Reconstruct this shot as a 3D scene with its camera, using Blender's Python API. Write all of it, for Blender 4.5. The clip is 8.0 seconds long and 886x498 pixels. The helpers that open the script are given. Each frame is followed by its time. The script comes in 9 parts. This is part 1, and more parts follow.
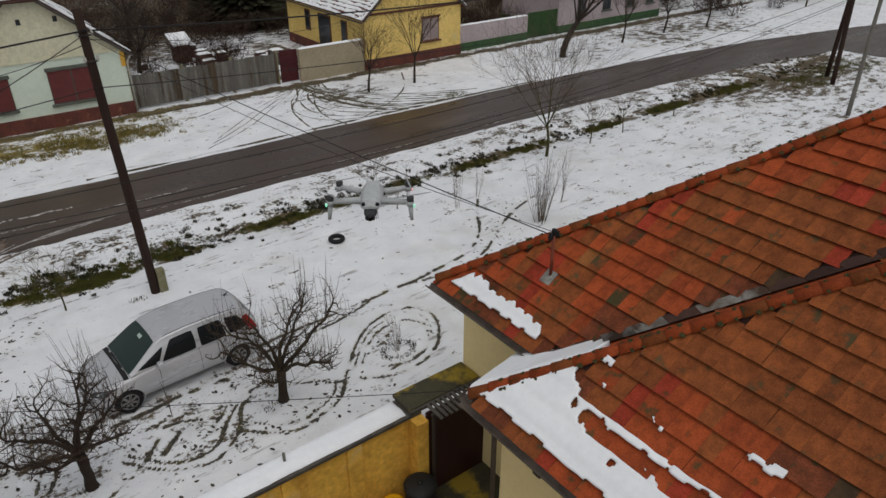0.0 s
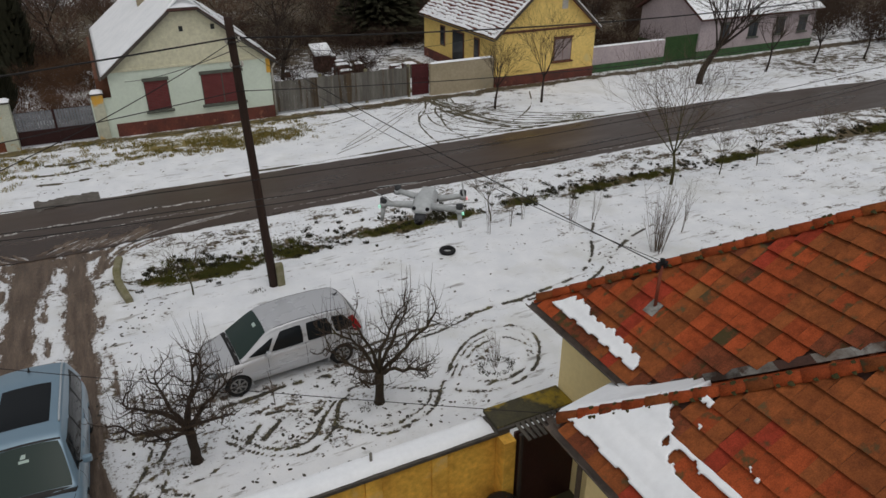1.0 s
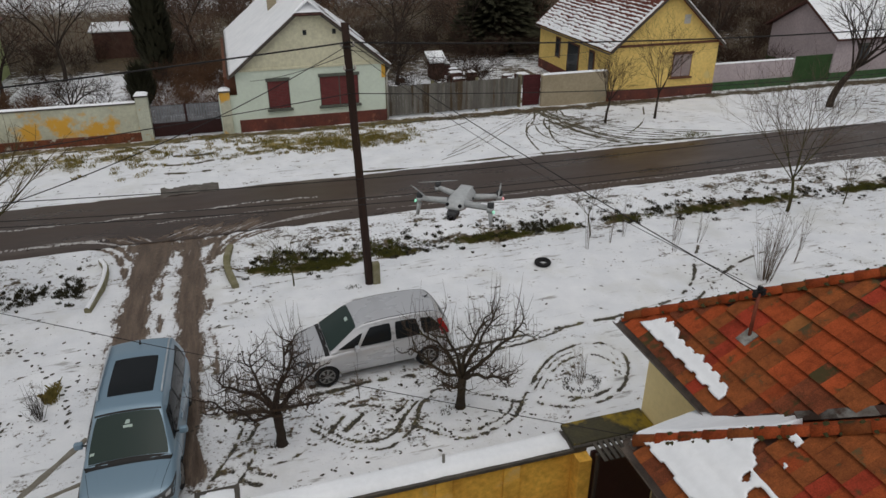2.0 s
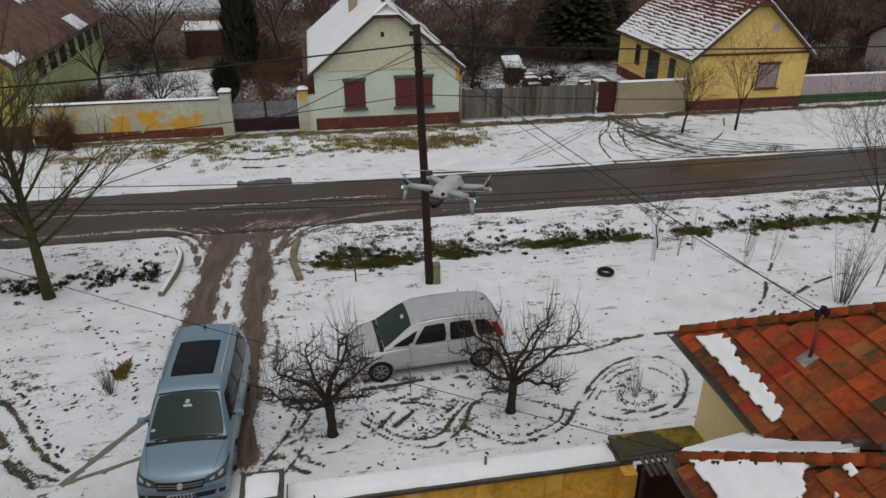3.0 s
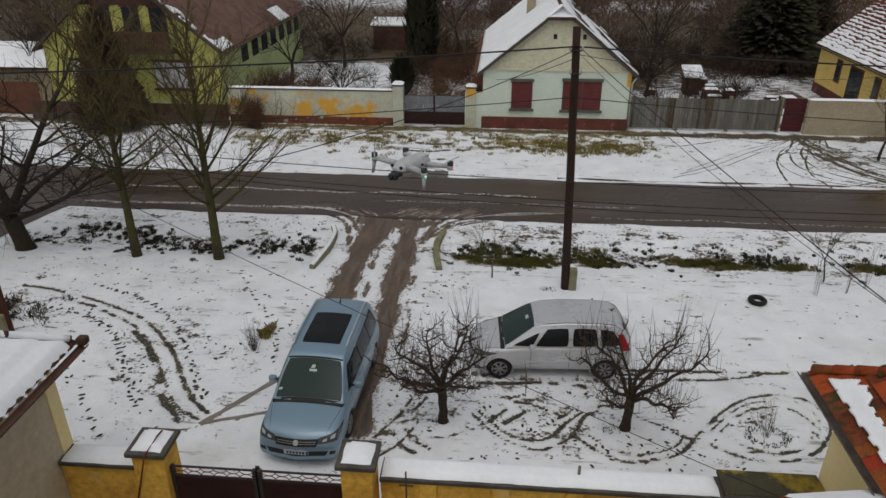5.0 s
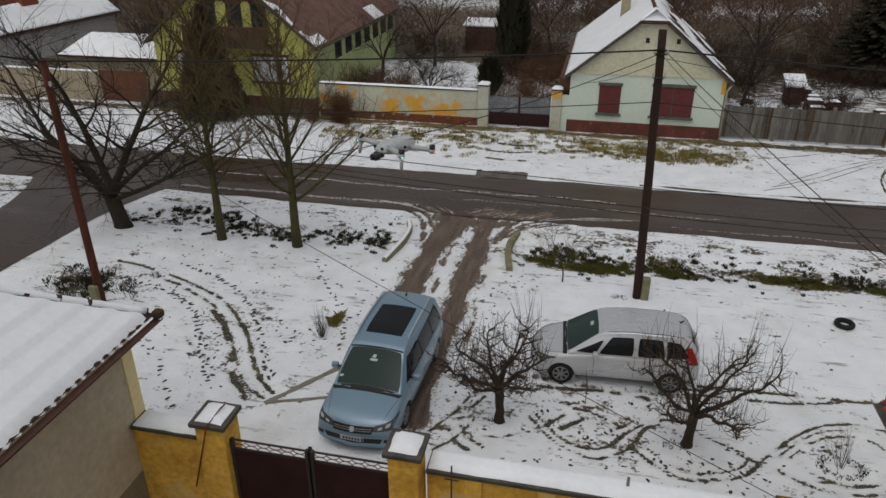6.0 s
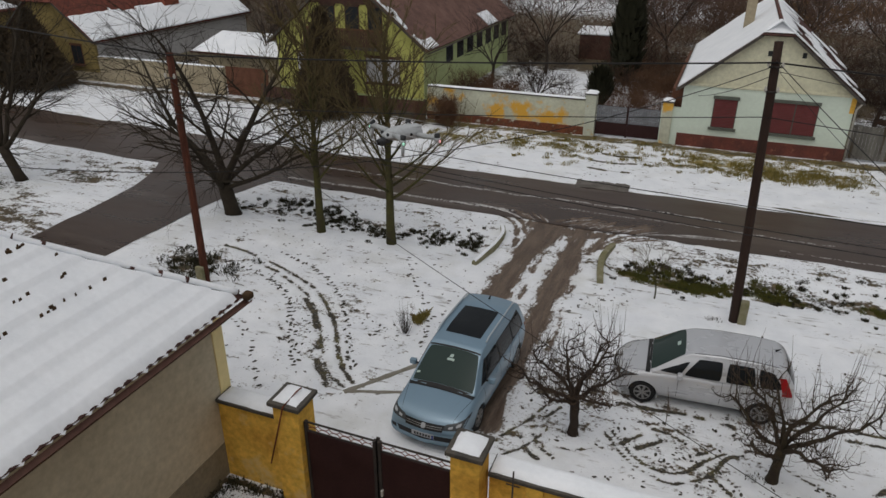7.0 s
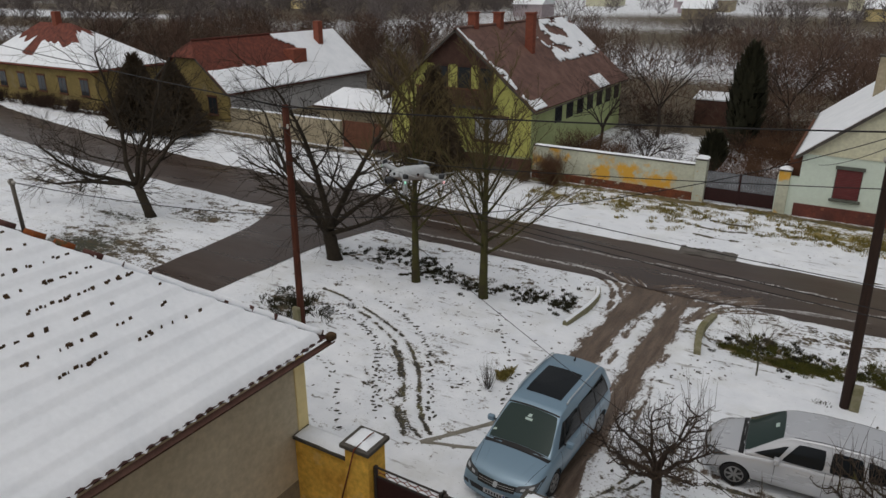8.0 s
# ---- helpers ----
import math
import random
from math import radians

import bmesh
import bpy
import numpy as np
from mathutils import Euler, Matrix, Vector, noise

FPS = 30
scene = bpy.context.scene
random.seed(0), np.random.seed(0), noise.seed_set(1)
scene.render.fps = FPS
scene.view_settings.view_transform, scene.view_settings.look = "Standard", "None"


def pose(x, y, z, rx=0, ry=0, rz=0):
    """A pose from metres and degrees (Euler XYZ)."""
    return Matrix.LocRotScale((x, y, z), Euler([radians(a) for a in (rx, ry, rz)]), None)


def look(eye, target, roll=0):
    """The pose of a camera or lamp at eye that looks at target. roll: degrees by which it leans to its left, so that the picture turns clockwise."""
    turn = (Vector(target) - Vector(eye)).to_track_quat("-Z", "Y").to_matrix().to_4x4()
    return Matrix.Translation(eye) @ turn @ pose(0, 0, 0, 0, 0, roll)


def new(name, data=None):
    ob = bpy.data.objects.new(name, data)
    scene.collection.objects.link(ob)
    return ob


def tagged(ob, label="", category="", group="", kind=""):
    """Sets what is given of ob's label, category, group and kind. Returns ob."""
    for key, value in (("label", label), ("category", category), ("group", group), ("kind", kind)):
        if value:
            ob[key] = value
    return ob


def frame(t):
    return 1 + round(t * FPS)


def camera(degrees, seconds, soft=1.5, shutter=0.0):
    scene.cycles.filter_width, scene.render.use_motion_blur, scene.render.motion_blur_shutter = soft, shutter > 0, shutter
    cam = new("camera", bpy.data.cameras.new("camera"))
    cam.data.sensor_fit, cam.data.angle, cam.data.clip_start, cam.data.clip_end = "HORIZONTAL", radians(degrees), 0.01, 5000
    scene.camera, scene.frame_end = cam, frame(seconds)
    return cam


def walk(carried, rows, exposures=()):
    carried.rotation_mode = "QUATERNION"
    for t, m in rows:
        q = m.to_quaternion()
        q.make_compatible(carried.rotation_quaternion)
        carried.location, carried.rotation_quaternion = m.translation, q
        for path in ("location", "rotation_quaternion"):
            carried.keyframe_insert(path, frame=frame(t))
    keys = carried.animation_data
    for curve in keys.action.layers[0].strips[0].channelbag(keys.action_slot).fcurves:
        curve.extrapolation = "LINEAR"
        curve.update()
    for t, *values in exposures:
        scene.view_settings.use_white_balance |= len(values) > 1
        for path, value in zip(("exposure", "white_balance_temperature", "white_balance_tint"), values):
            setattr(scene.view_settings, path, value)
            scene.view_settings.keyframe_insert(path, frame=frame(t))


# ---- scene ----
from mathutils.bvhtree import BVHTree

# camera and its path: seconds, place, yaw, pitch (level horizon throughout)
cam = camera(64.68, 8.0)
PATH = [
    (0.0, 0.000, 0.000, 10.738, -37.00, -28.92),
    (0.5, 0.088, -0.081, 10.727, -31.57, -28.05),
    (1.0, 0.173, -0.166, 10.730, -26.16, -27.52),
    (1.5, 0.262, -0.258, 10.732, -20.82, -27.09),
    (3.0, 0.658, -0.489, 10.693, -10.17, -26.40),
    (3.5, 0.835, -0.556, 10.687, -6.38, -26.35),
    (4.0, 1.009, -0.625, 10.690, -2.67, -26.30),
    (4.5, 1.211, -0.674, 10.680, 1.09, -26.26),
    (6.0, 1.852, -0.731, 10.619, 12.42, -26.12),
    (6.5, 2.064, -0.718, 10.598, 16.96, -26.09),
    (7.0, 2.280, -0.688, 10.573, 21.80, -25.61),
    (7.5, 2.505, -0.631, 10.555, 26.58, -23.49),
    (8.0, 2.711, -0.570, 10.527, 31.18, -20.95),
]
walk(cam, [(t, pose(x, y, z, 90 + p, 0, w)) for t, x, y, z, w, p in PATH])

# ---- light: overcast winter day ----
world = bpy.data.worlds.new("overcast_sky")
scene.world = world
world.use_nodes = True
wn, wl = world.node_tree.nodes, world.node_tree.links
sky = wn.new("ShaderNodeTexSky")
sky.sky_type, sky.sun_disc = "NISHITA", False
sky.sun_elevation, sky.sun_rotation = radians(70), radians(165)
sky.dust_density, sky.air_density, sky.ozone_density = 4.0, 1.5, 1.0
grey = wn.new("ShaderNodeHueSaturation")
grey.inputs["Saturation"].default_value = 0.22
wl.new(sky.outputs[0], grey.inputs["Color"])
back = wn["Background"]
back.inputs["Strength"].default_value = 0.13
wl.new(grey.outputs[0], back.inputs["Color"])
sun_data = bpy.data.lights.new("sun", "SUN")
sun_data.energy, sun_data.angle, sun_data.color = 1.1, radians(85), (1.0, 0.94, 0.86)
sun = new("sun", sun_data)
sun.matrix_world = look((-16, -14, 29), (0, 0, 0))
scene.view_settings.exposure = -0.69

# ---- mesh helpers ----


def place_mesh(name, data, material, parent=None, label=""):
    ob = new(name, data)
    if material:
        for m in (material if isinstance(material, (list, tuple)) else [material]):
            data.materials.append(m)
    if parent:
        ob.parent = parent
        if parent.parent is None:
            ob.matrix_parent_inverse = parent.matrix_basis.inverted()
    if label:
        ob["label"] = label
    return ob


def part(name, bm, material, parent=None, label="", smooth=False):
    """One mesh object from a bmesh given in the coordinates of the place, under a thing or a part."""
    bmesh.ops.recalc_face_normals(bm, faces=bm.faces)
    data = bpy.data.meshes.new(name)
    if smooth:
        for f in bm.faces:
            f.smooth = True
    bm.to_mesh(data)
    bm.free()
    if smooth:
        data.set_sharp_from_angle(angle=radians(40))
    return place_mesh(name, data, material, parent, label)


def raw(name, verts, faces, material, parent=None, label="", smooth=False):
    data = bpy.data.meshes.new(name)
    data.from_pydata(verts, [], faces)
    if smooth:
        data.polygons.foreach_set("use_smooth", [True] * len(data.polygons))
    data.update()
    return place_mesh(name, data, material, parent, label)


def thing(name, label, category, loc=(0, 0, 0), group="", kind=""):
    ob = new(name)
    ob.location = loc
    ob.empty_display_size = 0.1
    bpy.context.view_layer.update()
    return tagged(ob, label, category, group, kind)


def bx(x0, x1, y0, y1, z0, z1, bevel=0.0, bm=None):
    bm = bm or bmesh.new()
    r = bmesh.ops.create_cube(bm, size=1.0)
    for v in r["verts"]:
        v.co = Vector(((x0 + x1) / 2 + v.co.x * (x1 - x0), (y0 + y1) / 2 + v.co.y * (y1 - y0), (z0 + z1) / 2 + v.co.z * (z1 - z0)))
    if bevel:
        es = {e for v in r["verts"] for e in v.link_edges}
        bmesh.ops.bevel(bm, geom=list(es), offset=bevel, segments=2, affect="EDGES", profile=0.5)
    return bm


def prism(outline, axis, a0, a1, bm=None):
    """A polygon in the two axes other than axis, drawn out from a0 to a1."""
    bm = bm or bmesh.new()

    def put(p, a):
        return {"x": (a, p[0], p[1]), "y": (p[0], a, p[1]), "z": (p[0], p[1], a)}[axis]
    lo = [bm.verts.new(put(p, a0)) for p in outline]
    hi = [bm.verts.new(put(p, a1)) for p in outline]
    bm.faces.new(lo)
    bm.faces.new(hi[::-1])
    n = len(outline)
    for i in range(n):
        bm.faces.new((lo[i], hi[i], hi[(i + 1) % n], lo[(i + 1) % n]))
    return bm


def slab(corners, thick, bm=None):
    """A flat piece: its upper corners, and its thickness downwards along its normal."""
    bm = bm or bmesh.new()
    c = [Vector(p) for p in corners]
    nrm = (c[1] - c[0]).cross(c[2] - c[0]).normalized()
    if nrm.z < 0:
        nrm = -nrm
    top = [bm.verts.new(p) for p in c]
    low = [bm.verts.new(p - nrm * thick) for p in c]
    bm.faces.new(top)
    bm.faces.new(low[::-1])
    for i in range(len(c)):
        j = (i + 1) % len(c)
        bm.faces.new((top[i], low[i], low[j], top[j]))
    return bm


def tube_data(points, radii, sides, verts, faces):
    """Adds a tapered tube along points to lists of verts and faces."""
    base = len(verts)
    pts = [Vector(p) for p in points]
    for i, p in enumerate(pts):
        d = (pts[min(i + 1, len(pts) - 1)] - pts[max(i - 1, 0)]).normalized()
        a = d.cross(Vector((0.31, 0.77, 0.55))).normalized()
        b = d.cross(a)
        r = radii[i] if isinstance(radii, (list, tuple)) else radii
        for k in range(sides):
            t = 2 * math.pi * k / sides
            verts.append(tuple(p + a * (r * math.cos(t)) + b * (r * math.sin(t))))
    for i in range(len(pts) - 1):
        for k in range(sides):
            q = (k + 1) % sides
            faces.append((base + i * sides + k, base + i * sides + q, base + (i + 1) * sides + q, base + (i + 1) * sides + k))
    faces.append(tuple(base + k for k in range(sides))[::-1])
    faces.append(tuple(base + (len(pts) - 1) * sides + k for k in range(sides)))


def tube(name, points, radii, material, parent=None, sides=8, label="", smooth=True):
    v, f = [], []
    tube_data(points, radii, sides, v, f)
    return raw(name, v, f, material, parent, label, smooth)


def wob(x, y, s=1.0, seed=0.0):
    return noise.noise(Vector((x * s + seed, y * s - seed * 1.7, seed * 0.37)))


# ---- materials ----


def mat(name, a, b=None, rough=0.8, scale=4.0, detail=8.0, bump=0.3, bump_scale=40.0, metal=0.0, c=None, c_at=0.62, c_scale=1.0, random=0.0, coat=0.0, stretch=(1, 1, 1), spec=0.2, grain=0.13):
    """Two colours mixed by noise, a third in patches, fine relief; random: spread of brightness from piece to piece."""
    m = bpy.data.materials.new(name)
    m.use_nodes = True
    n, l = m.node_tree.nodes, m.node_tree.links
    p = n["Principled BSDF"]
    co = n.new("ShaderNodeTexCoord")
    mp = n.new("ShaderNodeMapping")
    mp.inputs["Scale"].default_value = stretch
    l.new(co.outputs["Object"], mp.inputs["Vector"])
    src = mp.outputs["Vector"]
    info = n.new("ShaderNodeObjectInfo")
    if random:
        add = n.new("ShaderNodeVectorMath")
        mul = n.new("ShaderNodeMath")
        mul.operation = "MULTIPLY"
        mul.inputs[1].default_value = 37.0
        l.new(info.outputs["Random"], mul.inputs[0])
        l.new(src, add.inputs[0])
        l.new(mul.outputs[0], add.inputs[1])
        src = add.outputs[0]

    def tex(sc, det, lo=0.35, hi=0.65):
        t = n.new("ShaderNodeTexNoise")
        t.inputs["Scale"].default_value, t.inputs["Detail"].default_value, t.inputs["Roughness"].default_value = sc, det, 0.62
        l.new(src, t.inputs["Vector"])
        r = n.new("ShaderNodeMapRange")
        r.inputs["From Min"].default_value, r.inputs["From Max"].default_value = lo, hi
        l.new(t.outputs[0], r.inputs["Value"])
        return t, r

    def mix(f, c1, c2, how="MIX"):
        x = n.new("ShaderNodeMix")
        x.data_type, x.blend_type = "RGBA", how
        for s, val in ((x.inputs[0], f), (x.inputs[6], c1), (x.inputs[7], c2)):
            if hasattr(val, "is_linked"):
                l.new(val, s)
            elif isinstance(val, float):
                s.default_value = val
            else:
                s.default_value = (*val, 1)
        return x.outputs[2]
    _, r1 = tex(scale, detail)
    col = mix(r1.outputs[0], a, b or tuple(x * 0.8 for x in a))
    _, r2 = tex(scale * 9, 4.0, 0.3, 0.7)
    fine = n.new("ShaderNodeMapRange")
    fine.inputs["To Min"].default_value, fine.inputs["To Max"].default_value = 1 - grain, 1 + grain
    l.new(r2.outputs[0], fine.inputs["Value"])
    col = mix(1.0, col, fine.outputs[0], "MULTIPLY")
    if c:
        _, r3 = tex(c_scale, 6.0, c_at, c_at + 0.08)
        col = mix(r3.outputs[0], col, c)
    if random:
        rr = n.new("ShaderNodeMapRange")
        rr.inputs["To Min"].default_value, rr.inputs["To Max"].default_value = 1 - random, 1 + random
        l.new(info.outputs["Random"], rr.inputs["Value"])
        col = mix(1.0, col, rr.outputs[0], "MULTIPLY")
    l.new(col, p.inputs["Base Color"])
    p.inputs["Metallic"].default_value = metal
    p.inputs["Specular IOR Level"].default_value = spec
    p.inputs["Coat Weight"].default_value = coat
    p.inputs["Coat Roughness"].default_value = 0.12
    rg = n.new("ShaderNodeMapRange")
    rg.inputs["To Min"].default_value, rg.inputs["To Max"].default_value = max(rough - 0.1, 0.03), min(rough + 0.1, 1)
    l.new(r1.outputs[0], rg.inputs["Value"])
    l.new(rg.outputs[0], p.inputs["Roughness"])
    if bump:
        t, _ = tex(bump_scale, 5.0)
        b_ = n.new("ShaderNodeBump")
        b_.inputs["Strength"].default_value, b_.inputs["Distance"].default_value = bump, 0.02
        l.new(t.outputs[0], b_.inputs["Height"])
        l.new(b_.outputs[0], p.inputs["Normal"])
    return m


def glass_mat(name, tint, rough=0.04, spec=0.35):
    m = bpy.data.materials.new(name)
    m.use_nodes = True
    p = m.node_tree.nodes["Principled BSDF"]
    p.inputs["Base Color"].default_value = (*tint, 1)
    p.inputs["Roughness"].default_value = rough
    p.inputs["Transmission Weight"].default_value = 0.0
    p.inputs["Specular IOR Level"].default_value = spec
    return m


SNOW = mat("snow", (0.77, 0.79, 0.82), (0.69, 0.715, 0.75), 0.75, 1.2, bump=0.25, bump_scale=9, grain=0.04)
ROOF_SNOW = mat("roof_snow", (0.86, 0.88, 0.91), (0.79, 0.815, 0.85), 0.7, 1.2, bump=0.22, bump_scale=9, grain=0.03)
MUD = mat("mud", (0.070, 0.047, 0.033), (0.155, 0.115, 0.087), 0.5, 2.0, bump=0.9, bump_scale=7, c=(0.34, 0.32, 0.30), c_at=0.66, c_scale=2.2, spec=0.35, stretch=(3.2, 0.4, 1), grain=0.25)
TRACK = mat("wet_grass_track", (0.05, 0.046, 0.026), (0.11, 0.095, 0.062), 0.85, 2.5, bump=0.5, bump_scale=30, c=(0.62, 0.64, 0.66), c_at=0.60, c_scale=6.0)
PRINT = mat("footprint_soil", (0.030, 0.027, 0.020), (0.095, 0.088, 0.075), 0.85, 3.0, bump=0.4)
OCHRE = mat("ochre_plaster", (0.80, 0.48, 0.085), (0.56, 0.30, 0.05), 0.85, 0.9, bump=0.45, bump_scale=18, c=(0.68, 0.47, 0.19), c_at=0.55, c_scale=0.8, grain=0.22)
FARCREAM = mat("dull_yellow_plaster", (0.27, 0.205, 0.075), (0.20, 0.15, 0.06), 0.9, 0.6, bump=0.3, bump_scale=20, c=(0.26, 0.21, 0.12), c_at=0.58, c_scale=0.5)
CREAM = mat("cream_plaster", (0.90, 0.75, 0.40), (0.85, 0.70, 0.36), 0.85, 1.0, bump=0.08, bump_scale=50, grain=0.04)
BEIGE = mat("beige_plaster", (0.58, 0.505, 0.37), (0.50, 0.43, 0.31), 0.9, 0.7, bump=0.2, bump_scale=40)
STONECAP = mat("dark_concrete_cap", (0.055, 0.05, 0.045), (0.1, 0.09, 0.075), 0.8, 3.0, bump=0.5, bump_scale=25)
# Mossy black slab top; on the passage floor the same black paints shade.
SLABTOP = mat("blackened_concrete_and_shade", (0.045, 0.042, 0.03), (0.075, 0.068, 0.04), 0.9, 2.0, bump=0.5, bump_scale=25, c=(0.30, 0.215, 0.03), c_at=0.53, c_scale=0.9)
CONCRETE = mat("mossy_concrete", (0.25, 0.23, 0.16), (0.16, 0.15, 0.075), 0.9, 3.0, bump=0.5, bump_scale=30)
GATE = mat("dark_brown_sheet", (0.030, 0.012, 0.012), (0.042, 0.018, 0.017), 0.55, 2.0, bump=0.1)
IRON = mat("dark_iron", (0.03, 0.026, 0.025), (0.055, 0.045, 0.04), 0.6, 8.0, bump=0.2)
RUST = mat("rusty_iron", (0.24, 0.062, 0.034), (0.13, 0.04, 0.024), 0.7, 5.0, bump=0.3)
GUTTER = mat("weathered_zinc", (0.09, 0.075, 0.065), (0.15, 0.12, 0.1), 0.55, 6.0, bump=0.2)
VALLEY = mat("grey_sheet_metal", (0.25, 0.25, 0.235), (0.12, 0.10, 0.085), 0.6, 3.0, bump=0.3, random=0.5, c=(0.055, 0.032, 0.022), c_at=0.50, c_scale=1.6)
RUSTSHEET = mat("dark_rusty_sheet", (0.065, 0.032, 0.024), (0.045, 0.027, 0.022), 0.8, 3.0, bump=0.4, random=0.3, c=(0.16, 0.15, 0.14), c_at=0.62, c_scale=2.0)
WOODPOLE = mat("tarred_pole_wood", (0.026, 0.015, 0.012), (0.045, 0.027, 0.02), 0.85, 3.0, bump=0.6, bump_scale=20, stretch=(6, 6, 0.6))
REDPOLE = mat("reddish_pole_wood", (0.11, 0.036, 0.02), (0.055, 0.022, 0.016), 0.85, 3.0, bump=0.6, bump_scale=20, stretch=(6, 6, 0.6))
BARK = mat("tree_bark", (0.028, 0.020, 0.016), (0.05, 0.038, 0.03), 0.9, 5.0, bump=0.8, bump_scale=25)
MOSSBARK = mat("mossy_bark", (0.05, 0.042, 0.022), (0.075, 0.072, 0.024), 0.9, 2.5, bump=0.8, bump_scale=25)
TWIG = mat("brown_twigs", (0.05, 0.034, 0.024), (0.075, 0.052, 0.036), 0.9, 3.0, bump=0)
OLIVETWIG = mat("olive_brown_twigs", (0.125, 0.095, 0.042), (0.085, 0.064, 0.032), 0.9, 3.0, bump=0)
PALETWIG = mat("pale_twigs", (0.13, 0.10, 0.075), (0.09, 0.068, 0.05), 0.9, 3.0, bump=0)
GRASS = mat("winter_grass", (0.072, 0.080, 0.017), (0.115, 0.105, 0.028), 0.9, 3.0, bump=0)
DRYGRASS = mat("dry_grass", (0.26, 0.20, 0.06), (0.17, 0.145, 0.042), 0.9, 3.0, bump=0)
CONIFER = mat("conifer_needles", (0.027, 0.028, 0.016), (0.040, 0.038, 0.021), 0.9, 4.0, bump=0)
MINT = mat("mint_plaster", (0.67, 0.75, 0.65), (0.63, 0.71, 0.615), 0.88, 0.8, bump=0.15, bump_scale=40, c=(0.60, 0.675, 0.58), c_at=0.6, c_scale=0.9, grain=0.05)
SAND = mat("pale_sand_plaster", (0.64, 0.62, 0.46), (0.59, 0.57, 0.42), 0.88, 0.8, bump=0.2, bump_scale=40)
PLINTH = mat("oxblood_plinth", (0.17, 0.055, 0.04), (0.10, 0.045, 0.038), 0.88, 1.2, bump=0.5, bump_scale=15, c=(0.28, 0.12, 0.08), c_at=0.6, c_scale=2.0)
SHUTTER = mat("dark_red_shutter", (0.17, 0.045, 0.045), (0.14, 0.04, 0.04), 0.6, 3.0, bump=0.1)
GREYFRAME = mat("grey_green_frame", (0.12, 0.13, 0.11), (0.09, 0.095, 0.08), 0.7, 4.0, bump=0.2)
YELLOW = mat("yellow_plaster", (0.78, 0.57, 0.19), (0.71, 0.51, 0.165), 0.88, 0.7, bump=0.2, bump_scale=40, c=(0.66, 0.52, 0.22), c_at=0.62, c_scale=0.7)
BROWNTRIM = mat("brown_trim", (0.15, 0.065, 0.04), (0.11, 0.05, 0.03), 0.8, 3.0, bump=0.2)
LIME = mat("lime_plaster", (0.52, 0.51, 0.15), (0.45, 0.45, 0.135), 0.88, 0.7, bump=0.2, bump_scale=40)
LIMESIDE = mat("pale_green_plaster", (0.46, 0.52, 0.25), (0.40, 0.46, 0.22), 0.88, 0.7, bump=0.2, bump_scale=40)
WOODBROWN = mat("brown_boards", (0.07, 0.035, 0.027), (0.10, 0.055, 0.042), 0.8, 3.0, bump=0.4, bump_scale=30, random=0.2)
GREYWOOD = mat("grey_fence_boards", (0.17, 0.162, 0.146), (0.12, 0.112, 0.097), 0.88, 1.2, bump=0.5, bump_scale=25, c=(0.085, 0.062, 0.04), c_at=0.54, c_scale=0.35, random=0.18, stretch=(3, 3, 0.5))
OLDWALL = mat("peeling_cream_plaster", (0.56, 0.57, 0.45), (0.46, 0.46, 0.36), 0.9, 0.8, bump=0.4, bump_scale=15, c=(0.68, 0.38, 0.065), c_at=0.515, c_scale=0.62)
PILLAR = mat("pale_pillar_plaster", (0.54, 0.56, 0.46), (0.46, 0.47, 0.38), 0.9, 1.5, bump=0.3, bump_scale=15, c=(0.5, 0.33, 0.13), c_at=0.6, c_scale=2.0)
BRICK = mat("worn_brick_footing", (0.21, 0.07, 0.035), (0.10, 0.045, 0.03), 0.9, 1.6, bump=0.8, bump_scale=12, c=(0.50, 0.48, 0.40), c_at=0.56, c_scale=1.6, grain=0.35)
STUCCO = mat("greyish_stucco", (0.40, 0.34, 0.24), (0.33, 0.28, 0.19), 0.9, 0.8, bump=0.3, bump_scale=25, c=(0.3, 0.27, 0.2), c_at=0.6, c_scale=0.8)
PINK = mat("pale_pink_plaster", (0.47, 0.40, 0.415), (0.41, 0.35, 0.365), 0.88, 0.8, bump=0.2, bump_scale=40)
GREENBASE = mat("green_plinth_paint", (0.055, 0.12, 0.05), (0.045, 0.09, 0.04), 0.8, 2.0, bump=0.2)
GREENGATE = mat("green_gate_boards", (0.04, 0.085, 0.028), (0.03, 0.065, 0.022), 0.7, 2.0, bump=0.2)
TILE = mat("clay_tile", (0.34, 0.064, 0.016), (0.225, 0.045, 0.013), 0.75, 6.0, bump=0.35, bump_scale=45, c=(0.085, 0.055, 0.02), c_at=0.60, c_scale=3.0, random=0.16, grain=0.3)
TILE_B = mat("brown_clay_tile", (0.255, 0.072, 0.018), (0.16, 0.047, 0.015), 0.78, 6.0, bump=0.35, bump_scale=45, c=(0.085, 0.06, 0.026), c_at=0.59, c_scale=3.0, random=0.16, grain=0.3)
TILE_C = mat("dark_mossy_tile", (0.08, 0.045, 0.02), (0.05, 0.032, 0.018), 0.85, 6.0, bump=0.4, bump_scale=45)
TILE_R = mat("red_clay_tile", (0.33, 0.040, 0.017), (0.22, 0.031, 0.013), 0.75, 6.0, bump=0.35, bump_scale=45, c=(0.08, 0.05, 0.02), c_at=0.60, c_scale=3.0, random=0.16, grain=0.3)
TILE_D = mat("weathered_dark_tile", (0.175, 0.045, 0.017), (0.10, 0.032, 0.015), 0.82, 6.0, bump=0.4, bump_scale=45, c=(0.055, 0.042, 0.016), c_at=0.54, c_scale=3.0, random=0.2, grain=0.35)
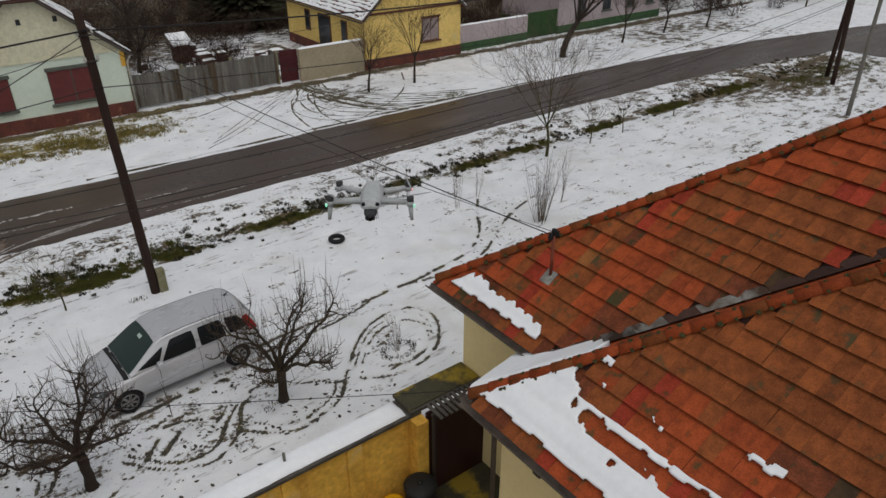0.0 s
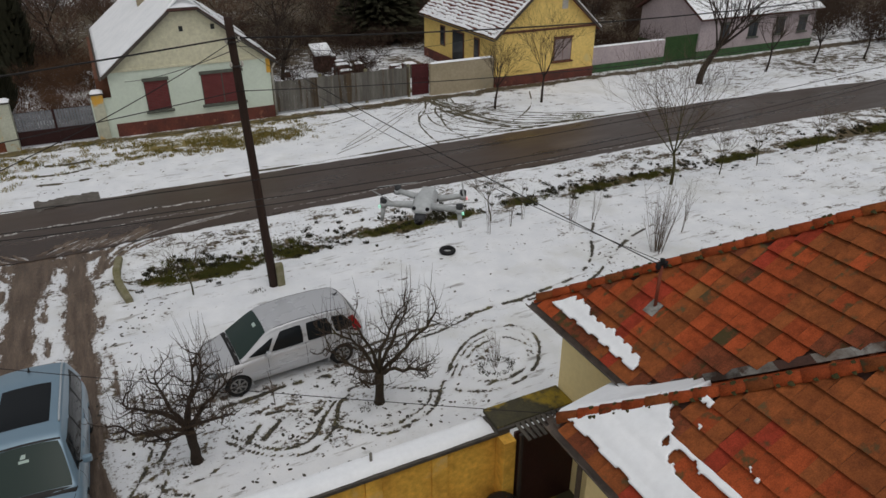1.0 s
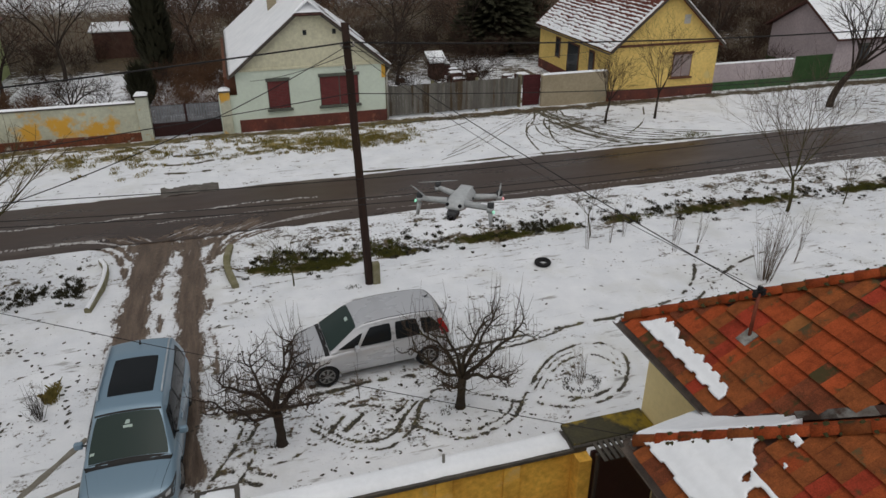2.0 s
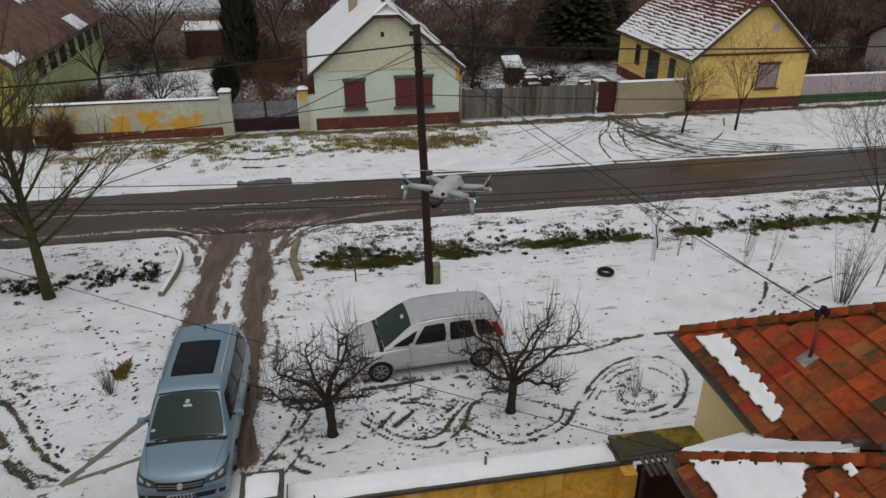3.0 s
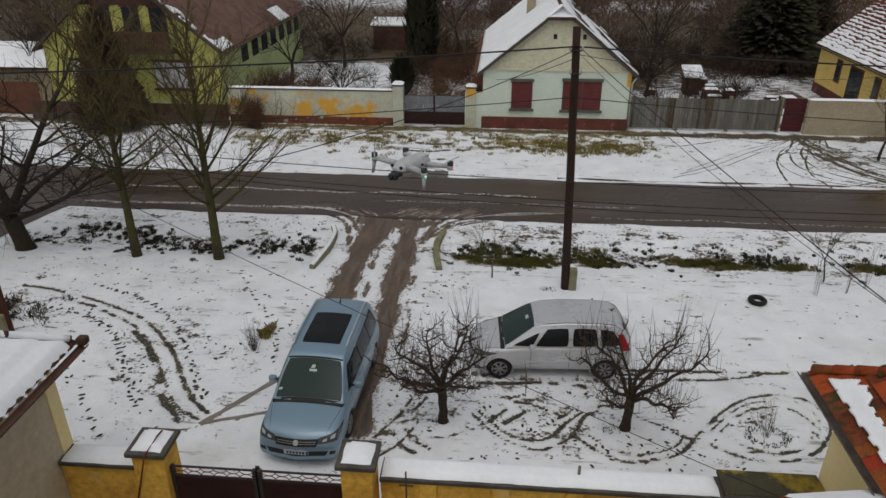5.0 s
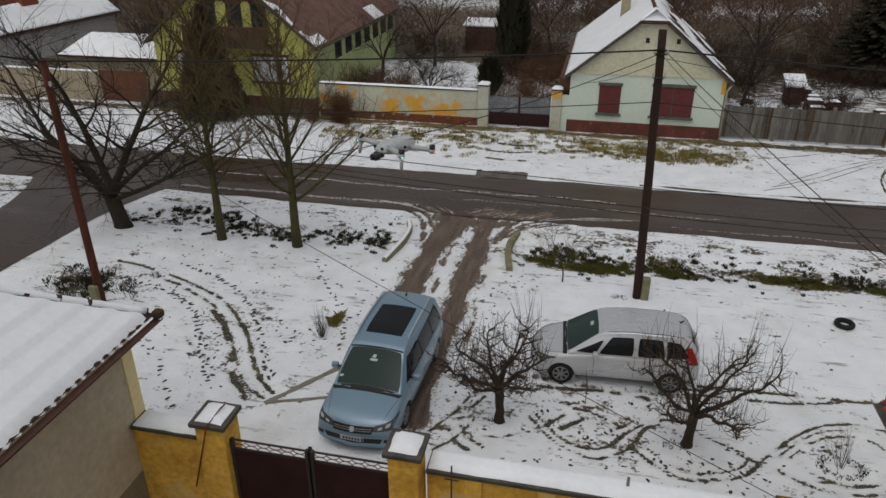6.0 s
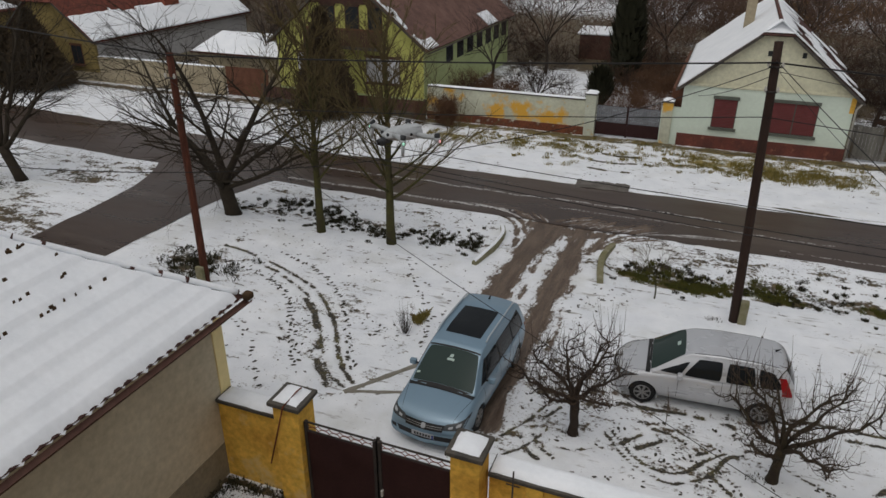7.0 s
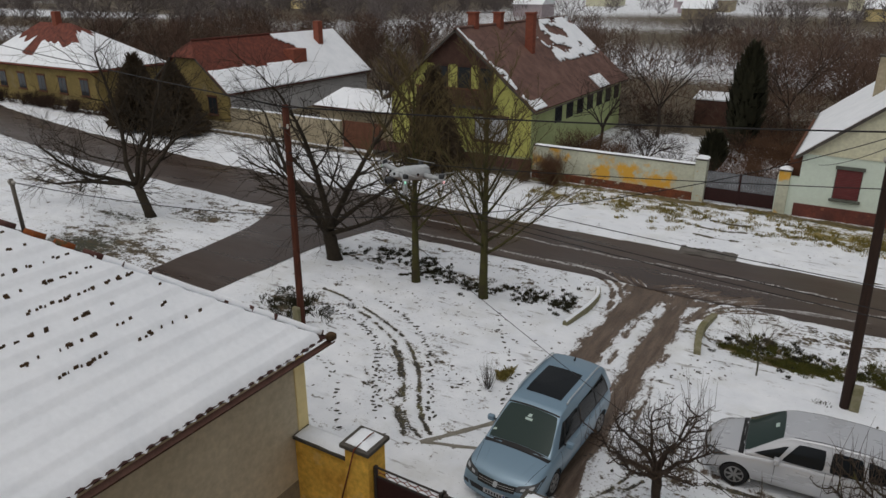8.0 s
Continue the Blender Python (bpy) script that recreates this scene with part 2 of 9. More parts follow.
TILE_O = mat("orange_tile", (0.30, 0.11, 0.03), (0.22, 0.085, 0.025), 0.75, 5.0, bump=0.3)
LIMEROOF = mat("brown_shingle", (0.17, 0.095, 0.075), (0.115, 0.066, 0.055), 0.8, 1.2, bump=0.6, bump_scale=6, c=(0.085, 0.05, 0.045), c_at=0.58, c_scale=0.8)
OLDTILE = mat("old_brown_tile", (0.095, 0.042, 0.034), (0.06, 0.032, 0.028), 0.8, 2.5, bump=0.4, bump_scale=20, random=0.3)
REDTILE = mat("old_red_tile", (0.15, 0.042, 0.027), (0.09, 0.033, 0.025), 0.8, 2.5, bump=0.4, bump_scale=20, random=0.3)
CHIMNEY = mat("chimney_brick", (0.27, 0.085, 0.05), (0.2, 0.065, 0.045), 0.85, 4.0, bump=0.4)
GLASS = glass_mat("dark_window_glass", (0.03, 0.035, 0.04))
BLIND = mat("white_blind", (0.62, 0.63, 0.66), (0.56, 0.57, 0.6), 0.6, 2.0, bump=0.05)
BLACK = mat("black_rubber", (0.012, 0.012, 0.013), (0.022, 0.022, 0.023), 0.75, 8.0, bump=0.2)
CABLE = mat("black_cable", (0.015, 0.014, 0.014), (0.022, 0.02, 0.02), 0.6, 8.0, bump=0)
PORCELAIN = mat("insulator_porcelain", (0.5, 0.48, 0.44), (0.42, 0.4, 0.36), 0.3, 8.0, bump=0)


def paint_mat(name, colour, metal, rough):
    """Even car paint under a clear coat, lightly dusty."""
    m = bpy.data.materials.new(name)
    m.use_nodes = True
    n, l = m.node_tree.nodes, m.node_tree.links
    p = n["Principled BSDF"]
    p.inputs["Base Color"].default_value = (*colour, 1)
    p.inputs["Metallic"].default_value = metal
    p.inputs["Coat Weight"].default_value = 0.6
    p.inputs["Coat Roughness"].default_value = 0.1
    t = n.new("ShaderNodeTexNoise")
    t.inputs["Scale"].default_value, t.inputs["Detail"].default_value = 2.5, 6
    r = n.new("ShaderNodeMapRange")
    r.inputs["To Min"].default_value, r.inputs["To Max"].default_value = rough - 0.06, rough + 0.12
    l.new(t.outputs[0], r.inputs["Value"])
    l.new(r.outputs[0], p.inputs["Roughness"])
    return m

# ---- ground: one sheet to the horizon ----


def ground_material():
    m = bpy.data.materials.new("snowy_ground")
    m.use_nodes = True
    n, l = m.node_tree.nodes, m.node_tree.links
    p = n["Principled BSDF"]
    co = n.new("ShaderNodeTexCoord")
    at = n.new("ShaderNodeAttribute")
    at.attribute_name = "grass"

    def nz(sc, det, stretch=(1, 1, 1)):
        mp = n.new("ShaderNodeMapping")
        mp.inputs["Scale"].default_value = stretch
        l.new(co.outputs["Object"], mp.inputs["Vector"])
        t = n.new("ShaderNodeTexNoise")
        t.inputs["Scale"].default_value, t.inputs["Detail"].default_value, t.inputs["Roughness"].default_value = sc, det, 0.65
        l.new(mp.outputs[0], t.inputs["Vector"])
        return t.outputs[0]

    def op(kind, a, b):
        x = n.new("ShaderNodeMath")
        x.operation = kind
        for s, v in zip(x.inputs, (a, b)):
            if isinstance(v, float):
                s.default_value = v
            else:
                l.new(v, s)
        return x.outputs[0]

    def ramp(v, lo, hi):
        x = n.new("ShaderNodeMapRange")
        x.inputs["From Min"].default_value, x.inputs["From Max"].default_value = lo, hi
        l.new(v, x.inputs["Value"])
        return x.outputs[0]

    def mix(f, a, b):
        x = n.new("ShaderNodeMix")
        x.data_type = "RGBA"
        l.new(f, x.inputs[0])
        for s, v in ((x.inputs[6], a), (x.inputs[7], b)):
            if isinstance(v, tuple):
                s.default_value = (*v, 1)
            else:
                l.new(v, s)
        return x.outputs[2]
    def attr(name):
        x = n.new("ShaderNodeAttribute")
        x.attribute_name = name
        return x.outputs["Fac"]

    def blot(field, sc, share, soft=0.10, stretch=(1, 1, 1)):
        """A field over the ground broken up by grain of two sizes."""
        grain = op("ADD", op("MULTIPLY", op("SUBTRACT", nz(sc, 6.0, stretch), 0.5), 1.5), op("MULTIPLY", op("SUBTRACT", nz(sc * 4.5, 4.0), 0.5), 0.9))
        return ramp(op("ADD", op("SUBTRACT", field, share), grain), 0.0, soft)
    track, mud, fleck_at, straw = attr("track"), attr("mud"), attr("fleck"), attr("straw")
    snow = mix(ramp(nz(0.9, 6.0), 0.35, 0.65), (0.80, 0.82, 0.85), (0.70, 0.725, 0.765))
    snow = mix(ramp(nz(0.35, 5.0), 0.52, 0.75), snow, (0.62, 0.63, 0.62))
    snow = mix(op("MULTIPLY", op("MAXIMUM", track, mud), 0.45), snow, (0.46, 0.45, 0.44))
    soil = mix(ramp(nz(2.2, 6.0), 0.4, 0.6), (0.042, 0.031, 0.017), (0.086, 0.060, 0.033))
    soil = mix(ramp(nz(5.0, 4.0), 0.5, 0.62), soil, (0.115, 0.085, 0.035))
    yellow = mix(ramp(nz(3.0, 6.0), 0.4, 0.62), (0.27, 0.205, 0.06), (0.14, 0.125, 0.032))
    soil = mix(straw, soil, yellow)
    patch = op("ADD", op("MULTIPLY", nz(1.7, 9.0, (0.8, 1.4, 1.0)), 0.62), op("MULTIPLY", nz(9.0, 6.0), 0.38))
    level = op("SUBTRACT", 0.80, op("MULTIPLY", at.outputs["Fac"], 0.44))
    mask = ramp(op("SUBTRACT", patch, level), -0.02, 0.035)
    fleck = ramp(op("ADD", op("SUBTRACT", nz(17.0, 5.0, (0.7, 1.5, 1.0)), 0.695), op("ADD", op("MULTIPLY", op("SUBTRACT", nz(0.55, 4.0), 0.5), 0.38), op("MULTIPLY", op("SUBTRACT", at.outputs["Fac"], 0.42), 0.22))), 0.0, 0.03)
    streak = op("MULTIPLY", ramp(op("ADD", nz(2.4, 9.0, (0.32, 1.7, 1.0)), op("MULTIPLY", op("SUBTRACT", nz(0.4, 3.0), 0.5), 0.25)), 0.60, 0.68), 0.55)
    mask = op("MAXIMUM", op("MAXIMUM", mask, fleck), streak)
    clump = blot(fleck_at, 4.2, 0.72, 0.12)
    pressed = blot(track, 5.5, 0.54)
    muddy = blot(mud, 3.2, 0.43, 0.18, (2.2, 0.6, 1.0))
    pressed_soil = mix(ramp(nz(1.3, 5.0), 0.52, 0.64), (0.032, 0.028, 0.020), (0.090, 0.080, 0.024))
    pressed_soil = mix(ramp(nz(11.0, 5.0), 0.5, 0.7), pressed_soil, (0.15, 0.125, 0.075))
    mud_soil = mix(ramp(nz(2.5, 7.0, (4.0, 0.5, 1.0)), 0.38, 0.62), (0.075, 0.052, 0.037), (0.17, 0.13, 0.10))
    col = mix(mask, snow, soil)
    col = mix(clump, col, mix(ramp(nz(6.0, 3.0), 0.45, 0.6), (0.026, 0.025, 0.018), (0.055, 0.055, 0.020)))
    col = mix(pressed, col, pressed_soil)
    col = mix(muddy, col, mud_soil)
    mask = op("MAXIMUM", op("MAXIMUM", mask, clump), op("MAXIMUM", pressed, muddy))
    l.new(col, p.inputs["Base Color"])
    p.inputs["Roughness"].default_value = 0.8
    bp = n.new("ShaderNodeBump")
    bp.inputs["Strength"].default_value, bp.inputs["Distance"].default_value = 0.5, 0.06
    l.new(op("SUBTRACT", op("ADD", nz(3.0, 6.0), op("MULTIPLY", nz(14.0, 4.0), 0.35)), op("MULTIPLY", mask, 0.4)), bp.inputs["Height"])
    l.new(bp.outputs[0], p.inputs["Normal"])
    return m


GROUND = ground_material()


def road_mid(x):
    """The street's middle line: straight, drifting away far to both sides."""
    return 25.7 + (0.0022 * (x + 15) ** 2 if x < -15 else 0.0) + (-0.0035 * (x - 25) ** 2 if x > 25 else 0.0)


def road_half(x):
    return 2.02 + 0.09 * wob(x, 3, 0.5, 2.0)


def side_edges(y):
    """The side road's two edges in x at y."""
    flare = 3.2 * math.exp(-max(23.4 - y, 0) / 2.2)
    return -20.2 - flare * 0.5, -16.5 + flare * 0.35


def on_road(x, y, grow=0.0):
    if abs(y - road_mid(x)) < road_half(x) + grow and abs(x) < 200:
        return True
    if y < 24.5 and side_edges(y)[0] - grow < x < side_edges(y)[1] + grow:
        return True
    return y < 24 and 49.0 - grow < x < 54.5 + grow


def road_depth(x, y):
    """How far the bed of a road is cut into the ground: 0 beside it, 1 under it."""
    d = 0.0
    if abs(x) < 200:
        d = (road_half(x) + 0.30 - abs(y - road_mid(x))) / 0.5
    if y < 24.5:
        a, b = side_edges(y)
        d = max(d, min(x - a + 0.1, b + 0.1 - x) / 0.5)
    if y < 24:
        d = max(d, min(x - 48.8, 54.7 - x) / 0.5)
    return min(max(d, 0.0), 1.0)


def gz(x, y):
    """Height of the ground."""
    z = 0.035 * wob(x, y, 0.35, 5.0) + 0.015 * wob(x, y, 1.6, 9.0)
    if -120 < x < 47 and not (-22.5 < x < -15.5):
        d = math.exp(-((y - 20.75) / 0.95) ** 2)
        gap = min(max((abs(x + 2.45) - 1.6) / 0.7, 0), 1)
        z -= 0.20 * d * gap
    if y > 110:
        z += 0.035 * (y - 110)* min(1, (y - 110) / 300)
    return z


def sheet_lines(lo, hi, step, far, fine=None):
    """Grid lines: even from lo to hi, closer inside fine, wider and wider beyond."""
    if fine:
        a = list(np.arange(lo, fine[0], step)) + list(np.arange(fine[0], fine[1], fine[2])) + list(np.arange(fine[1], hi + step / 2, step))
    else:
        a = list(np.arange(lo, hi + step / 2, step))
    s, left, right = step, [], []
    x0, x1 = a[0], a[-1]
    while x1 < far:
        s *= 1.22
        x0, x1 = x0 - s, x1 + s
        left.append(x0)
        right.append(x1)
    return left[::-1] + a + right


def catmull(points, per=10):
    pts = [Vector((*p, 0)) for p in points]
    pts = [2 * pts[0] - pts[1]] + pts + [2 * pts[-1] - pts[-2]]
    out = []
    for i in range(1, len(pts) - 2):
        a, b, c, d = pts[i - 1:i + 3]
        for k in range(per):
            t = k / per
            out.append(0.5 * (2 * b + (c - a) * t + (2 * a - 5 * b + 4 * c - d) * t * t + (3 * b - a - 3 * c + d) * t ** 3))
    return out + [pts[-2]]


SWARDS = ((0.5, 0.45, 20.55, 0.30), (1.7, 0.9, 20.1, 0.34), (2.7, 0.8, 20.35, 0.5), (4.9, 0.75, 20.5, 0.30), (8.0, 0.9, 20.8, 0.26), (9.4, 0.8, 20.75, 0.26), (11.4, 0.6, 20.8, 0.26), (13.9, 0.9, 20.85, 0.28), (17.2, 1.1, 20.8, 0.3), (20.5, 1.4, 20.85, 0.3), (25.0, 1.3, 20.8, 0.3), (30.0, 1.8, 20.8, 0.35), (35.5, 1.8, 20.7, 0.4))


def sward(x, y):
    """Where green grass shows along the ditch."""
    return min(sum(math.exp(-((x - a) / r) ** 2 - ((y - b) / h) ** 2) for a, r, b, h in SWARDS if abs(x - a) < 2.4 * r), 1.0)


def fleck_field(x, y):
    """Where dark leaves and weeds poke out of the snow."""
    f = 0.26 if 9.5 < y < 24 else 0.0
    if -60 < x < 47 and abs(x + 2.5) > 2.3 and not -22 < x < -16:
        w = 0.62 if x < -2 else 0.95
        f = max(f, (0.78 if x < 16 else 0.5) * math.exp(-((y - 20.95 - 0.3 * wob(x, 0, 0.3, 8)) / w) ** 2) * (0.75 + 0.6 * wob(x, 1, 0.5, 14)))
        f = max(f, 0.30 * math.exp(-((y - 22.4) / 0.8) ** 2))
    for a, b, r, q, k in ((-13.3, 15.7, 1.3, 0.9, 0.85), (-11.2, 16.6, 1.6, 0.7, 0.5), (-9.5, 18.4, 4.8, 1.8, 0.52), (-6.0, 15.5, 2.8, 2.8, 0.38), (-11.0, 13.0, 3.0, 1.5, 0.38), (5.0, 17.6, 5.0, 0.9, 0.36), (6.5, 19.4, 4.5, 0.6, 0.42), (13.0, 17.5, 4.0, 1.6, 0.34), (-25.0, 15.2, 3.4, 2.6, 0.95), (-27, 18.8, 4.0, 0.8, 0.85), (-0.4, 14.6, 0.9, 2.6, 0.36), (-0.9, 11.6, 0.9, 0.9, 0.35), (2.6, 12.2, 2.2, 1.0, 0.26), (9.0, 16.0, 5.0, 2.0, 0.30), (9.9, 19.6, 2.6, 0.7, 0.36), (17.0, 31.4, 2.4, 2.2, 0.66), (-1.9, 31.2, 1.1, 2.2, 0.42)):
        f = max(f, k * math.exp(-((x - a) / r) ** 2 - ((y - b) / q) ** 2))
    return f


def straw_field(x, y):
    """Where the grass beside the street is yellow."""
    f = 0.9 * math.exp(-((y - 33.4) / 1.7) ** 2) * (-13 < x < 10)
    f = max(f, 0.85 * math.exp(-((x - 5.6) / 2.4) ** 2 - ((y - 32.3) / 1.1) ** 2))
    return max(f, 0.35 * sward(x, y), 0.5 * math.exp(-((x + 0.9) / 0.5) ** 2 - ((y - 17.3) / 1.6) ** 2))


def grass_at(x, y):
    g = 0.432 + 0.13 * wob(x, y, 0.25, 3.0) + 0.12 * wob(x, y, 0.9, 6.0)
    if -60 < x < 47:
        g += 0.20 * math.exp(-((y - 20.9 - 0.25 * wob(x, 0, 0.3, 8)) / 0.7) ** 2) * (0.8 + 1.0 * wob(x, 1, 0.45, 4)) + 0.35 * sward(x, y)
        g += 0.16 * math.exp(-((y - 22.6) / 0.8) ** 2)
    g += 0.50 * math.exp(-((y - 35.15) / 0.45) ** 2) * (abs(x) < 60)
    g += 0.22 * math.exp(-((y - 33.0) / 1.6) ** 2) * (1 if -12 < x < 9 else 0.1) * (0.9 + 1.1 * wob(x, y, 0.5, 31))
    g += 0.24 * math.exp(-((x - 6.0) / 2.6) ** 2 - ((y - 32.5) / 0.9) ** 2)
    g += 0.33 * math.exp(-((x + 13.5) / 1.8) ** 2 - ((y - 15.6) / 1.3) ** 2)
    g += 0.30 * math.exp(-((x + 24) / 5) ** 2 - ((y - 15.5) / 4.5) ** 2)
    g += 0.24 * math.exp(-((x - 17.5) / 3.2) ** 2 - ((y - 31.5) / 2.6) ** 2)
    g += 0.26 * math.exp(-((x - 46) / 12) ** 2 - ((y - 31.5) / 4) ** 2)
    g += 0.12 * min(max((x - 16) / 14, 0), 1) * (10 < y < 24)
    g += 0.3 * math.exp(-((x - 40) / 7) ** 2 - ((y - 19.5) / 2.2) ** 2)
    g += 0.16 * math.exp(-((x + 0.2) / 2.0) ** 2 - ((y - 13) / 2.5) ** 2)
    g += 0.13 * math.exp(-((x - 2.6) / 2.4) ** 2 - ((y - 12.3) / 1.3) ** 2)
    g += 0.10 * math.exp(-((x - 7.7) / 1.6) ** 2 - ((y - 12.2) / 1.5) ** 2)
    g += 0.12 * math.exp(-((x + 7.5) / 2.5) ** 2 - ((y - 14.5) / 2.5) ** 2)
    if y > 36.5 and not (9 < x < 20 and y < 47) and not (-12.5 < x < -5 and 40 < y < 51):
        g = (0.74 if x < 9 else 0.84) + 0.5 * wob(x, y, 0.10, 6.0)
    if 9 < x < 20 and 36.5 < y < 47 or -12.5 < x < -5 and 40 < y < 51:
        g = (0.64 if x > 0 else 0.50) + 0.45 * wob(x, y, 0.5, 6.0)
    if 51 < y <= 75:
        g = 0.95 + 0.25 * wob(x, y, 0.10, 6.0)
    if y > 75:
        g = 0.93 + 1.2 * wob(x * 0.35, y, 0.022, 11.0)
    # Bare dark ground on the yard side: shade of the passage put into colour.
    if y < 7.9:
        g = 0.95
    return min(max(g, 0.0), 1.0)


gx, gy = sheet_lines(-26, 44, 0.28, 2600, (-13.5, 16.5, 0.075)), sheet_lines(8.5, 36.5, 0.25, 2600, (10.2, 24.2, 0.075))
GX, GY = np.array(gx), np.array(gy)
track_f, mud_f = np.zeros((len(gy), len(gx))), np.zeros((len(gy), len(gx)))


def press(field, points, width, strength=1.0, broken=0.0, seed=0.0):
    """Presses a line into the ground: full in its middle, falling off over its half width."""
    c = catmull(points, 12)
    along = 0.0
    for p, q in zip(c, c[1:]):
        step = (q - p).length
        for k in range(max(int(step / 0.04), 1)):
            x, y = p.lerp(q, k / max(int(step / 0.04), 1)).to_2d()
            a = along + step * k / max(int(step / 0.04), 1)
            keep = strength * min(max((1.1 * wob(a * 1.2, 0, 1.0, seed) + (0.0 if broken < 0 else 0.9 * wob(a * 4.2, 7, 1.0, seed)) + 0.72 - broken) / 0.4, 0.0), 1.0)
            if keep <= 0.02:
                continue
            x += 0.05 * wob(a * 0.9, 5, 1.0, seed)
            w = width * (1 + 0.4 * wob(a * 1.7, 3, 1.0, seed + 2))
            i0, i1 = np.searchsorted(GX, (x - 2.2 * w, x + 2.2 * w))
            j0, j1 = np.searchsorted(GY, (y - 2.2 * w, y + 2.2 * w))
            d2 = (GX[i0:i1][None, :] - x) ** 2 + (GY[j0:j1][:, None] - y) ** 2
            field[j0:j1, i0:i1] = np.maximum(field[j0:j1, i0:i1], keep * np.exp(-d2 / (w * w)))
        along += step


# wheel tracks looping round the two apple trees and the rose bush
press(track_f, [(-0.11, 12.78), (-0.41, 12.16), (-0.73, 11.59), (-0.42, 11.05), (-0.12, 10.85)], 0.068, 1.0, 0.1, 1)
press(track_f, [(-0.49, 11.65), (-0.24, 11.29), (0.19, 11.01)], 0.060, 1.0, 0.1, 2)
press(track_f, [(-1.1, 11.3), (-0.87, 11.71), (-0.62, 12.16), (-0.49, 12.57), (-0.2, 13.3)], 0.064, 0.9, 0.25, 3)
press(track_f, [(-0.95, 10.7), (-0.6, 11.05), (-0.35, 11.5), (-0.15, 12.0)], 0.056, 0.9, 0.3, 4)
press(track_f, [(0.82, 12.94), (1.36, 12.2), (1.86, 11.63), (2.44, 11.46), (2.87, 11.65), (3.26, 12.17), (3.85, 12.72), (4.39, 12.83)], 0.068, 1.0, 0.05, 5)
press(track_f, [(1.06, 12.26), (1.61, 11.57), (2.1, 11.28), (2.58, 11.17), (3.01, 11.41), (3.34, 11.79), (3.62, 12.37), (4.01, 12.65)], 0.068, 1.0, 0.12, 6)
press(track_f, [(1.8, 12.47), (1.45, 12.0)], 0.080, 1.0, 0, 7)
press(track_f, [(2.28, 12.48), (2.02, 12.2), (1.79, 11.95)], 0.088, 1.0, 0, 8)
press(track_f, [(2.03, 12.78), (2.52, 12.69), (3.02, 12.36), (3.28, 12.43)], 0.064, 1.0, 0.1, 9)
press(track_f, [(3.41, 11.66), (3.81, 11.25), (4.41, 10.97), (5.0, 11.1), (5.52, 11.28), (5.9, 11.65), (6.25, 12.13)], 0.064, 1.0, 0.12, 10)
press(track_f, [(3.8, 11.73), (4.23, 11.32), (4.76, 11.15)], 0.060, 0.9, 0.15, 11)
press(track_f, [(4.86, 12.46), (5.55, 12.08), (5.98, 11.77), (6.56, 11.48)], 0.056, 0.9, 0.15, 12)
press(track_f, [(3.55, 11.85), (3.95, 11.45), (4.45, 11.2), (5.0, 11.3), (5.45, 11.5), (5.75, 11.85)], 0.055, 0.9, 0.3, 61)
press(track_f, [(0.98, 12.95), (1.5, 12.25), (1.95, 11.8), (2.42, 11.66), (2.75, 11.82), (3.1, 12.3), (3.7, 12.9)], 0.055, 0.9, 0.3, 62)
press(track_f, [(6.42, 12.1), (7.05, 12.8), (7.8, 13.25), (8.55, 13.3), (9.0, 13.0), (8.98, 12.5), (8.45, 11.8), (7.75, 11.45), (7.0, 11.5)], 0.05, 0.9, 0.3, 63)
press(track_f, [(0.94, 11.68), (0.53, 11.43), (0.04, 11.36)], 0.048, 0.8, 0.3, 13)
press(track_f, [(6.25, 12.13), (6.92, 12.86), (7.71, 13.42), (8.59, 13.55), (9.22, 13.22), (9.2, 12.48), (8.55, 11.6), (7.72, 11.23), (6.89, 11.3), (6.27, 11.74)], 0.060, 1.0, 0.15, 14)
press(track_f, [(6.62, 12.1), (7.2, 12.72), (7.85, 13.05), (8.5, 13.05), (8.85, 12.6), (8.6, 12.0)], 0.060, 0.95, 0.2, 15)
press(track_f, [(7.0, 11.7), (7.5, 11.5), (8.1, 11.6)], 0.056, 0.9, 0.2, 16)
press(track_f, [(1.2, 13.5), (1.92, 13.51), (2.44, 13.61), (2.95, 13.62), (3.8, 13.5)], 0.120, 0.95, 0.15, 17)
press(track_f, [(4.8, 13.95), (7.0, 14.05), (9.0, 14.55), (10.9, 14.3), (12.4, 14.5), (13.8, 15.35), (15.2, 16.2), (17.0, 16.8)], 0.075, 1.0, 0.12, 20)
press(track_f, [(5.0, 14.3), (7.8, 14.45), (10.4, 14.6), (12.3, 14.95), (13.5, 15.9), (14.2, 16.9), (15.0, 17.8)], 0.075, 1.0, 0.12, 21)
# wheel tracks over the other half of the verge, towards the planks
press(track_f, [(-13.6, 17.3), (-12.38, 17.14), (-11.58, 16.94), (-10.35, 16.53), (-9.07, 15.94), (-8.13, 15.29), (-7.32, 14.49), (-6.68, 13.67), (-6.13, 12.77), (-5.55, 12.08), (-5.08, 11.76)], 0.085, 1.0, 0.06, 22)
press(track_f, [(-11.26, 16.56), (-10.14, 16.12), (-8.95, 15.46), (-8.22, 14.92), (-7.4, 13.98), (-6.65, 12.91), (-6.0, 12.01), (-5.24, 11.5)], 0.075, 1.0, 0.06, 23)
press(track_f, [(-8.52, 15.0), (-7.79, 14.31), (-7.19, 13.51), (-6.73, 12.76)], 0.112, 1.0, 0.05, 24)
press(track_f, [(-6.5, 12.35), (-6.3, 12.07), (-6.0, 11.78), (-5.73, 11.43)], 0.112, 1.0, 0.05, 25)
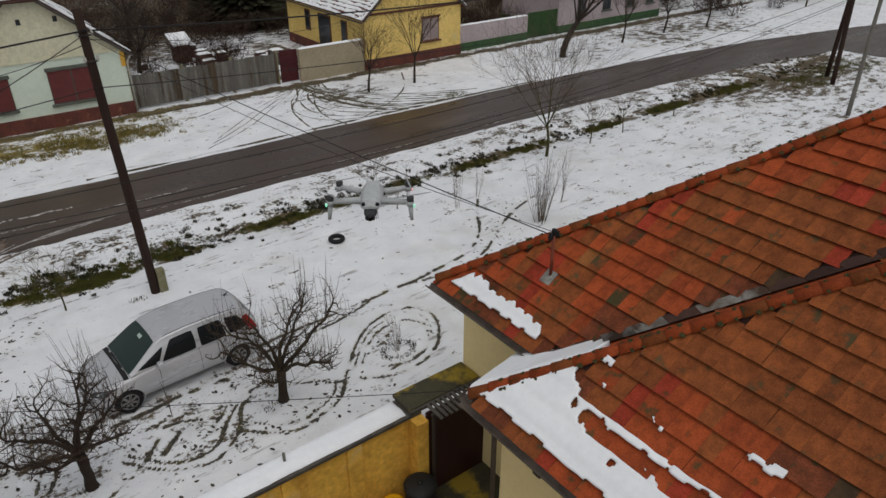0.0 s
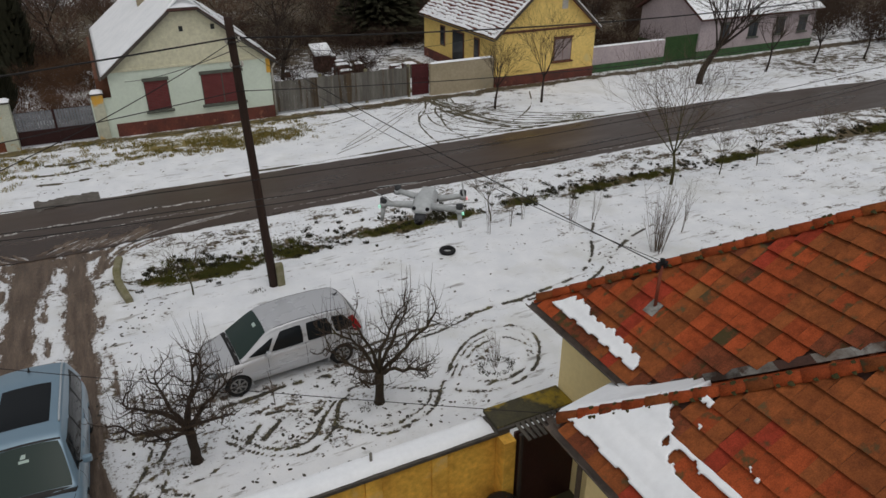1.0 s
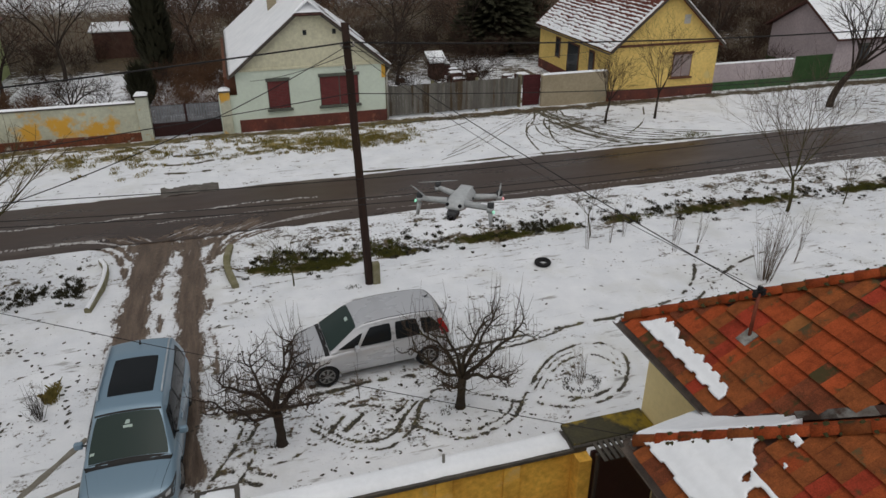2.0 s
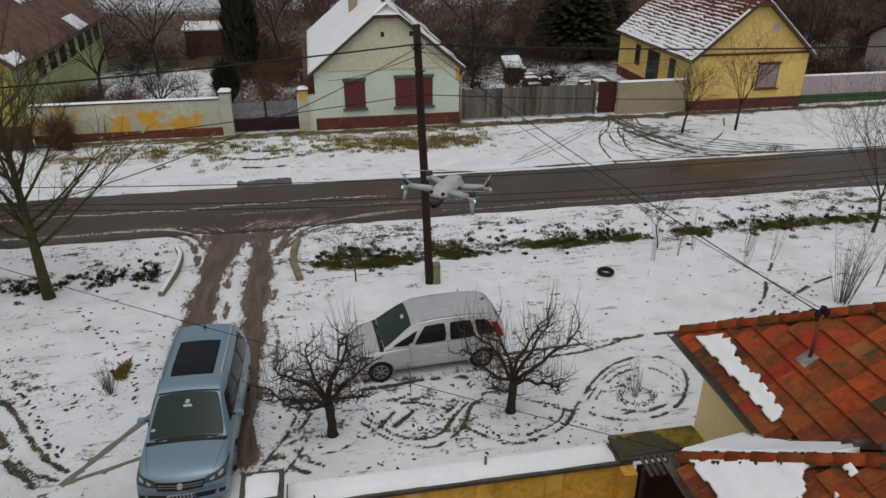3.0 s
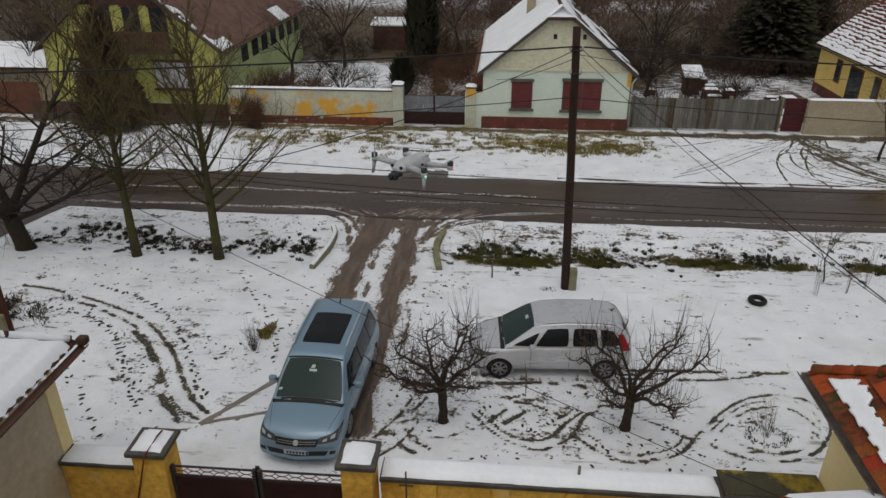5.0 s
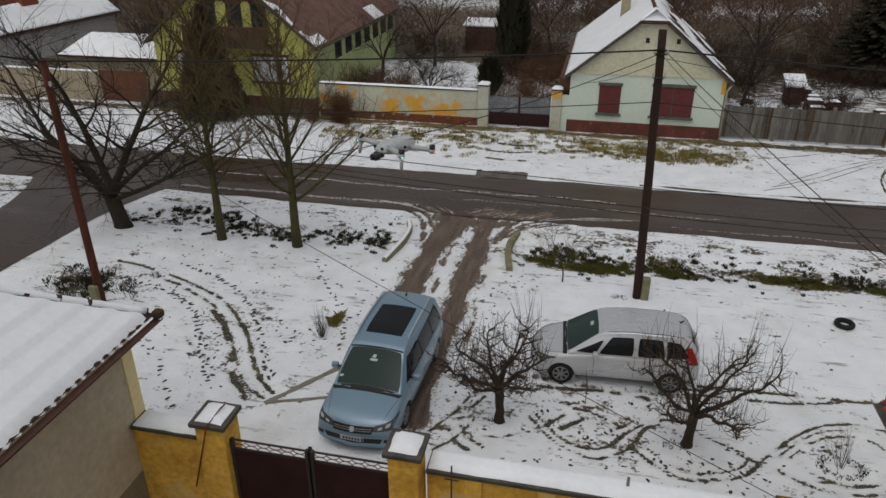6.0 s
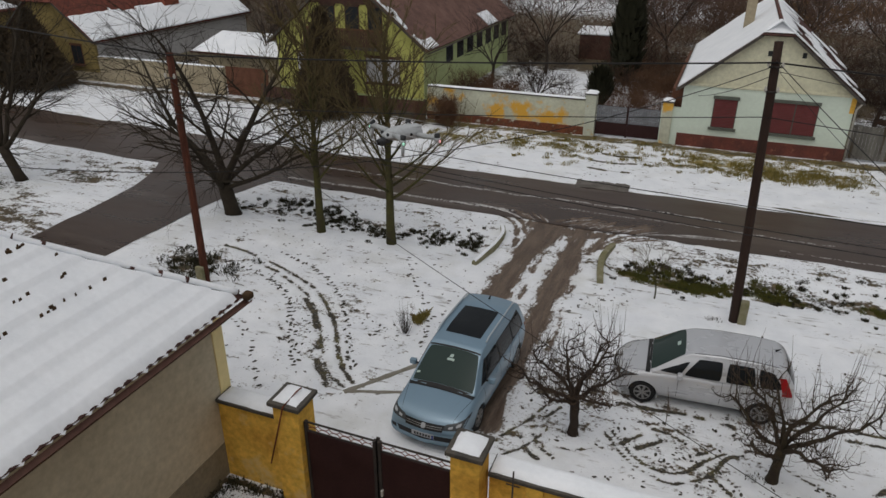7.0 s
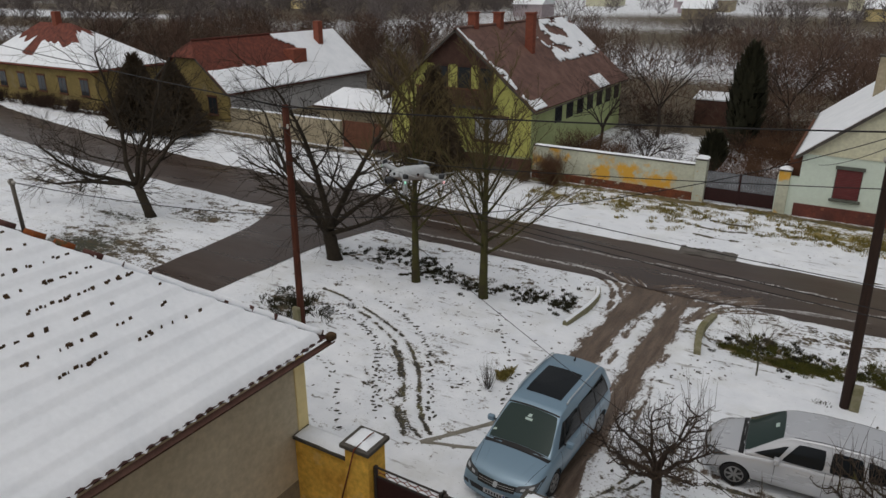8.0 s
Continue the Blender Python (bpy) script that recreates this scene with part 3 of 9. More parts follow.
press(track_f, [(-11.14, 15.04), (-10.06, 14.79), (-9.01, 13.95), (-7.88, 13.03), (-7.09, 12.54), (-6.31, 12.21)], 0.072, 0.75, 0.4, 26)
press(track_f, [(2.0, 19.2), (6.0, 19.05), (9.6, 19.0)], 0.048, 0.8, 0.45, 29)
press(track_f, [(-0.6, 19.2), (2.5, 19.45), (6.5, 19.3), (9.6, 19.35)], 0.048, 0.8, 0.5, 30)
# ruts of the drive and the fan of turns where it meets the street
RUT_W = [(-3.0, 24.1), (-3.08, 23.35), (-3.2, 21.53), (-3.19, 19.52), (-3.23, 17.78), (-3.31, 16.4), (-3.25, 15.0)]
RUT_E = [(-1.55, 24.2), (-1.65, 23.38), (-1.7, 21.88), (-1.75, 20.07), (-1.76, 18.52), (-1.63, 16.69), (-1.65, 15.14), (-1.60, 13.0), (-1.45, 11.5)]
FAN_W = [(-2.55, 23.5), (-2.6, 22.6), (-2.78, 21.9), (-3.0, 21.0), (-3.15, 20.0)]
FAN_E = [(-1.72, 23.5), (-1.74, 22.6), (-1.68, 21.8), (-1.55, 20.8), (-1.56, 19.6), (-1.6, 18.2)]
FAN_X = [(-3.5, 23.15), (-2.4, 22.95), (-1.5, 22.95), (-0.85, 23.15)]
press(mud_f, RUT_W, 0.50, 1.0, -1, 31)
press(mud_f, RUT_E, 0.42, 1.0, -1, 32)
press(mud_f, FAN_W, 0.42, 1.0, -1, 33)
press(mud_f, FAN_E, 0.42, 1.0, -1, 34)
press(mud_f, FAN_X, 0.42, 1.0, -1, 35)
TURNS = [
    ([(-5.0, 23.6), (-4.35, 23.05), (-3.95, 22.2), (-3.65, 21.0)], 0.14),
    ([(-4.4, 23.6), (-3.95, 23.0), (-3.62, 22.2)], 0.12),
    ([(-0.45, 23.6), (-0.8, 22.9), (-1.02, 22.2), (-1.15, 21.3)], 0.15),
    ([(0.3, 23.6), (-0.35, 23.1), (-0.78, 22.4), (-1.02, 21.6)], 0.11),
    ([(1.1, 23.6), (0.2, 23.2), (-0.42, 22.6), (-0.85, 21.8)], 0.09),
    ([(2.2, 23.5), (0.95, 23.35), (0.1, 22.95)], 0.08),
]
for k, (turn, wide) in enumerate(TURNS):
    press(mud_f, turn, wide, 0.95, 0.02, 40 + k)
press(mud_f, [(-2.6, 20.9), (-2.57, 19.2), (-2.47, 17.4)], 0.13, 0.7, 0.25, 55)
press(mud_f, [(-1.16, 18.9), (-1.16, 17.34), (-0.96, 16.2), (-1.0, 14.6)], 0.12, 0.7, 0.2, 56)
press(mud_f, [(1.0, 13.85), (2.4, 13.75), (3.8, 13.8), (5.0, 13.8)], 0.16, 0.6, 0.2, 57)

gverts = [(x, y, gz(x, y) - 0.13 * road_depth(x, y) - 0.03 * float(track_f[j, i]) - 0.06 * float(mud_f[j, i])) for j, y in enumerate(gy) for i, x in enumerate(gx)]
nx_ = len(gx)
gfaces = [(j * nx_ + i, j * nx_ + i + 1, (j + 1) * nx_ + i + 1, (j + 1) * nx_ + i) for j in range(len(gy) - 1) for i in range(nx_ - 1)]
ground = raw("ground", gverts, gfaces, GROUND, smooth=True)


def ground_layer(name, values):
    ground.data.attributes.new(name, "FLOAT", "POINT").data.foreach_set("value", values)


ground_layer("grass", [grass_at(v[0], v[1]) for v in gverts])
ground_layer("fleck", [fleck_field(v[0], v[1]) if v[1] < 36 else 0.0 for v in gverts])
ground_layer("straw", [straw_field(v[0], v[1]) if v[1] < 36 else 0.0 for v in gverts])
ground_layer("track", track_f.ravel().tolist())
ground_layer("mud", mud_f.ravel().tolist())
tagged(ground, "snow-covered verge and yards with bare grass patches", "ground", kind="structure")


def asphalt_material():
    m = mat("wet_asphalt", (0.044, 0.028, 0.020), (0.064, 0.044, 0.034), 0.33, 0.5, bump=0.06, bump_scale=45, spec=0.4, c=(0.085, 0.064, 0.052), c_at=0.58, c_scale=0.35, stretch=(0.35, 1.6, 1))
    return m


ASPHALT = asphalt_material()


def strip(name, xs, left, right, rows, material, lift, parent=None, crown=0.05):
    """A carriageway: between two edges along xs, slightly crowned."""
    v, f = [], []
    for x in xs:
        a, b = left(x), right(x)
        for k in range(rows + 1):
            t = k / rows
            y = a + (b - a) * t
            v.append((x, y, lift + crown * (1 - (2 * t - 1) ** 2) + 0.012 * wob(x, y, 0.9, 1.0)))
    r = rows + 1
    for i in range(len(xs) - 1):
        for k in range(rows):
            f.append((i * r + k, (i + 1) * r + k, (i + 1) * r + k + 1, i * r + k + 1))
    return raw(name, v, f, material, parent, smooth=True)


rx = [x for x in sheet_lines(-60, 60, 0.5, 200) if abs(x) < 200]
road = strip("road", rx, lambda x: road_mid(x) - road_half(x) - 0.25 + 0.12 * wob(x, 0, 1.3, 7), lambda x: road_mid(x) + road_half(x) + 0.25 + 0.12 * wob(x, 9, 1.3, 7), 12, ASPHALT, -0.02)
tagged(road, "wet dark asphalt village street with slush", "road", kind="structure")
sv, sf = [], []
ys = list(np.arange(-40, 24.3, 0.5))
for y in ys:
    a, b = side_edges(y)
    for k in range(9):
        x = a + (b - a) * k / 8 + 0.08 * wob(y, k, 0.8, 3)
        sv.append((x, y, -0.01 + 0.035 * (1 - (k / 4 - 1) ** 2)))
for i in range(len(ys) - 1):
    for k in range(8):
        sf.append((i * 9 + k, i * 9 + k + 1, (i + 1) * 9 + k + 1, (i + 1) * 9 + k))
side_road = raw("road_side", sv, sf, ASPHALT, smooth=True)
tagged(side_road, "narrow wet asphalt side road joining the street", "road", kind="structure")
sv = []
for y in ys:
    for k in range(9):
        sv.append((49.2 + 5.2 * k / 8 + (1.8 * (k / 4 - 1) * math.exp(-(24 - y) / 2.5)), y, -0.012 + 0.035 * (1 - (k / 4 - 1) ** 2)))
side_road_2 = raw("road_cross", sv, sf, ASPHALT, smooth=True)
tagged(side_road_2, "wet asphalt cross street at the corner", "road", kind="structure")

# ---- near boundary wall, gate and pillars ----


def wall_piece(name, x0, x1, y0, y1, h, label, kind="structure"):
    w = thing(name, label, "wall", ((x0 + x1) / 2, (y0 + y1) / 2, 0), kind=kind)
    bm = bx(x0, x1, y0, y1, -0.1, h, 0.015)
    part("wall_body", bm, OCHRE, w, "stained ochre plaster")
    return w


def snow_pad(x0, x1, y0, y1, z, thick, parent, round_=0.06, name="snow_cap"):
    """A pillow of snow with an uneven rim."""
    nx, ny = max(int((x1 - x0) / 0.12), 4), max(int((y1 - y0) / 0.07), 4)
    v, f = [], []
    for j in range(ny + 1):
        for i in range(nx + 1):
            x, y = x0 + (x1 - x0) * i / nx, y0 + (y1 - y0) * j / ny
            edge = min(i, nx - i, j, ny - j) == 0
            d = min(x - x0, x1 - x, y - y0, y1 - y)
            zz = z + 0.004 if edge else z + thick * min(1, (d / round_) ** 0.5) + 0.012 * wob(x, y, 3)
            if edge:
                x += 0.02 * wob(x, y, 5, 1)
                y += 0.02 * wob(x, y, 5, 7)
            v.append((x, y, zz))
    for j in range(ny):
        for i in range(nx):
            a = j * (nx + 1) + i
            f.append((a, a + 1, a + nx + 2, a + nx + 1))
    n0 = len(v)
    v += [(x0, y0, z), (x1, y0, z), (x1, y1, z), (x0, y1, z)]
    f.append((n0 + 3, n0 + 2, n0 + 1, n0))
    return raw(name, v, f, ROOF_SNOW, parent, smooth=True)


wall_s = wall_piece("wall_front", -0.36, 5.5, 8.02, 8.36, 2.0, "ochre plastered yard wall with snowy coping")
part("coping", bx(-0.36, 5.5, 7.94, 8.46, 2.0, 2.08, 0.012), STONECAP, wall_s, "dark concrete coping")
snow_pad(-0.34, 5.2, 7.99, 8.44, 2.08, 0.09, wall_s)
for k in range(4):
    part("pilaster", bx(0.30 + k * 1.22, 0.60 + k * 1.22, 7.965, 8.02, 0, 1.98, 0.012), OCHRE, wall_s)
roof_slab = thing("wall_end_slab", "mossy concrete slab over the yard passage", "concrete slab", (5.6, 8.1, 2.0), kind="structure")
part("slab", bx(5.26, 6.88, 7.98, 8.54, 2.085, 2.17, 0.02), SLABTOP, roof_slab)
part("rim", bx(5.24, 6.88, 7.92, 7.978, 2.085, 2.15, 0.01), STONECAP, roof_slab)
part("wall_return", bx(5.25, 5.5, 7.72, 8.02, -0.1, 1.995, 0.01), OCHRE, roof_slab)
# Black floor sheet stands in for the deep shade inside the passage.
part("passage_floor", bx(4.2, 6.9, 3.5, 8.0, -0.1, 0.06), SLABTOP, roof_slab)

wall_w = wall_piece("wall_corner", -6.04, -4.57, 8.06, 8.38, 1.88, "short ochre yard wall beside the gate pillar")
part("coping", bx(-6.02, -4.56, 7.98, 8.46, 1.88, 1.96, 0.012), STONECAP, wall_w, "dark concrete coping")
snow_pad(-5.98, -4.58, 8.01, 8.44, 1.96, 0.09, wall_w)


def gate_pillar(x, y, h, w, label):
    p = thing("gate_pillar", label, "pillar", (x, y, 0), "gate pillars")
    part("shaft", bx(x - w / 2, x + w / 2, y - w / 2, y + w / 2, -0.1, h, 0.02), OCHRE, p)
    part("cap", bx(x - w / 2 - 0.07, x + w / 2 + 0.07, y - w / 2 - 0.07, y + w / 2 + 0.07, h, h + 0.09, 0.015), STONECAP, p, "dark stone cap")
    snow_pad(x - w / 2 + 0.015, x + w / 2 - 0.015, y - w / 2 + 0.015, y + w / 2 - 0.015, h + 0.09, 0.10, p)
    return p


pil_a = gate_pillar(-4.30, 8.14, 2.33, 0.55, "ochre gate pillar with snow-covered dark cap")
tube("rod", [(-4.81, 7.92, 0.80), (-4.26, 7.77, 2.44), (-4.17, 8.12, 2.57), (-4.15, 8.25, 2.57)], 0.016, RUST, pil_a, 6, "bent rusty iron rod")
gate_pillar(-0.67, 7.9, 2.55, 0.52, "ochre gate pillar with snow pillow on its cap")
gate = thing("yard_gate", "closed dark brown sheet-metal double gate with scrollwork", "gate", (-2.3, 7.75, 0))
for side, (x0, x1) in enumerate(((-4.01, -2.51), (-2.47, -0.94))):
    leaf = part("gate_leaf", bx(x0, x1, 8.02, 8.06, 0.05, 1.77, 0.008), GATE, gate)
    for xx in (x0 + 0.03, x1 - 0.03):
        part("stile", bx(xx - 0.03, xx + 0.03, 8.00, 8.08, 0.04, 2.01, 0.006), IRON, leaf)
    for z in (1.79, 1.99):
        part("rail", bx(x0 + 0.06, x1 - 0.06, 8.025, 8.055, z - 0.014, z + 0.014), IRON, leaf)
    n_arc = 6
    w_ = (x1 - x0 - 0.12) / n_arc
    for k in range(n_arc):
        cx = x0 + 0.06 + w_ * (k + 0.5)
        for up in (1, -1):
            pts = [(cx + 0.5 * w_ * math.cos(a), 8.04, (1.805 if up > 0 else 1.975) + up * 0.085 * math.sin(a)) for a in np.linspace(0, math.pi, 9)]
            tube("scroll", pts, 0.008, RUST, leaf, 5)
part("handle", bx(-2.43, -2.39, 7.96, 8.02, 0.75, 0.90, 0.006), PORCELAIN, gate, "pale metal handle")
part("lintel_post", bx(-2.525, -2.455, 8.065, 8.10, 0.05, 2.05, 0.006), IRON, gate)
post = thing("clothes_post", "thin rusty iron post with a cross bar", "iron post", (0.1, 7.88, 0))
tube("stem", [(0.1, 7.88, 0), (0.1, 7.88, 2.32)], 0.016, IRON, post, 6)
tube("bar", [(-0.02, 7.88, 2.02), (0.22, 7.88, 2.02)], 0.012, IRON, post, 6)
ant = thing("clothes_post", "thin iron stub on the wall coping", "iron post", (2.95, 8.22, 2.1))
tube("stem", [(2.95, 8.22, 2.1), (2.95, 8.22, 2.34)], 0.025, GREYWOOD, ant, 6)

# ---- near house: two hipped wings under clay tiles ----
S = 0.725
EX1, EY1, EZ1 = 6.48, 8.92, 4.0
EX2, EY2, EZ2 = 5.13, 6.27, 3.76
S2 = 0.72
K = S / S2
RX = 13.6


def west_1(x):
    return EZ1 + S * (x - EX1)


def west_2(x):
    return EZ2 + S2 * (x - EX2)


house = thing("near_house", "cream plastered house under a hipped clay-tile roof with snow remnants", "house", (9, 2, 0))
part("wall", bx(6.9, 20.2, -6.5, 8.5, -0.1, 3.86), CREAM, house)
part("wall", bx(5.55, 6.9, -6.5, 5.85, -0.1, 3.74), CREAM, house)
x_top = RX
hip1_top = (x_top, EY1 - (x_top - EX1), west_1(x_top))
hip2_top = (x_top, EY2 - (x_top - EX2), west_2(x_top))
val_y = EY2 + (EZ2 - EZ1) / S2
val_top = (x_top, val_y - K * (x_top - EX1), west_1(x_top))
D1, D2 = 0.075, 0.075
part("roof_deck", slab([(EX1, EY1, EZ1 - D1), (EX1, val_y, EZ1 - D1), (val_top[0], val_top[1], val_top[2] - D1), (hip1_top[0], hip1_top[1], hip1_top[2] - D1)], 0.06), WOODBROWN, house)
part("roof_deck", slab([(EX2, EY2, EZ2 - D2), (EX2, -7.0, EZ2 - D2), (x_top, -7.0, west_2(x_top) - D2), (hip2_top[0], hip2_top[1], hip2_top[2] - D2)], 0.06), WOODBROWN, house)
part("roof_slope", slab([(EX1, EY1, EZ1 - 0.03), (20.6, EY1, EZ1 - 0.03), (20.6, EY1 - (x_top - EX1), hip1_top[2] - 0.03), (hip1_top[0], hip1_top[1], hip1_top[2] - 0.03)], 0.06), TILE, house)
part("roof_slope", slab([(EX2, EY2, EZ2 - 0.04), (EX1 + 0.4, EY2 + 0.28, EZ2 - 0.04), (EX1 + 0.4, val_y, EZ1 - 0.04), (EX1, val_y, EZ1 - 0.04), (val_top[0], val_top[1], val_top[2] - 0.04), (hip2_top[0], hip2_top[1], hip2_top[2] - 0.04)], 0.05), TILE, house)
part("roof_slope", slab([(x_top, hip1_top[1], hip1_top[2] - 0.05), (x_top, -7.0, hip1_top[2] - 0.05), (20.6, -7.0, EZ1 - 0.05), (20.6, hip1_top[1], EZ1 - 0.05)], 0.06), TILE, house)


def snow_on_north(x0, y0, z0, reach, parent, span):
    """Snow lying on a north slope beside a hip."""
    v, f = [], []
    n = 40
    for i in range(n + 1):
        s = reach * i / n
        hx, hy, hz = x0 + s, y0 - s, z0 + S * s
        d = span(s)
        for k in range(5):
            t = k / 4
            v.append((hx + 0.13 + d * t, hy + 0.02, hz + (0.05 if 0 < k < 4 else 0.0) + 0.012 * wob(hx, k, 3)))
    for i in range(n):
        for k in range(4):
            a = i * 5 + k
            f.append((a, a + 1, a + 6, a + 5))
    return raw("snow_patch", v, f, ROOF_SNOW, parent, smooth=True)


snow_on_north(EX1 + 0.05, EY1, EZ1, 7.0, house, lambda s: 3.0)
nv2, nf2 = [], []
for i in range(33):
    y = EY2 + 0.04 - 1.35 * i / 32
    xa = EX2 + (EY2 - y) + 0.10
    xb = EX1 + 0.32 if y > val_y else EX1 + 0.22 + 1.35 * (val_y - y) / K
    reach = 1.0 - max(0.0, (i - 16) / 16.0) * (1.0 + 0.5 * wob(i, 0, 0.8))
    for k in range(13):
        x = xa + (max(xb - xa, 0.05)) * k / 12 * max(reach, 0.02)
        out = 0.30 * max(0.0, 1 - i / 9.0) * min(max((x - EX2) / 1.5, 0.0), 1.0)
        nv2.append((x, y + out, EZ2 + S2 * (EY2 - y) - 0.25 * out + (0.11 if 0 < k < 12 and i < 31 else 0.0) + 0.012 * wob(x, y, 3)))
for i in range(32):
    for k in range(12):
        nf2.append((i * 13 + k, i * 13 + k + 1, i * 13 + k + 14, i * 13 + k + 13))
raw("snow_patch", nv2, nf2, ROOF_SNOW, house, smooth=True)["kind"] = "stuff"


def gutter(name, a, b, r, parent, material=None):
    """A half-round gutter from a to b."""
    a, b = Vector(a), Vector(b)
    d = (b - a).normalized()
    side = d.cross(Vector((0, 0, 1))).normalized()
    bm = bmesh.new()
    rings = []
    for p in (a, b):
        ring = []
        for rr in (r, r - 0.008):
            for k in range(9):
                t = math.pi + math.pi * k / 8
                ring.append(bm.verts.new(p + side * (rr * math.cos(t)) + Vector((0, 0, rr * math.sin(t)))))
        rings.append(ring)
    for k in range(8):
        bm.faces.new((rings[0][k], rings[0][k + 1], rings[1][k + 1], rings[1][k]))
        bm.faces.new((rings[0][9 + k], rings[1][9 + k], rings[1][10 + k], rings[0][10 + k]))
    for k in (0, 8):
        bm.faces.new((rings[0][k], rings[1][k], rings[1][k + 9], rings[0][k + 9]))
    return part(name, bm, material or GUTTER, parent, smooth=True)


gutter("gutter", (EX1 - 0.06, EY1 + 0.05, EZ1 - 0.08), (EX1 - 0.06, val_y, EZ1 - 0.08), 0.075, house)
gutter("gutter", (EX2 - 0.06, EY2 + 0.05, EZ2 - 0.08), (EX2 - 0.06, -7.0, EZ2 - 0.08), 0.075, house)
gutter("gutter", (EX2, EY2 + 0.06, EZ2 - 0.08), (EX1 + 0.38, EY2 + 0.33, EZ2 - 0.08), 0.075, house)
part("eaves_board", bx(EX1 + 0.06, 6.9, val_y, EY1 - 0.05, EZ1 - 0.22, EZ1 - 0.16), WOODBROWN, house)
part("eaves_board", bx(EX2 + 0.06, 5.55, -7.0, EY2 - 0.05, EZ2 - 0.22, EZ2 - 0.16), WOODBROWN, house)
tube("downpipe", [(5.12, 6.2, 3.78), (5.3, 6.15, 3.55), (5.52, 6.0, 3.3), (5.52, 5.98, 0.1)], 0.045, GUTTER, house, 8)
tube("downpipe", [(6.87, 6.9, 3.2), (6.8, 7.05, 3.25), (6.8, 7.25, 2.9), (6.87, 7.25, 2.6)], 0.02, PORCELAIN, house, 6)
lamp_box = part("lamp_box", bx(5.42, 5.55, 4.9, 5.05, 3.0, 3.12, 0.01), IRON, house)
part("passage_gate", bx(5.52, 6.88, 7.80, 7.86, 0.065, 2.08, 0.01), GATE, house, "dark lattice gate in the passage")
awn = thing("passage_canopy", "small dark corrugated canopy over the yard passage", "canopy", (5.6, 7.6, 0))
for k in range(12):
    part("slat", bx(5.55 + k * 0.11, 5.615 + k * 0.11, 7.42, 7.90, 2.20, 2.225), STONECAP, awn)
part("beam", bx(5.5, 6.86, 7.60, 7.66, 2.14, 2.195), IRON, awn)
part("leg", bx(5.52, 5.57, 7.60, 7.66, 0, 2.135), IRON, awn)

mast = thing("service_mast", "rusty iron service mast with black insulators on the roof", "service mast", (7.44, 6.9, 4.7))
tube("pipe", [(7.44, 6.9, 4.6), (7.44, 6.9, 5.46)], 0.028, RUST, mast, 10)
part("flashing", slab([(7.29, 6.79, west_1(7.29) + 0.045), (7.29, 7.01, west_1(7.29) + 0.045), (7.50, 7.01, west_1(7.50) + 0.045), (7.50, 6.79, west_1(7.50) + 0.045)], 0.02), VALLEY, mast, "grey lead flashing")
for dx, dz in ((-0.07, 5.46), (0.07, 5.46), (0.0, 5.52)):
    tube("insulator", [(7.44 + dx, 6.9, dz - 0.04), (7.44 + dx, 6.9, dz), (7.44 + dx, 6.9, dz + 0.03), (7.44 + dx, 6.9, dz + 0.06)], [0.03, 0.05, 0.035, 0.045], BLACK, mast, 8)
tube("cross_arm", [(7.34, 6.9, 5.42), (7.54, 6.9, 5.42)], 0.015, IRON, mast, 6)

# ---- building with the snow-covered roof beside the gate ----
BX, BY, BZ = -5.66, 8.86, 3.92
outhouse = thing("snowy_house", "beige house with a thick snow blanket on its tile roof", "house", (-10, 2, 0))
part("wall", bx(-16.4, -6.05, -6.5, 8.45, -0.1, BZ - 0.12), BEIGE, outhouse)
PLINTHGREY = mat("grey_brown_plinth", (0.27, 0.225, 0.155), (0.21, 0.175, 0.12), 0.9, 1.5, bump=0.3, bump_scale=25)
part("plinth", bx(-6.06, -6.03, -6.5, 8.19, -0.1, 0.80, 0.005), PLINTHGREY, outhouse, "darker damp plinth")
part("corner_strip", bx(-6.09, -6.02, 8.2, 8.49, -0.1, BZ - 0.13, 0.01), CREAM, outhouse, "pale yellow corner strip")
ht = 5.3
part("roof_deck", slab([(BX, BY, BZ), (BX, -7.0, BZ), (BX - ht, -7.0, BZ + 0.745 * ht), (BX - ht, BY - ht, BZ + 0.745 * ht)], 0.07), OLDTILE, outhouse)
part("roof_slope", slab([(BX, BY, BZ), (BX - 11.2, BY, BZ), (BX - ht, BY - ht, BZ + 0.745 * ht)], 0.07), OLDTILE, outhouse)
part("roof_slope", slab([(BX - ht, BY - ht, BZ + 0.745 * ht), (BX - 11.2, BY, BZ - 0.2), (BX - 11.2, -7, BZ - 0.2), (BX - ht, -7, BZ + 0.745 * ht)], 0.07), OLDTILE, outhouse)
sv, sf = [], []
nu, nv = 110, 230
for i in range(nu + 1):
    u = 0.05 + (ht - 0.06) * i / nu
    ymax = BY - u - 0.10
    for j in range(nv + 1):
        y = ymax - (ymax + 6.8) * j / nv
        course = u % 0.345
        ridge = 0.034 * (1 - course / 0.345) ** 1.5
        tile = 0.012 * abs(math.sin(math.pi * y / 0.23))
        th = 0.075 + ridge - tile * 0.6 + 0.015 * wob(u, y, 1.2, 4)
        if i == 0:
            th = -0.02
            u = -0.03 + 0.05 * abs(math.sin(math.pi * y / 0.23)) + 0.03 * wob(y, 0, 2)
        if j == 0:
            th = 0.0
        sv.append((BX - u, y, BZ + 0.745 * u + max(th, -0.05)))
for i in range(nu):
    for j in range(nv):
        a = i * (nv + 1) + j
        sf.append((a, a + nv + 1, a + nv + 2, a + 1))
raw("snow_blanket", sv, sf, ROOF_SNOW, outhouse, smooth=True)
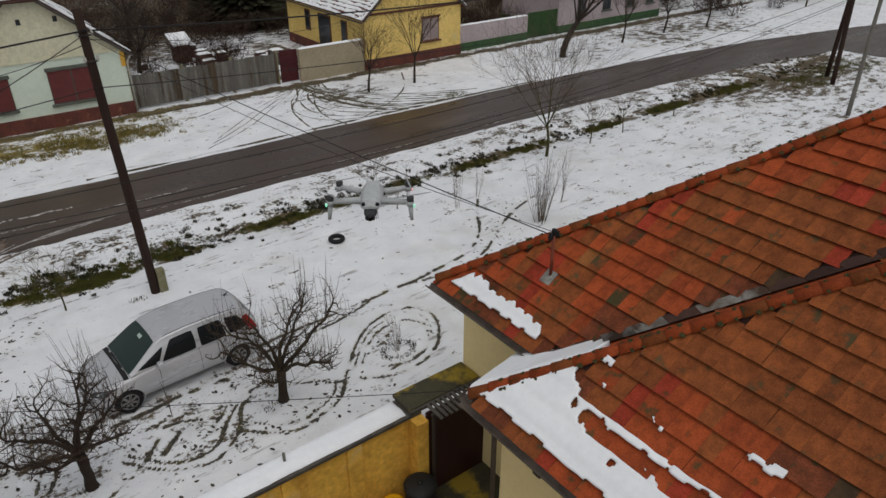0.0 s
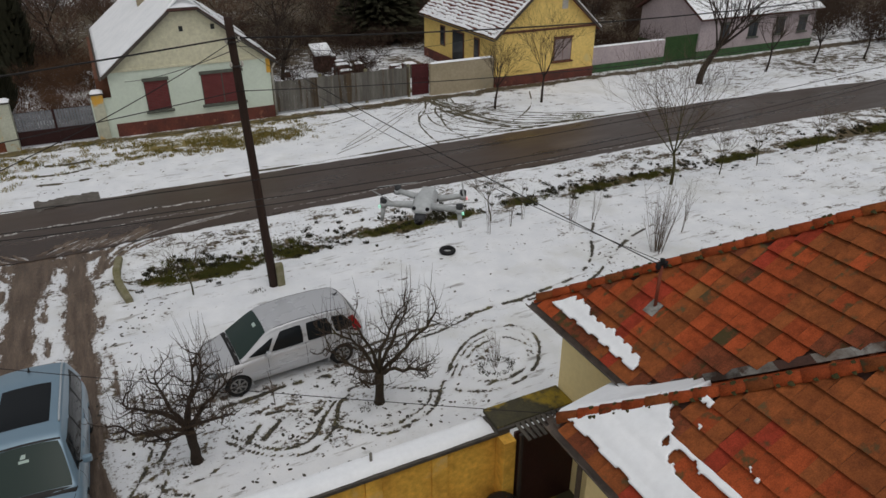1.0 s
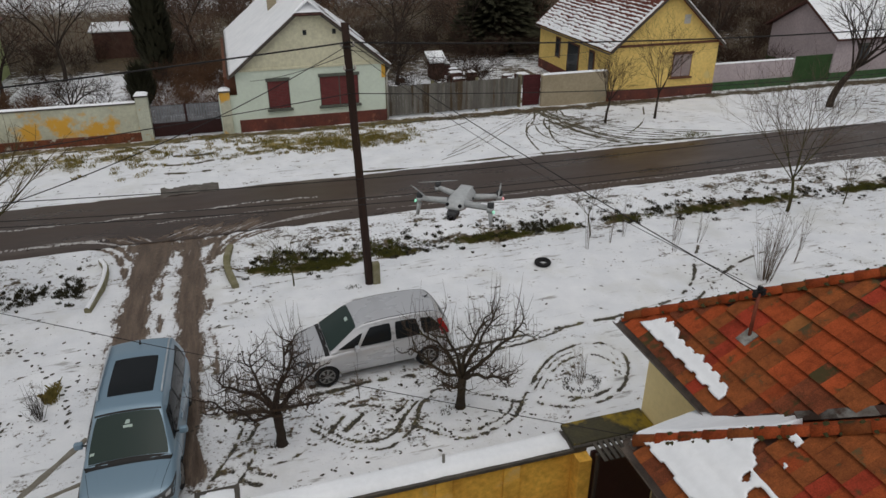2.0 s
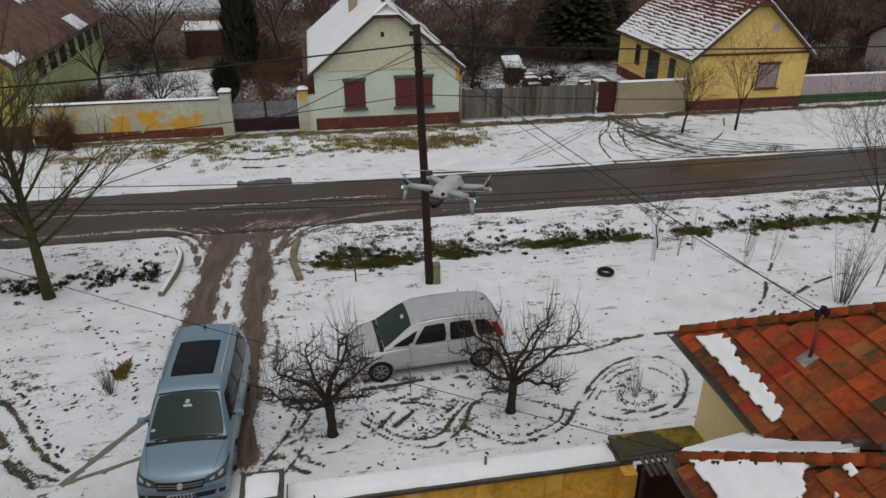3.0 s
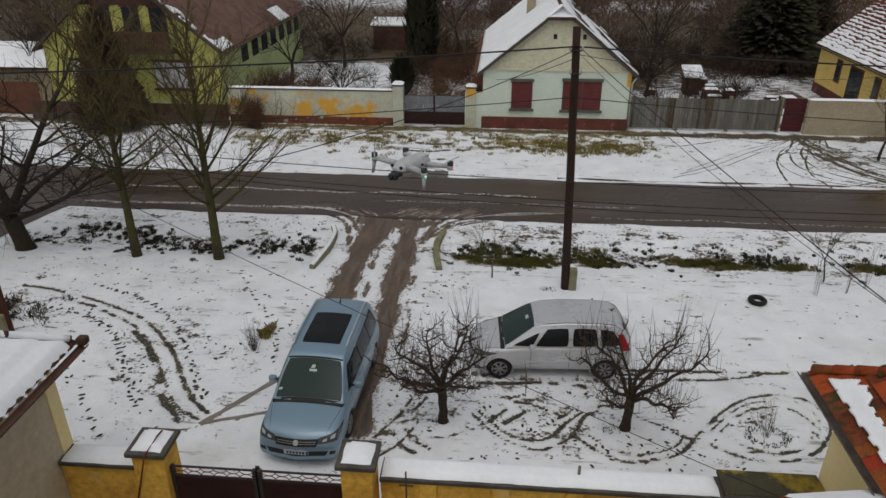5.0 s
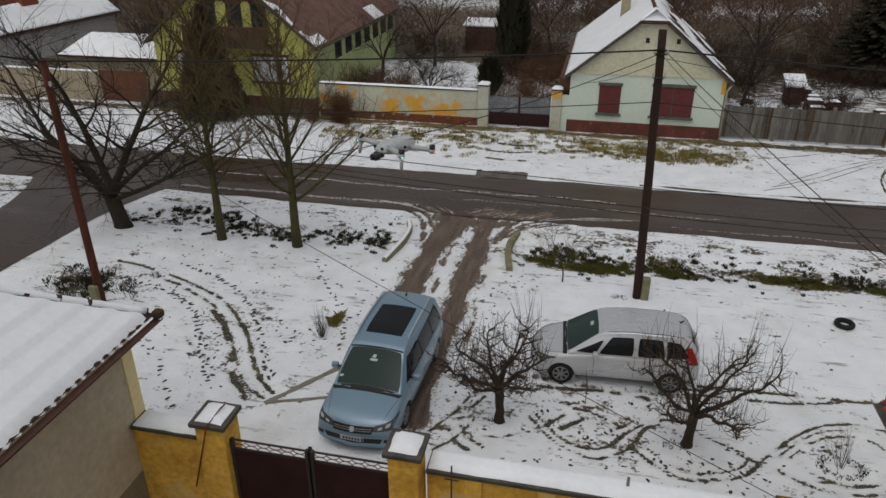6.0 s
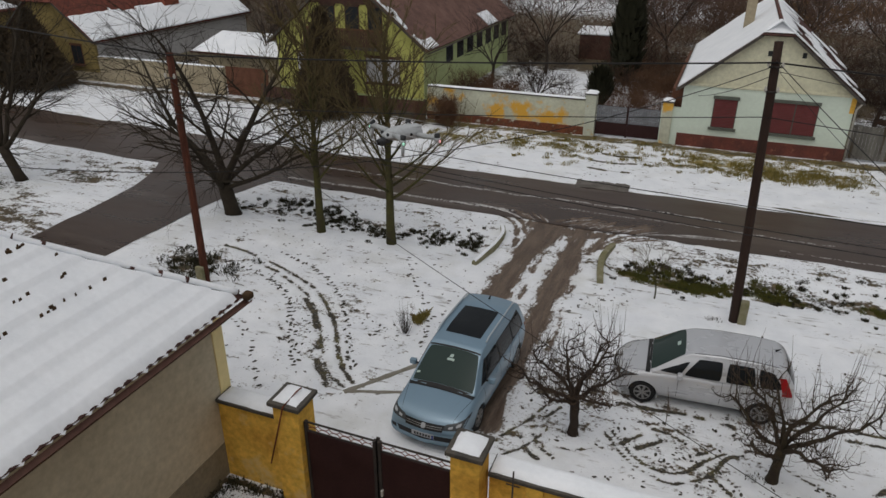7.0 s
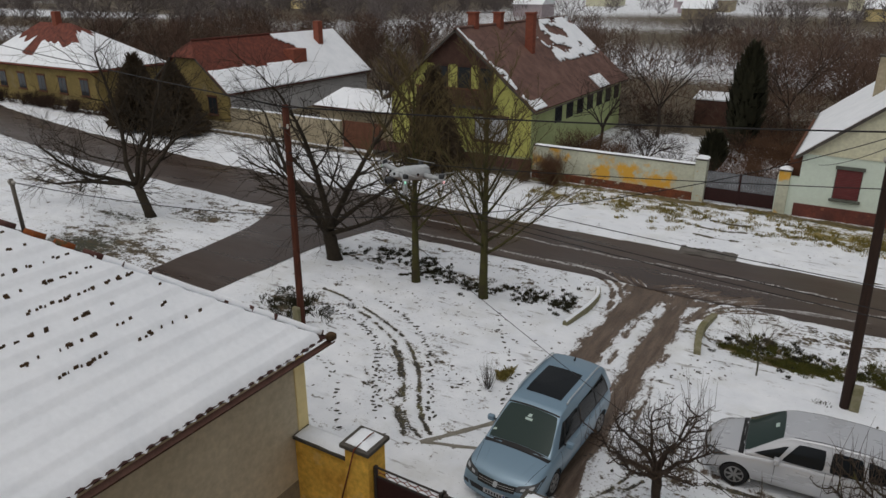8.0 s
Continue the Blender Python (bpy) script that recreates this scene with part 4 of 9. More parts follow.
gutter("gutter", (BX + 0.07, BY + 0.02, BZ - 0.07), (BX + 0.07, -7.0, BZ - 0.07), 0.075, outhouse, WOODBROWN)
hip_way = Vector((-1, -1, 0.745)).normalized()
for k in range(18):
    at_k = Vector((BX, BY, BZ + 0.02)) + Vector((-1, -1, 0.745)) * (0.12 + k * 0.30)
    bare = k > 8
    reach_k = 0.17 if bare else 0.06
    tube("hip_tile", [at_k - hip_way * reach_k, at_k + hip_way * reach_k], [0.068, 0.055] if bare else [0.062, 0.058], OLDTILE if k % 3 == 0 or not bare else TILE_B, outhouse, 8)
hip_snow = [Vector((BX, BY, BZ + 0.02)) + Vector((-1, -1, 0.745)) * (0.1 + 0.1 * k) + Vector((0.01 * wob(k, 0, 1.0), 0, 0.012 * wob(k, 3, 0.9))) for k in range(28)]
tube("ridge_snow", hip_snow, [0.062 + 0.012 * wob(k, 5, 0.8) for k in range(28)], ROOF_SNOW, outhouse, 8, "line of snow along the hip")
part("hip_end", bx(BX - 0.02, BX + 0.16, BY - 0.1, BY + 0.08, BZ - 0.06, BZ + 0.09, 0.04), TILE_C, outhouse)

# ---- houses across the street ----


def gable_house(name, label, x0, x1, y0, y1, eave, rise, walls, gable, plinth, roof, half=0.0, over=0.3, snow=(), plinth_h=0.62):
    """A house with its gable to the street, its ridge running away from it."""
    h = thing(name, label, "house", ((x0 + x1) / 2, (y0 + y1) / 2, 0))
    xm, top = (x0 + x1) / 2, eave + rise
    part("wall", bx(x0, x1, y0, y1, plinth_h, eave), walls, h)
    part("plinth", bx(x0 - 0.04, x1 + 0.04, y0 - 0.05, y1, -0.1, plinth_h, 0.01), plinth, h)
    k = half / rise if rise else 0
    hw = (x1 - x0) / 2
    cut = [(x0, eave), (x1, eave), (xm + hw * k, top - half), (xm - hw * k, top - half)] if half else [(x0, eave), (x1, eave), (xm, top)]
    part("gable", prism(cut, "y", y0, y0 + 0.25), gable, h)
    part("gable", prism([(x0, eave), (x1, eave), (xm, top)], "y", y1 - 0.25, y1), gable, h)
    sl = rise / hw
    yo, yb = y0 - over, y1 + over
    hd = half * 0.9
    th = 0.10
    up = 0.06
    for s in (-1, 1):
        ex = xm + s * (hw + over)
        ez = eave - sl * over + up
        hx_, hz_ = xm + s * hw * k, top - half + up
        pts = [(ex, yo, ez), (hx_, yo, hz_), (xm, yo + hd, top + up), (xm, yb, top + up), (ex, yb, ez)] if half else [(ex, yo, ez), (xm, yo, top + up), (xm, yb, top + up), (ex, yb, ez)]
        part("roof_slope", slab(pts, th), roof, h)
        part("verge_board", slab([(ex, yo - 0.03, ez - 0.02), (hx_ if half else xm, yo - 0.03, (hz_ if half else top + up) - 0.02), (hx_ if half else xm, yo, (hz_ if half else top + up) - 0.02), (ex, yo, ez - 0.02)], 0.12), STONECAP, h)
        gutter("gutter", (ex + s * 0.05, yo, ez - 0.1), (ex + s * 0.05, yb, ez - 0.1), 0.06, h)
    if half:
        part("half_hip", slab([(xm - hw * k - 0.08, yo - 0.06, top - half + up - 0.03), (xm + hw * k + 0.08, yo - 0.06, top - half + up - 0.03), (xm, yo + hd, top + up + 0.02)], 0.08), roof, h)
    tube("ridge_cap", [(xm, yo + hd, top + up + 0.03), (xm, yb, top + up + 0.03)], 0.09, roof, h, 8)
    h["slope"] = sl
    return h


def slope_snow(xe, ze, xr, zr, y0, y1, parent, cover, lift=0.05, seed=0.0, courses=0.38, nu=26, nv=110):
    """Snow on a roof slope from its eave (xe, ze) to its ridge (xr, zr): cells that cover(u, y) keeps, u from 0 at the eave to 1."""
    v, f, ids = [], [], {}

    def vert(i, j):
        if (i, j) not in ids:
            u, y = i / nu, y0 + (y1 - y0) * j / nv
            u2 = min(max(u + 0.012 * wob(y, u, 2.5, seed), 0.0), 1.0)
            ids[i, j] = len(v)
            v.append((xe + (xr - xe) * u2, y + 0.05 * wob(u * 8, y, 1.5, seed), ze + (zr - ze) * u2 + lift + 0.02 * wob(u * 6, y, 2.0, seed + 1)))
        return ids[i, j]
    for i in range(nu):
        for j in range(nv):
            u, y = (i + 0.5) / nu, y0 + (y1 - y0) * (j + 0.5) / nv
            if cover(u, y):
                f.append((vert(i, j), vert(i + 1, j), vert(i + 1, j + 1), vert(i, j + 1)))
    ob = raw("snow_patch", v, f, ROOF_SNOW, parent, smooth=True)
    ob["kind"] = "stuff"
    md = ob.modifiers.new("thickness", "SOLIDIFY")
    md.thickness, md.offset = lift, -1
    return ob


def window(name, parent, x0, x1, z0, z1, y, frame_mat, fill, label, sill=True, panes=2, depth=0.08):
    """A street-facing window: frame, sill, panes or a closed shutter."""
    w = part(name, bx(x0, x1, y - 0.02, y + depth, z0, z1), frame_mat, parent, label)
    part("lintel", bx(x0 - 0.07, x1 + 0.07, y - 0.07, y - 0.02, z1, z1 + 0.12, 0.01), frame_mat, w)
    if sill:
        part("sill", bx(x0 - 0.10, x1 + 0.10, y - 0.14, y - 0.02, z0 - 0.09, z0, 0.01), frame_mat, w)
    n = panes
    pw = (x1 - x0 - 0.08) / n
    for k in range(n):
        a = x0 + 0.04 + pw * k
        part("pane", bx(a + 0.02, a + pw - 0.02, y - 0.035, y - 0.022, z0 + 0.05, z1 - 0.05), fill, w)
    return w


def shutter(parent, x0, x1, z0, z1, y, label, cols=2):
    w = part("window", bx(x0, x1, y - 0.03, y + 0.05, z0, z1), GREYFRAME, parent, label)
    part("lintel", bx(x0 - 0.06, x1 + 0.06, y - 0.12, y - 0.03, z1 - 0.02, z1 + 0.13, 0.01), GREYFRAME, w, "dark weathered lintel board")
    part("sill", bx(x0 - 0.10, x1 + 0.10, y - 0.15, y - 0.03, z0 - 0.12, z0, 0.01), GREYFRAME, w)
    n = int((z1 - z0) / 0.075)
    cw = (x1 - x0) / cols
    for c in range(cols):
        for k in range(n):
            z = z0 + 0.03 + k * (z1 - z0 - 0.06) / n
            part("slat", bx(x0 + c * cw + 0.03, x0 + (c + 1) * cw - 0.03, y - 0.055, y - 0.032, z, z + 0.062), SHUTTER, w)
    return w


# mint house
HX0, HX1, HY = 0.5, 8.0, 35.62
h1 = gable_house("mint_house", "mint plastered gable house with closed red shutters and snowy roof", HX0, HX1, HY, 48.4, 3.08, 3.05, MINT, SAND, PLINTH, OLDTILE, half=0.55, over=0.28)
part("string_course", bx(HX0 - 0.05, HX1 + 0.05, HY - 0.06, HY, 3.02, 3.14, 0.01), SAND, h1)
shutter(h1, 1.98, 3.06, 1.08, 2.5, HY, "closed dark red shuttered window", 1)
shutter(h1, 4.6, 6.58, 1.06, 2.56, HY, "wide closed dark red shuttered window", 2)
for xx in (4.05, 5.5):
    part("vent_hole", bx(xx - 0.09, xx + 0.09, HY - 0.012, HY + 0.02, 4.62, 4.86), GLASS, h1)
part("corner_strip", bx(7.82, 8.02, HY - 0.035, HY, 2.3, 3.0, 0.01), OCHRE, h1, "orange bare plaster at the corner")
tube("downpipe", [(8.22, HY - 0.25, 2.8), (8.08, HY - 0.08, 2.5), (8.08, HY - 0.08, 0.1)], 0.045, PORCELAIN, h1, 8)
sl1 = 3.05 / 3.75
slope_snow(0.2, 3.08 - sl1 * 0.28 + 0.06, 4.25, 6.19, HY - 0.25, 48.6, h1, lambda u, y: True, seed=3)
slope_snow(8.3, 3.08 - sl1 * 0.28 + 0.06, 4.25, 6.19, HY - 0.25, 48.6, h1, lambda u, y: y < HY + 0.35 + 0.3 * wob(u * 9, 0, 1.0, 2) or u > 0.8 + 0.2 * wob(y, 0, 1.2) or wob(u * 5, y, 0.6, 8) > 0.1, seed=5)
raw("snow_patch", [(3.5, HY - 0.3, 5.72), (5.0, HY - 0.3, 5.72), (4.25, HY + 0.25, 6.30)], [(0, 1, 2)], ROOF_SNOW, h1)
part("chimney", bx(2.75, 3.25, 41.5, 42.0, 4.6, 7.0, 0.02), STUCCO, h1, "weathered plaster chimney")
part("chimney_cap", bx(2.7, 3.3, 41.45, 42.05, 7.0, 7.1, 0.01), STONECAP, h1)
part("side_wall", bx(-0.42, 0.5, HY, HY + 0.25, -0.05, 1.85), MINT, h1)
part("porch", bx(-0.05, 0.5, HY + 0.5, 47.5, 0, 2.7), BROWNTRIM, h1)

# gate and garden wall beside the mint house


def fence_pillar(x, y, h, w, body, label):
    p = thing("fence_pillar", label, "pillar", (x, y, 0), "street pillars")
    part("shaft", bx(x - w / 2, x + w / 2, y - w / 2, y + w / 2, -0.1, h, 0.015), body, p)
    part("cap", bx(x - w / 2 - 0.05, x + w / 2 + 0.05, y - w / 2 - 0.05, y + w / 2 + 0.05, h, h + 0.07, 0.01), STONECAP, p)
    snow_pad(x - w / 2 - 0.03, x + w / 2 + 0.03, y - w / 2 - 0.03, y + w / 2 + 0.03, h + 0.07, 0.10, p)
    return p


fence_pillar(-3.96, 35.75, 2.15, 0.55, PILLAR, "peeling cream gate pillar with snow cap")
fence_pillar(-0.12, 35.75, 2.1, 0.5, OLDWALL, "peeling ochre gate pillar with snow cap")
yg = thing("driveway_gate", "dark grey metal slat gate closed between pillars", "gate", (-2.05, 35.7, 0))
part("lower_panel", bx(-3.66, -0.4, 35.68, 35.72, 0.1, 0.78, 0.01), GATE, yg)
GATEBAR = mat("blue_grey_gate_paint", (0.21, 0.22, 0.24), (0.16, 0.17, 0.185), 0.7, 4.0, bump=0.2)
for k in range(26):
    part("bar", bx(-3.62 + k * 0.125, -3.515 + k * 0.125, 35.68, 35.71, 0.78, 1.62), GATEBAR, yg)
for z in (0.8, 1.2, 1.6):
    part("rail", bx(-3.66, -0.4, 35.715, 35.75, z - 0.03, z + 0.03), GATE, yg)
part("middle_post", bx(-2.1, -2.0, 35.645, 35.68, 0.05, 1.68), GATE, yg)
gw = thing("wall_garden", "cream garden wall with peeling orange plaster patches", "wall", (-8.8, 35.75, 0), kind="structure")
part("wall_body", bx(-13.2, -4.24, 35.62, 35.88, 0.4, 1.82, 0.015), OLDWALL, gw)
part("footing", bx(-13.2, -4.24, 35.55, 35.9, -0.1, 0.42, 0.02), BRICK, gw, "crumbling brick footing")
part("coping", bx(-13.2, -4.24, 35.58, 35.92, 1.82, 1.88, 0.01), STONECAP, gw)
snow_pad(-13.18, -4.26, 35.6, 35.9, 1.88, 0.06, gw)

# brown board fence before the lime house
bf = thing("board_fence", "low dark brown board fence on a concrete base", "fence", (-19, 35.3, 0))
for k in range(76):
    x = -24.2 + k * 0.145
    part("board", bx(x, x + 0.13, 35.28, 35.31, 0.35, 1.02 + 0.02 * wob(x, 0, 3)), WOODBROWN, bf)
part("base", bx(-24.3, -13.2, 35.25, 35.42, -0.1, 0.34, 0.01), STONECAP, bf)
for k in range(6):
    part("post", bx(-24.2 + k * 2.18, -24.08 + k * 2.18, 35.315, 35.42, 0.3, 1.12, 0.01), STONECAP, bf)
gb = thing("plank_gate", "tall brown plank gate of the neighbouring yard", "gate", (-25.8, 36.2, 0))
for k in range(22):
    x = -27.3 + k * 0.145
    part("plank", bx(x, x + 0.135, 36.0, 36.03, 0.05, 1.85 + 0.02 * wob(x, 1, 2)), BROWNTRIM, gb)
part("rail", bx(-27.35, -24.1, 36.035, 36.08, 1.4, 1.5), WOODBROWN, gb)

# lime house with the balcony gable
LX0, LX1, LY = -23.9, -14.0, 37.0
XM = (LX0 + LX1) / 2
h3 = gable_house("lime_house", "lime-yellow house with a timber balcony gable and brown tiled roof", LX0, LX1, LY, 53.6, 3.8, 4.05, LIME, LIME, LIMESIDE, LIMEROOF, half=0.0, over=0.42, plinth_h=0.7)
part("side_wall_face", bx(LX1, LX1 + 0.02, LY, 53.55, 0.7, 3.7), LIMESIDE, h3)
window("window", h3, -17.75, -15.5, 1.42, 2.9, LY, WOODBROWN, BLIND, "wide window with white blinds and brown frame", panes=2)
window("window", h3, -22.5, -20.4, 1.42, 2.9, LY, WOODBROWN, BLIND, "wide window with white blinds and brown frame", panes=2)
for x0 in (-20.6, -19.0, -17.5):
    window("balcony_door", h3, x0, x0 + 0.95, 3.85, 5.75, LY, WOODBROWN, GLASS, "dark balcony door", sill=False, panes=1)
part("gable_board", prism([(XM - 2.5, 5.85), (XM + 2.5, 5.85), (XM, 7.75)], "y", LY - 0.07, LY), WOODBROWN, h3, "brown boarded gable top")
part("balcony_floor", bx(-21.4, -16.2, 36.1, LY, 3.42, 3.58), STONECAP, h3)
for k in range(34):
    x = -21.4 + k * 0.153
    part("balcony_board", bx(x, x + 0.13, 36.1, 36.13, 3.6, 4.5), WOODBROWN, h3)
part("balcony_rail", bx(-21.45, -16.15, 36.08, 36.16, 4.5, 4.6), BROWNTRIM, h3)
for k in range(7):
    y = 40.5 + k * 1.9
    part("side_window", bx(LX1 + 0.02, LX1 + 0.06, y, y + 1.1, 2.2, 3.2), GLASS, h3)
sl3 = 4.05 / 4.95
for xx, yy, z0, hh in ((XM - 0.1, 39.0, 7.4, 8.68), (XM + 0.1, 42.0, 7.4, 8.58), (XM + 1.95, 43.0, 5.9, 8.56)):
    ch = part("chimney", bx(xx - 0.27, xx + 0.27, yy - 0.25, yy + 0.25, z0, hh, 0.02), CHIMNEY, h3, "red brick chimney")
    part("chimney_cap", bx(xx - 0.33, xx + 0.33, yy - 0.31, yy + 0.31, hh, hh + 0.1, 0.01), CHIMNEY, ch)
slope_snow(LX1 + 0.42, 3.8 - sl3 * 0.42 + 0.06, XM, 7.91, LY - 0.35, 53.8, h3,
           lambda u, y: (y < LY + 0.05 + 0.5 * wob(u * 7, 0, 1.5, 2) and wob(u * 9, y, 0.8, 5) > -0.15) or (u < 0.10 and y < LY + 1.4) or (u < 0.16 and 47.5 < y < 49.6) or (y > 45.5 and u > 0.42 and wob(u * 10, y, 0.55, 3) + 0.35 * wob(u * 26, y * 2.5, 1.0, 5) > 0.04 - 0.05 * (y - 47)), seed=9, nu=60, nv=220)

# grey board fence and red wicket to the right of the mint house
ff = thing("board_fence", "weathered grey board fence with concrete posts", "fence", (12, 35.9, 0))
for k in range(52):
    x = 8.12 + k * 0.147
    part("board", bx(x, x + 0.138, 35.88, 35.905, 0.12 + 0.03 * wob(x, 2, 3), 1.72 + 0.06 * wob(x, 0, 2)), GREYWOOD, ff)
for k in range(4):
    part("post", bx(8.05 + k * 2.55, 8.2 + k * 2.55, 35.91, 36.05, -0.1, 1.85, 0.01), CONCRETE, ff)
for z in (0.5, 1.4):
    part("rail", bx(8.1, 15.8, 35.91, 35.96, z, z + 0.09), GREYWOOD, ff)
WICKET = mat("oxblood_gate_paint", (0.085, 0.02, 0.022), (0.065, 0.018, 0.02), 0.6, 3.0, bump=0.1)
wk = thing("wicket_gate", "dark red metal wicket gate", "gate", (16.5, 35.95, 0))
part("leaf", bx(15.95, 17.0, 35.93, 35.97, 0.08, 1.8, 0.01), WICKET, wk)
for z in (0.3, 1.0, 1.6):
    part("rail", bx(15.97, 16.98, 35.905, 35.93, z, z + 0.06), WICKET, wk)
yw = thing("wall_yard", "greyish stucco yard wall with snow on top", "wall", (19.1, 35.8, 0), kind="structure")
part("wall_body", bx(17.02, 21.15, 35.7, 35.95, -0.1, 1.78, 0.02), STUCCO, yw)
snow_pad(17.05, 21.12, 35.68, 35.97, 1.78, 0.07, yw)

# yellow house
h2 = gable_house("yellow_house", "yellow gable house with brown trim and half-snowy red roof", 21.2, 28.2, 35.6, 45.6, 3.1, 3.0, YELLOW, YELLOW, PLINTH, REDTILE, half=0.45, over=0.3, plinth_h=0.6)
part("string_course", bx(21.15, 28.25, 35.54, 35.6, 3.05, 3.18, 0.01), BROWNTRIM, h2)
# Pale pinkish reflection in the street window, put into the pane colour.
PALEPANE = mat("pale_reflection_pane", (0.34, 0.28, 0.27), (0.24, 0.19, 0.19), 0.25, 2.0, bump=0)
window("window", h2, 25.2, 26.5, 1.15, 2.5, 35.6, BROWNTRIM, PALEPANE, "single street window with brown surround", panes=2)
part("satellite_patch", bx(25.6, 26.0, 35.57, 35.6, 4.2, 4.7), PORCELAIN, h2)
for y0, y1, z0 in ((37.6, 38.3, 1.2), (39.6, 41.2, 0.2), (42.3, 43.0, 1.2)):
    part("side_opening", bx(21.16, 21.2, y0, y1, z0, 2.5), BROWNTRIM, h2)
    part("side_glass", bx(21.14, 21.16, y0 + 0.1, y1 - 0.1, z0 + 0.1, 2.4), GLASS, h2)
sl2 = 3.0 / 3.5
slope_snow(20.9, 3.1 - sl2 * 0.3 + 0.06, 24.7, 6.16, 35.35, 45.8, h2,
           lambda u, y: u * 19 % 1 < 0.84 - 0.80 * u + 0.30 * wob(u * 10, y * 1.1, 1.0, 3) + 0.30 * wob(u * 38, y * 4, 1.0, 7) or (y < 35.6 and u < 0.8), lift=0.02, seed=12, nu=114, nv=170)
slope_snow(28.5, 3.1 - sl2 * 0.3 + 0.06, 24.7, 6.16, 35.35, 45.8, h2, lambda u, y: wob(u * 4, y, 0.4, 4) > -0.25, seed=15)

# pale pink wall, green gate and long low house
pw = thing("wall_pink", "pale pink garden wall with a green base", "wall", (31.5, 36, 0), kind="structure")
part("wall_body", bx(28.3, 34.4, 36.0, 36.25, 0.5, 1.6, 0.015), PINK, pw)
part("base", bx(28.3, 34.4, 35.95, 36.28, -0.1, 0.5, 0.01), GREENBASE, pw)
snow_pad(28.32, 34.38, 35.98, 36.27, 1.6, 0.06, pw)
gg = thing("plank_gate", "dark green plank yard gate", "gate", (35.9, 36.1, 0))
for k in range(20):
    part("plank", bx(34.45 + k * 0.142, 34.58 + k * 0.142, 36.05, 36.08, 0.05, 1.75), GREENGATE, gg)
part("rail", bx(34.42, 37.3, 36.085, 36.13, 1.3, 1.4), GREENGATE, gg)
lh = thing("long_house", "long low pale pink house with green plinth and snowy roof", "house", (43, 39, 0))
part("wall", bx(37.35, 48.6, 36.0, 42.0, 0.55, 2.75), PINK, lh)
part("plinth", bx(37.3, 48.65, 35.94, 42, -0.1, 0.55), GREENBASE, lh)
part("roof_slope", slab([(37.0, 35.6, 2.7), (49.0, 35.6, 2.7), (49.0, 39.0, 4.7), (37.0, 39.0, 4.7)], 0.12), OLDTILE, lh)
part("roof_slope", slab([(37.0, 42.4, 2.7), (49.0, 42.4, 2.7), (49.0, 39.0, 4.7), (37.0, 39.0, 4.7)], 0.12), OLDTILE, lh)
part("gable", prism([(36.0, 2.75), (42.0, 2.75), (39.0, 4.55)], "x", 37.35, 37.6), PINK, lh)
part("gable", prism([(36.0, 2.75), (42.0, 2.75), (39.0, 4.55)], "x", 48.35, 48.6), PINK, lh)
raw("snow_patch", [(37.0, 35.6, 2.74), (49.0, 35.6, 2.74), (49.0, 39.0, 4.76), (37.0, 39.0, 4.76)], [(0, 1, 2, 3)], ROOF_SNOW, lh)
for x0 in (39.2, 41.9, 44.6, 46.9):
    window("window", lh, x0, x0 + 0.9, 1.15, 2.2, 36.0, GREYFRAME, GLASS, "small pale-framed window", panes=2)

# ---- houses farther along the street to the left ----
lb = thing("wall_far", "stained beige wall along the neighbouring yards", "wall", (-32.5, 36, 0), kind="structure")
part("wall_body", bx(-37.9, -27.5, 35.95, 36.2, -0.1, 1.75, 0.02), STUCCO, lb)
snow_pad(-37.88, -27.5, 35.93, 36.22, 1.75, 0.06, lb)
lean = thing("lean_to", "low pale lean-to with a snow-covered roof behind the wall", "shed", (-28, 40, 0))
part("wall", bx(-31.5, -25.0, 38.6, 41.5, -0.1, 2.1), STUCCO, lean)
part("roof", slab([(-31.8, 38.2, 2.15), (-24.7, 38.2, 2.15), (-24.7, 41.8, 3.0), (-31.8, 41.8, 3.0)], 0.10), OLDTILE, lean)
snow_sheet = []
for j in range(7):
    for i in range(25):
        x, t = -31.75 + 7.0 * i / 24, j / 6
        snow_sheet.append((x, 38.25 + 3.5 * t + 0.08 * wob(x, j, 1.4), 2.17 + 0.85 * t + (0.07 if 0 < j < 6 and 0 < i < 24 else 0.0) + 0.02 * wob(x, t, 2.0)))
raw("snow_patch", snow_sheet, [(j * 25 + i, j * 25 + i + 1, j * 25 + i + 26, j * 25 + i + 25) for j in range(6) for i in range(24)], ROOF_SNOW, lean, smooth=True)
h4 = gable_house("hipped_house", "pale yellow house with a half-snowy red roof", -46.2, -38.0, 36.0, 53.0, 2.95, 3.3, FARCREAM, FARCREAM, STUCCO, REDTILE, half=1.1, over=0.35)
for x0 in (-45.2, -42.6, -40.2):
    window("window", h4, x0, x0 + 1.0, 1.1, 2.4, 36.0, BROWNTRIM, GLASS, "brown framed street window")
sl4 = 3.3 / 4.1
slope_snow(-37.65, 2.95 - sl4 * 0.35 + 0.06, -42.1, 6.31, 35.7, 53.2, h4, lambda u, y: u < 0.42 + 0.1 * wob(y, 0, 0.5, 3) or y > 48.5 - 3.5 * u + wob(u * 5, 0, 1), seed=21)
PALEGREY = mat("pale_grey_plaster", (0.50, 0.49, 0.48), (0.42, 0.41, 0.40), 0.9, 0.6, bump=0.3, bump_scale=20)
part("side_wall_face", bx(-38.0, -37.97, 36.2, 52.9, 0.0, 2.7), PALEGREY, h4, "pale grey side wall")
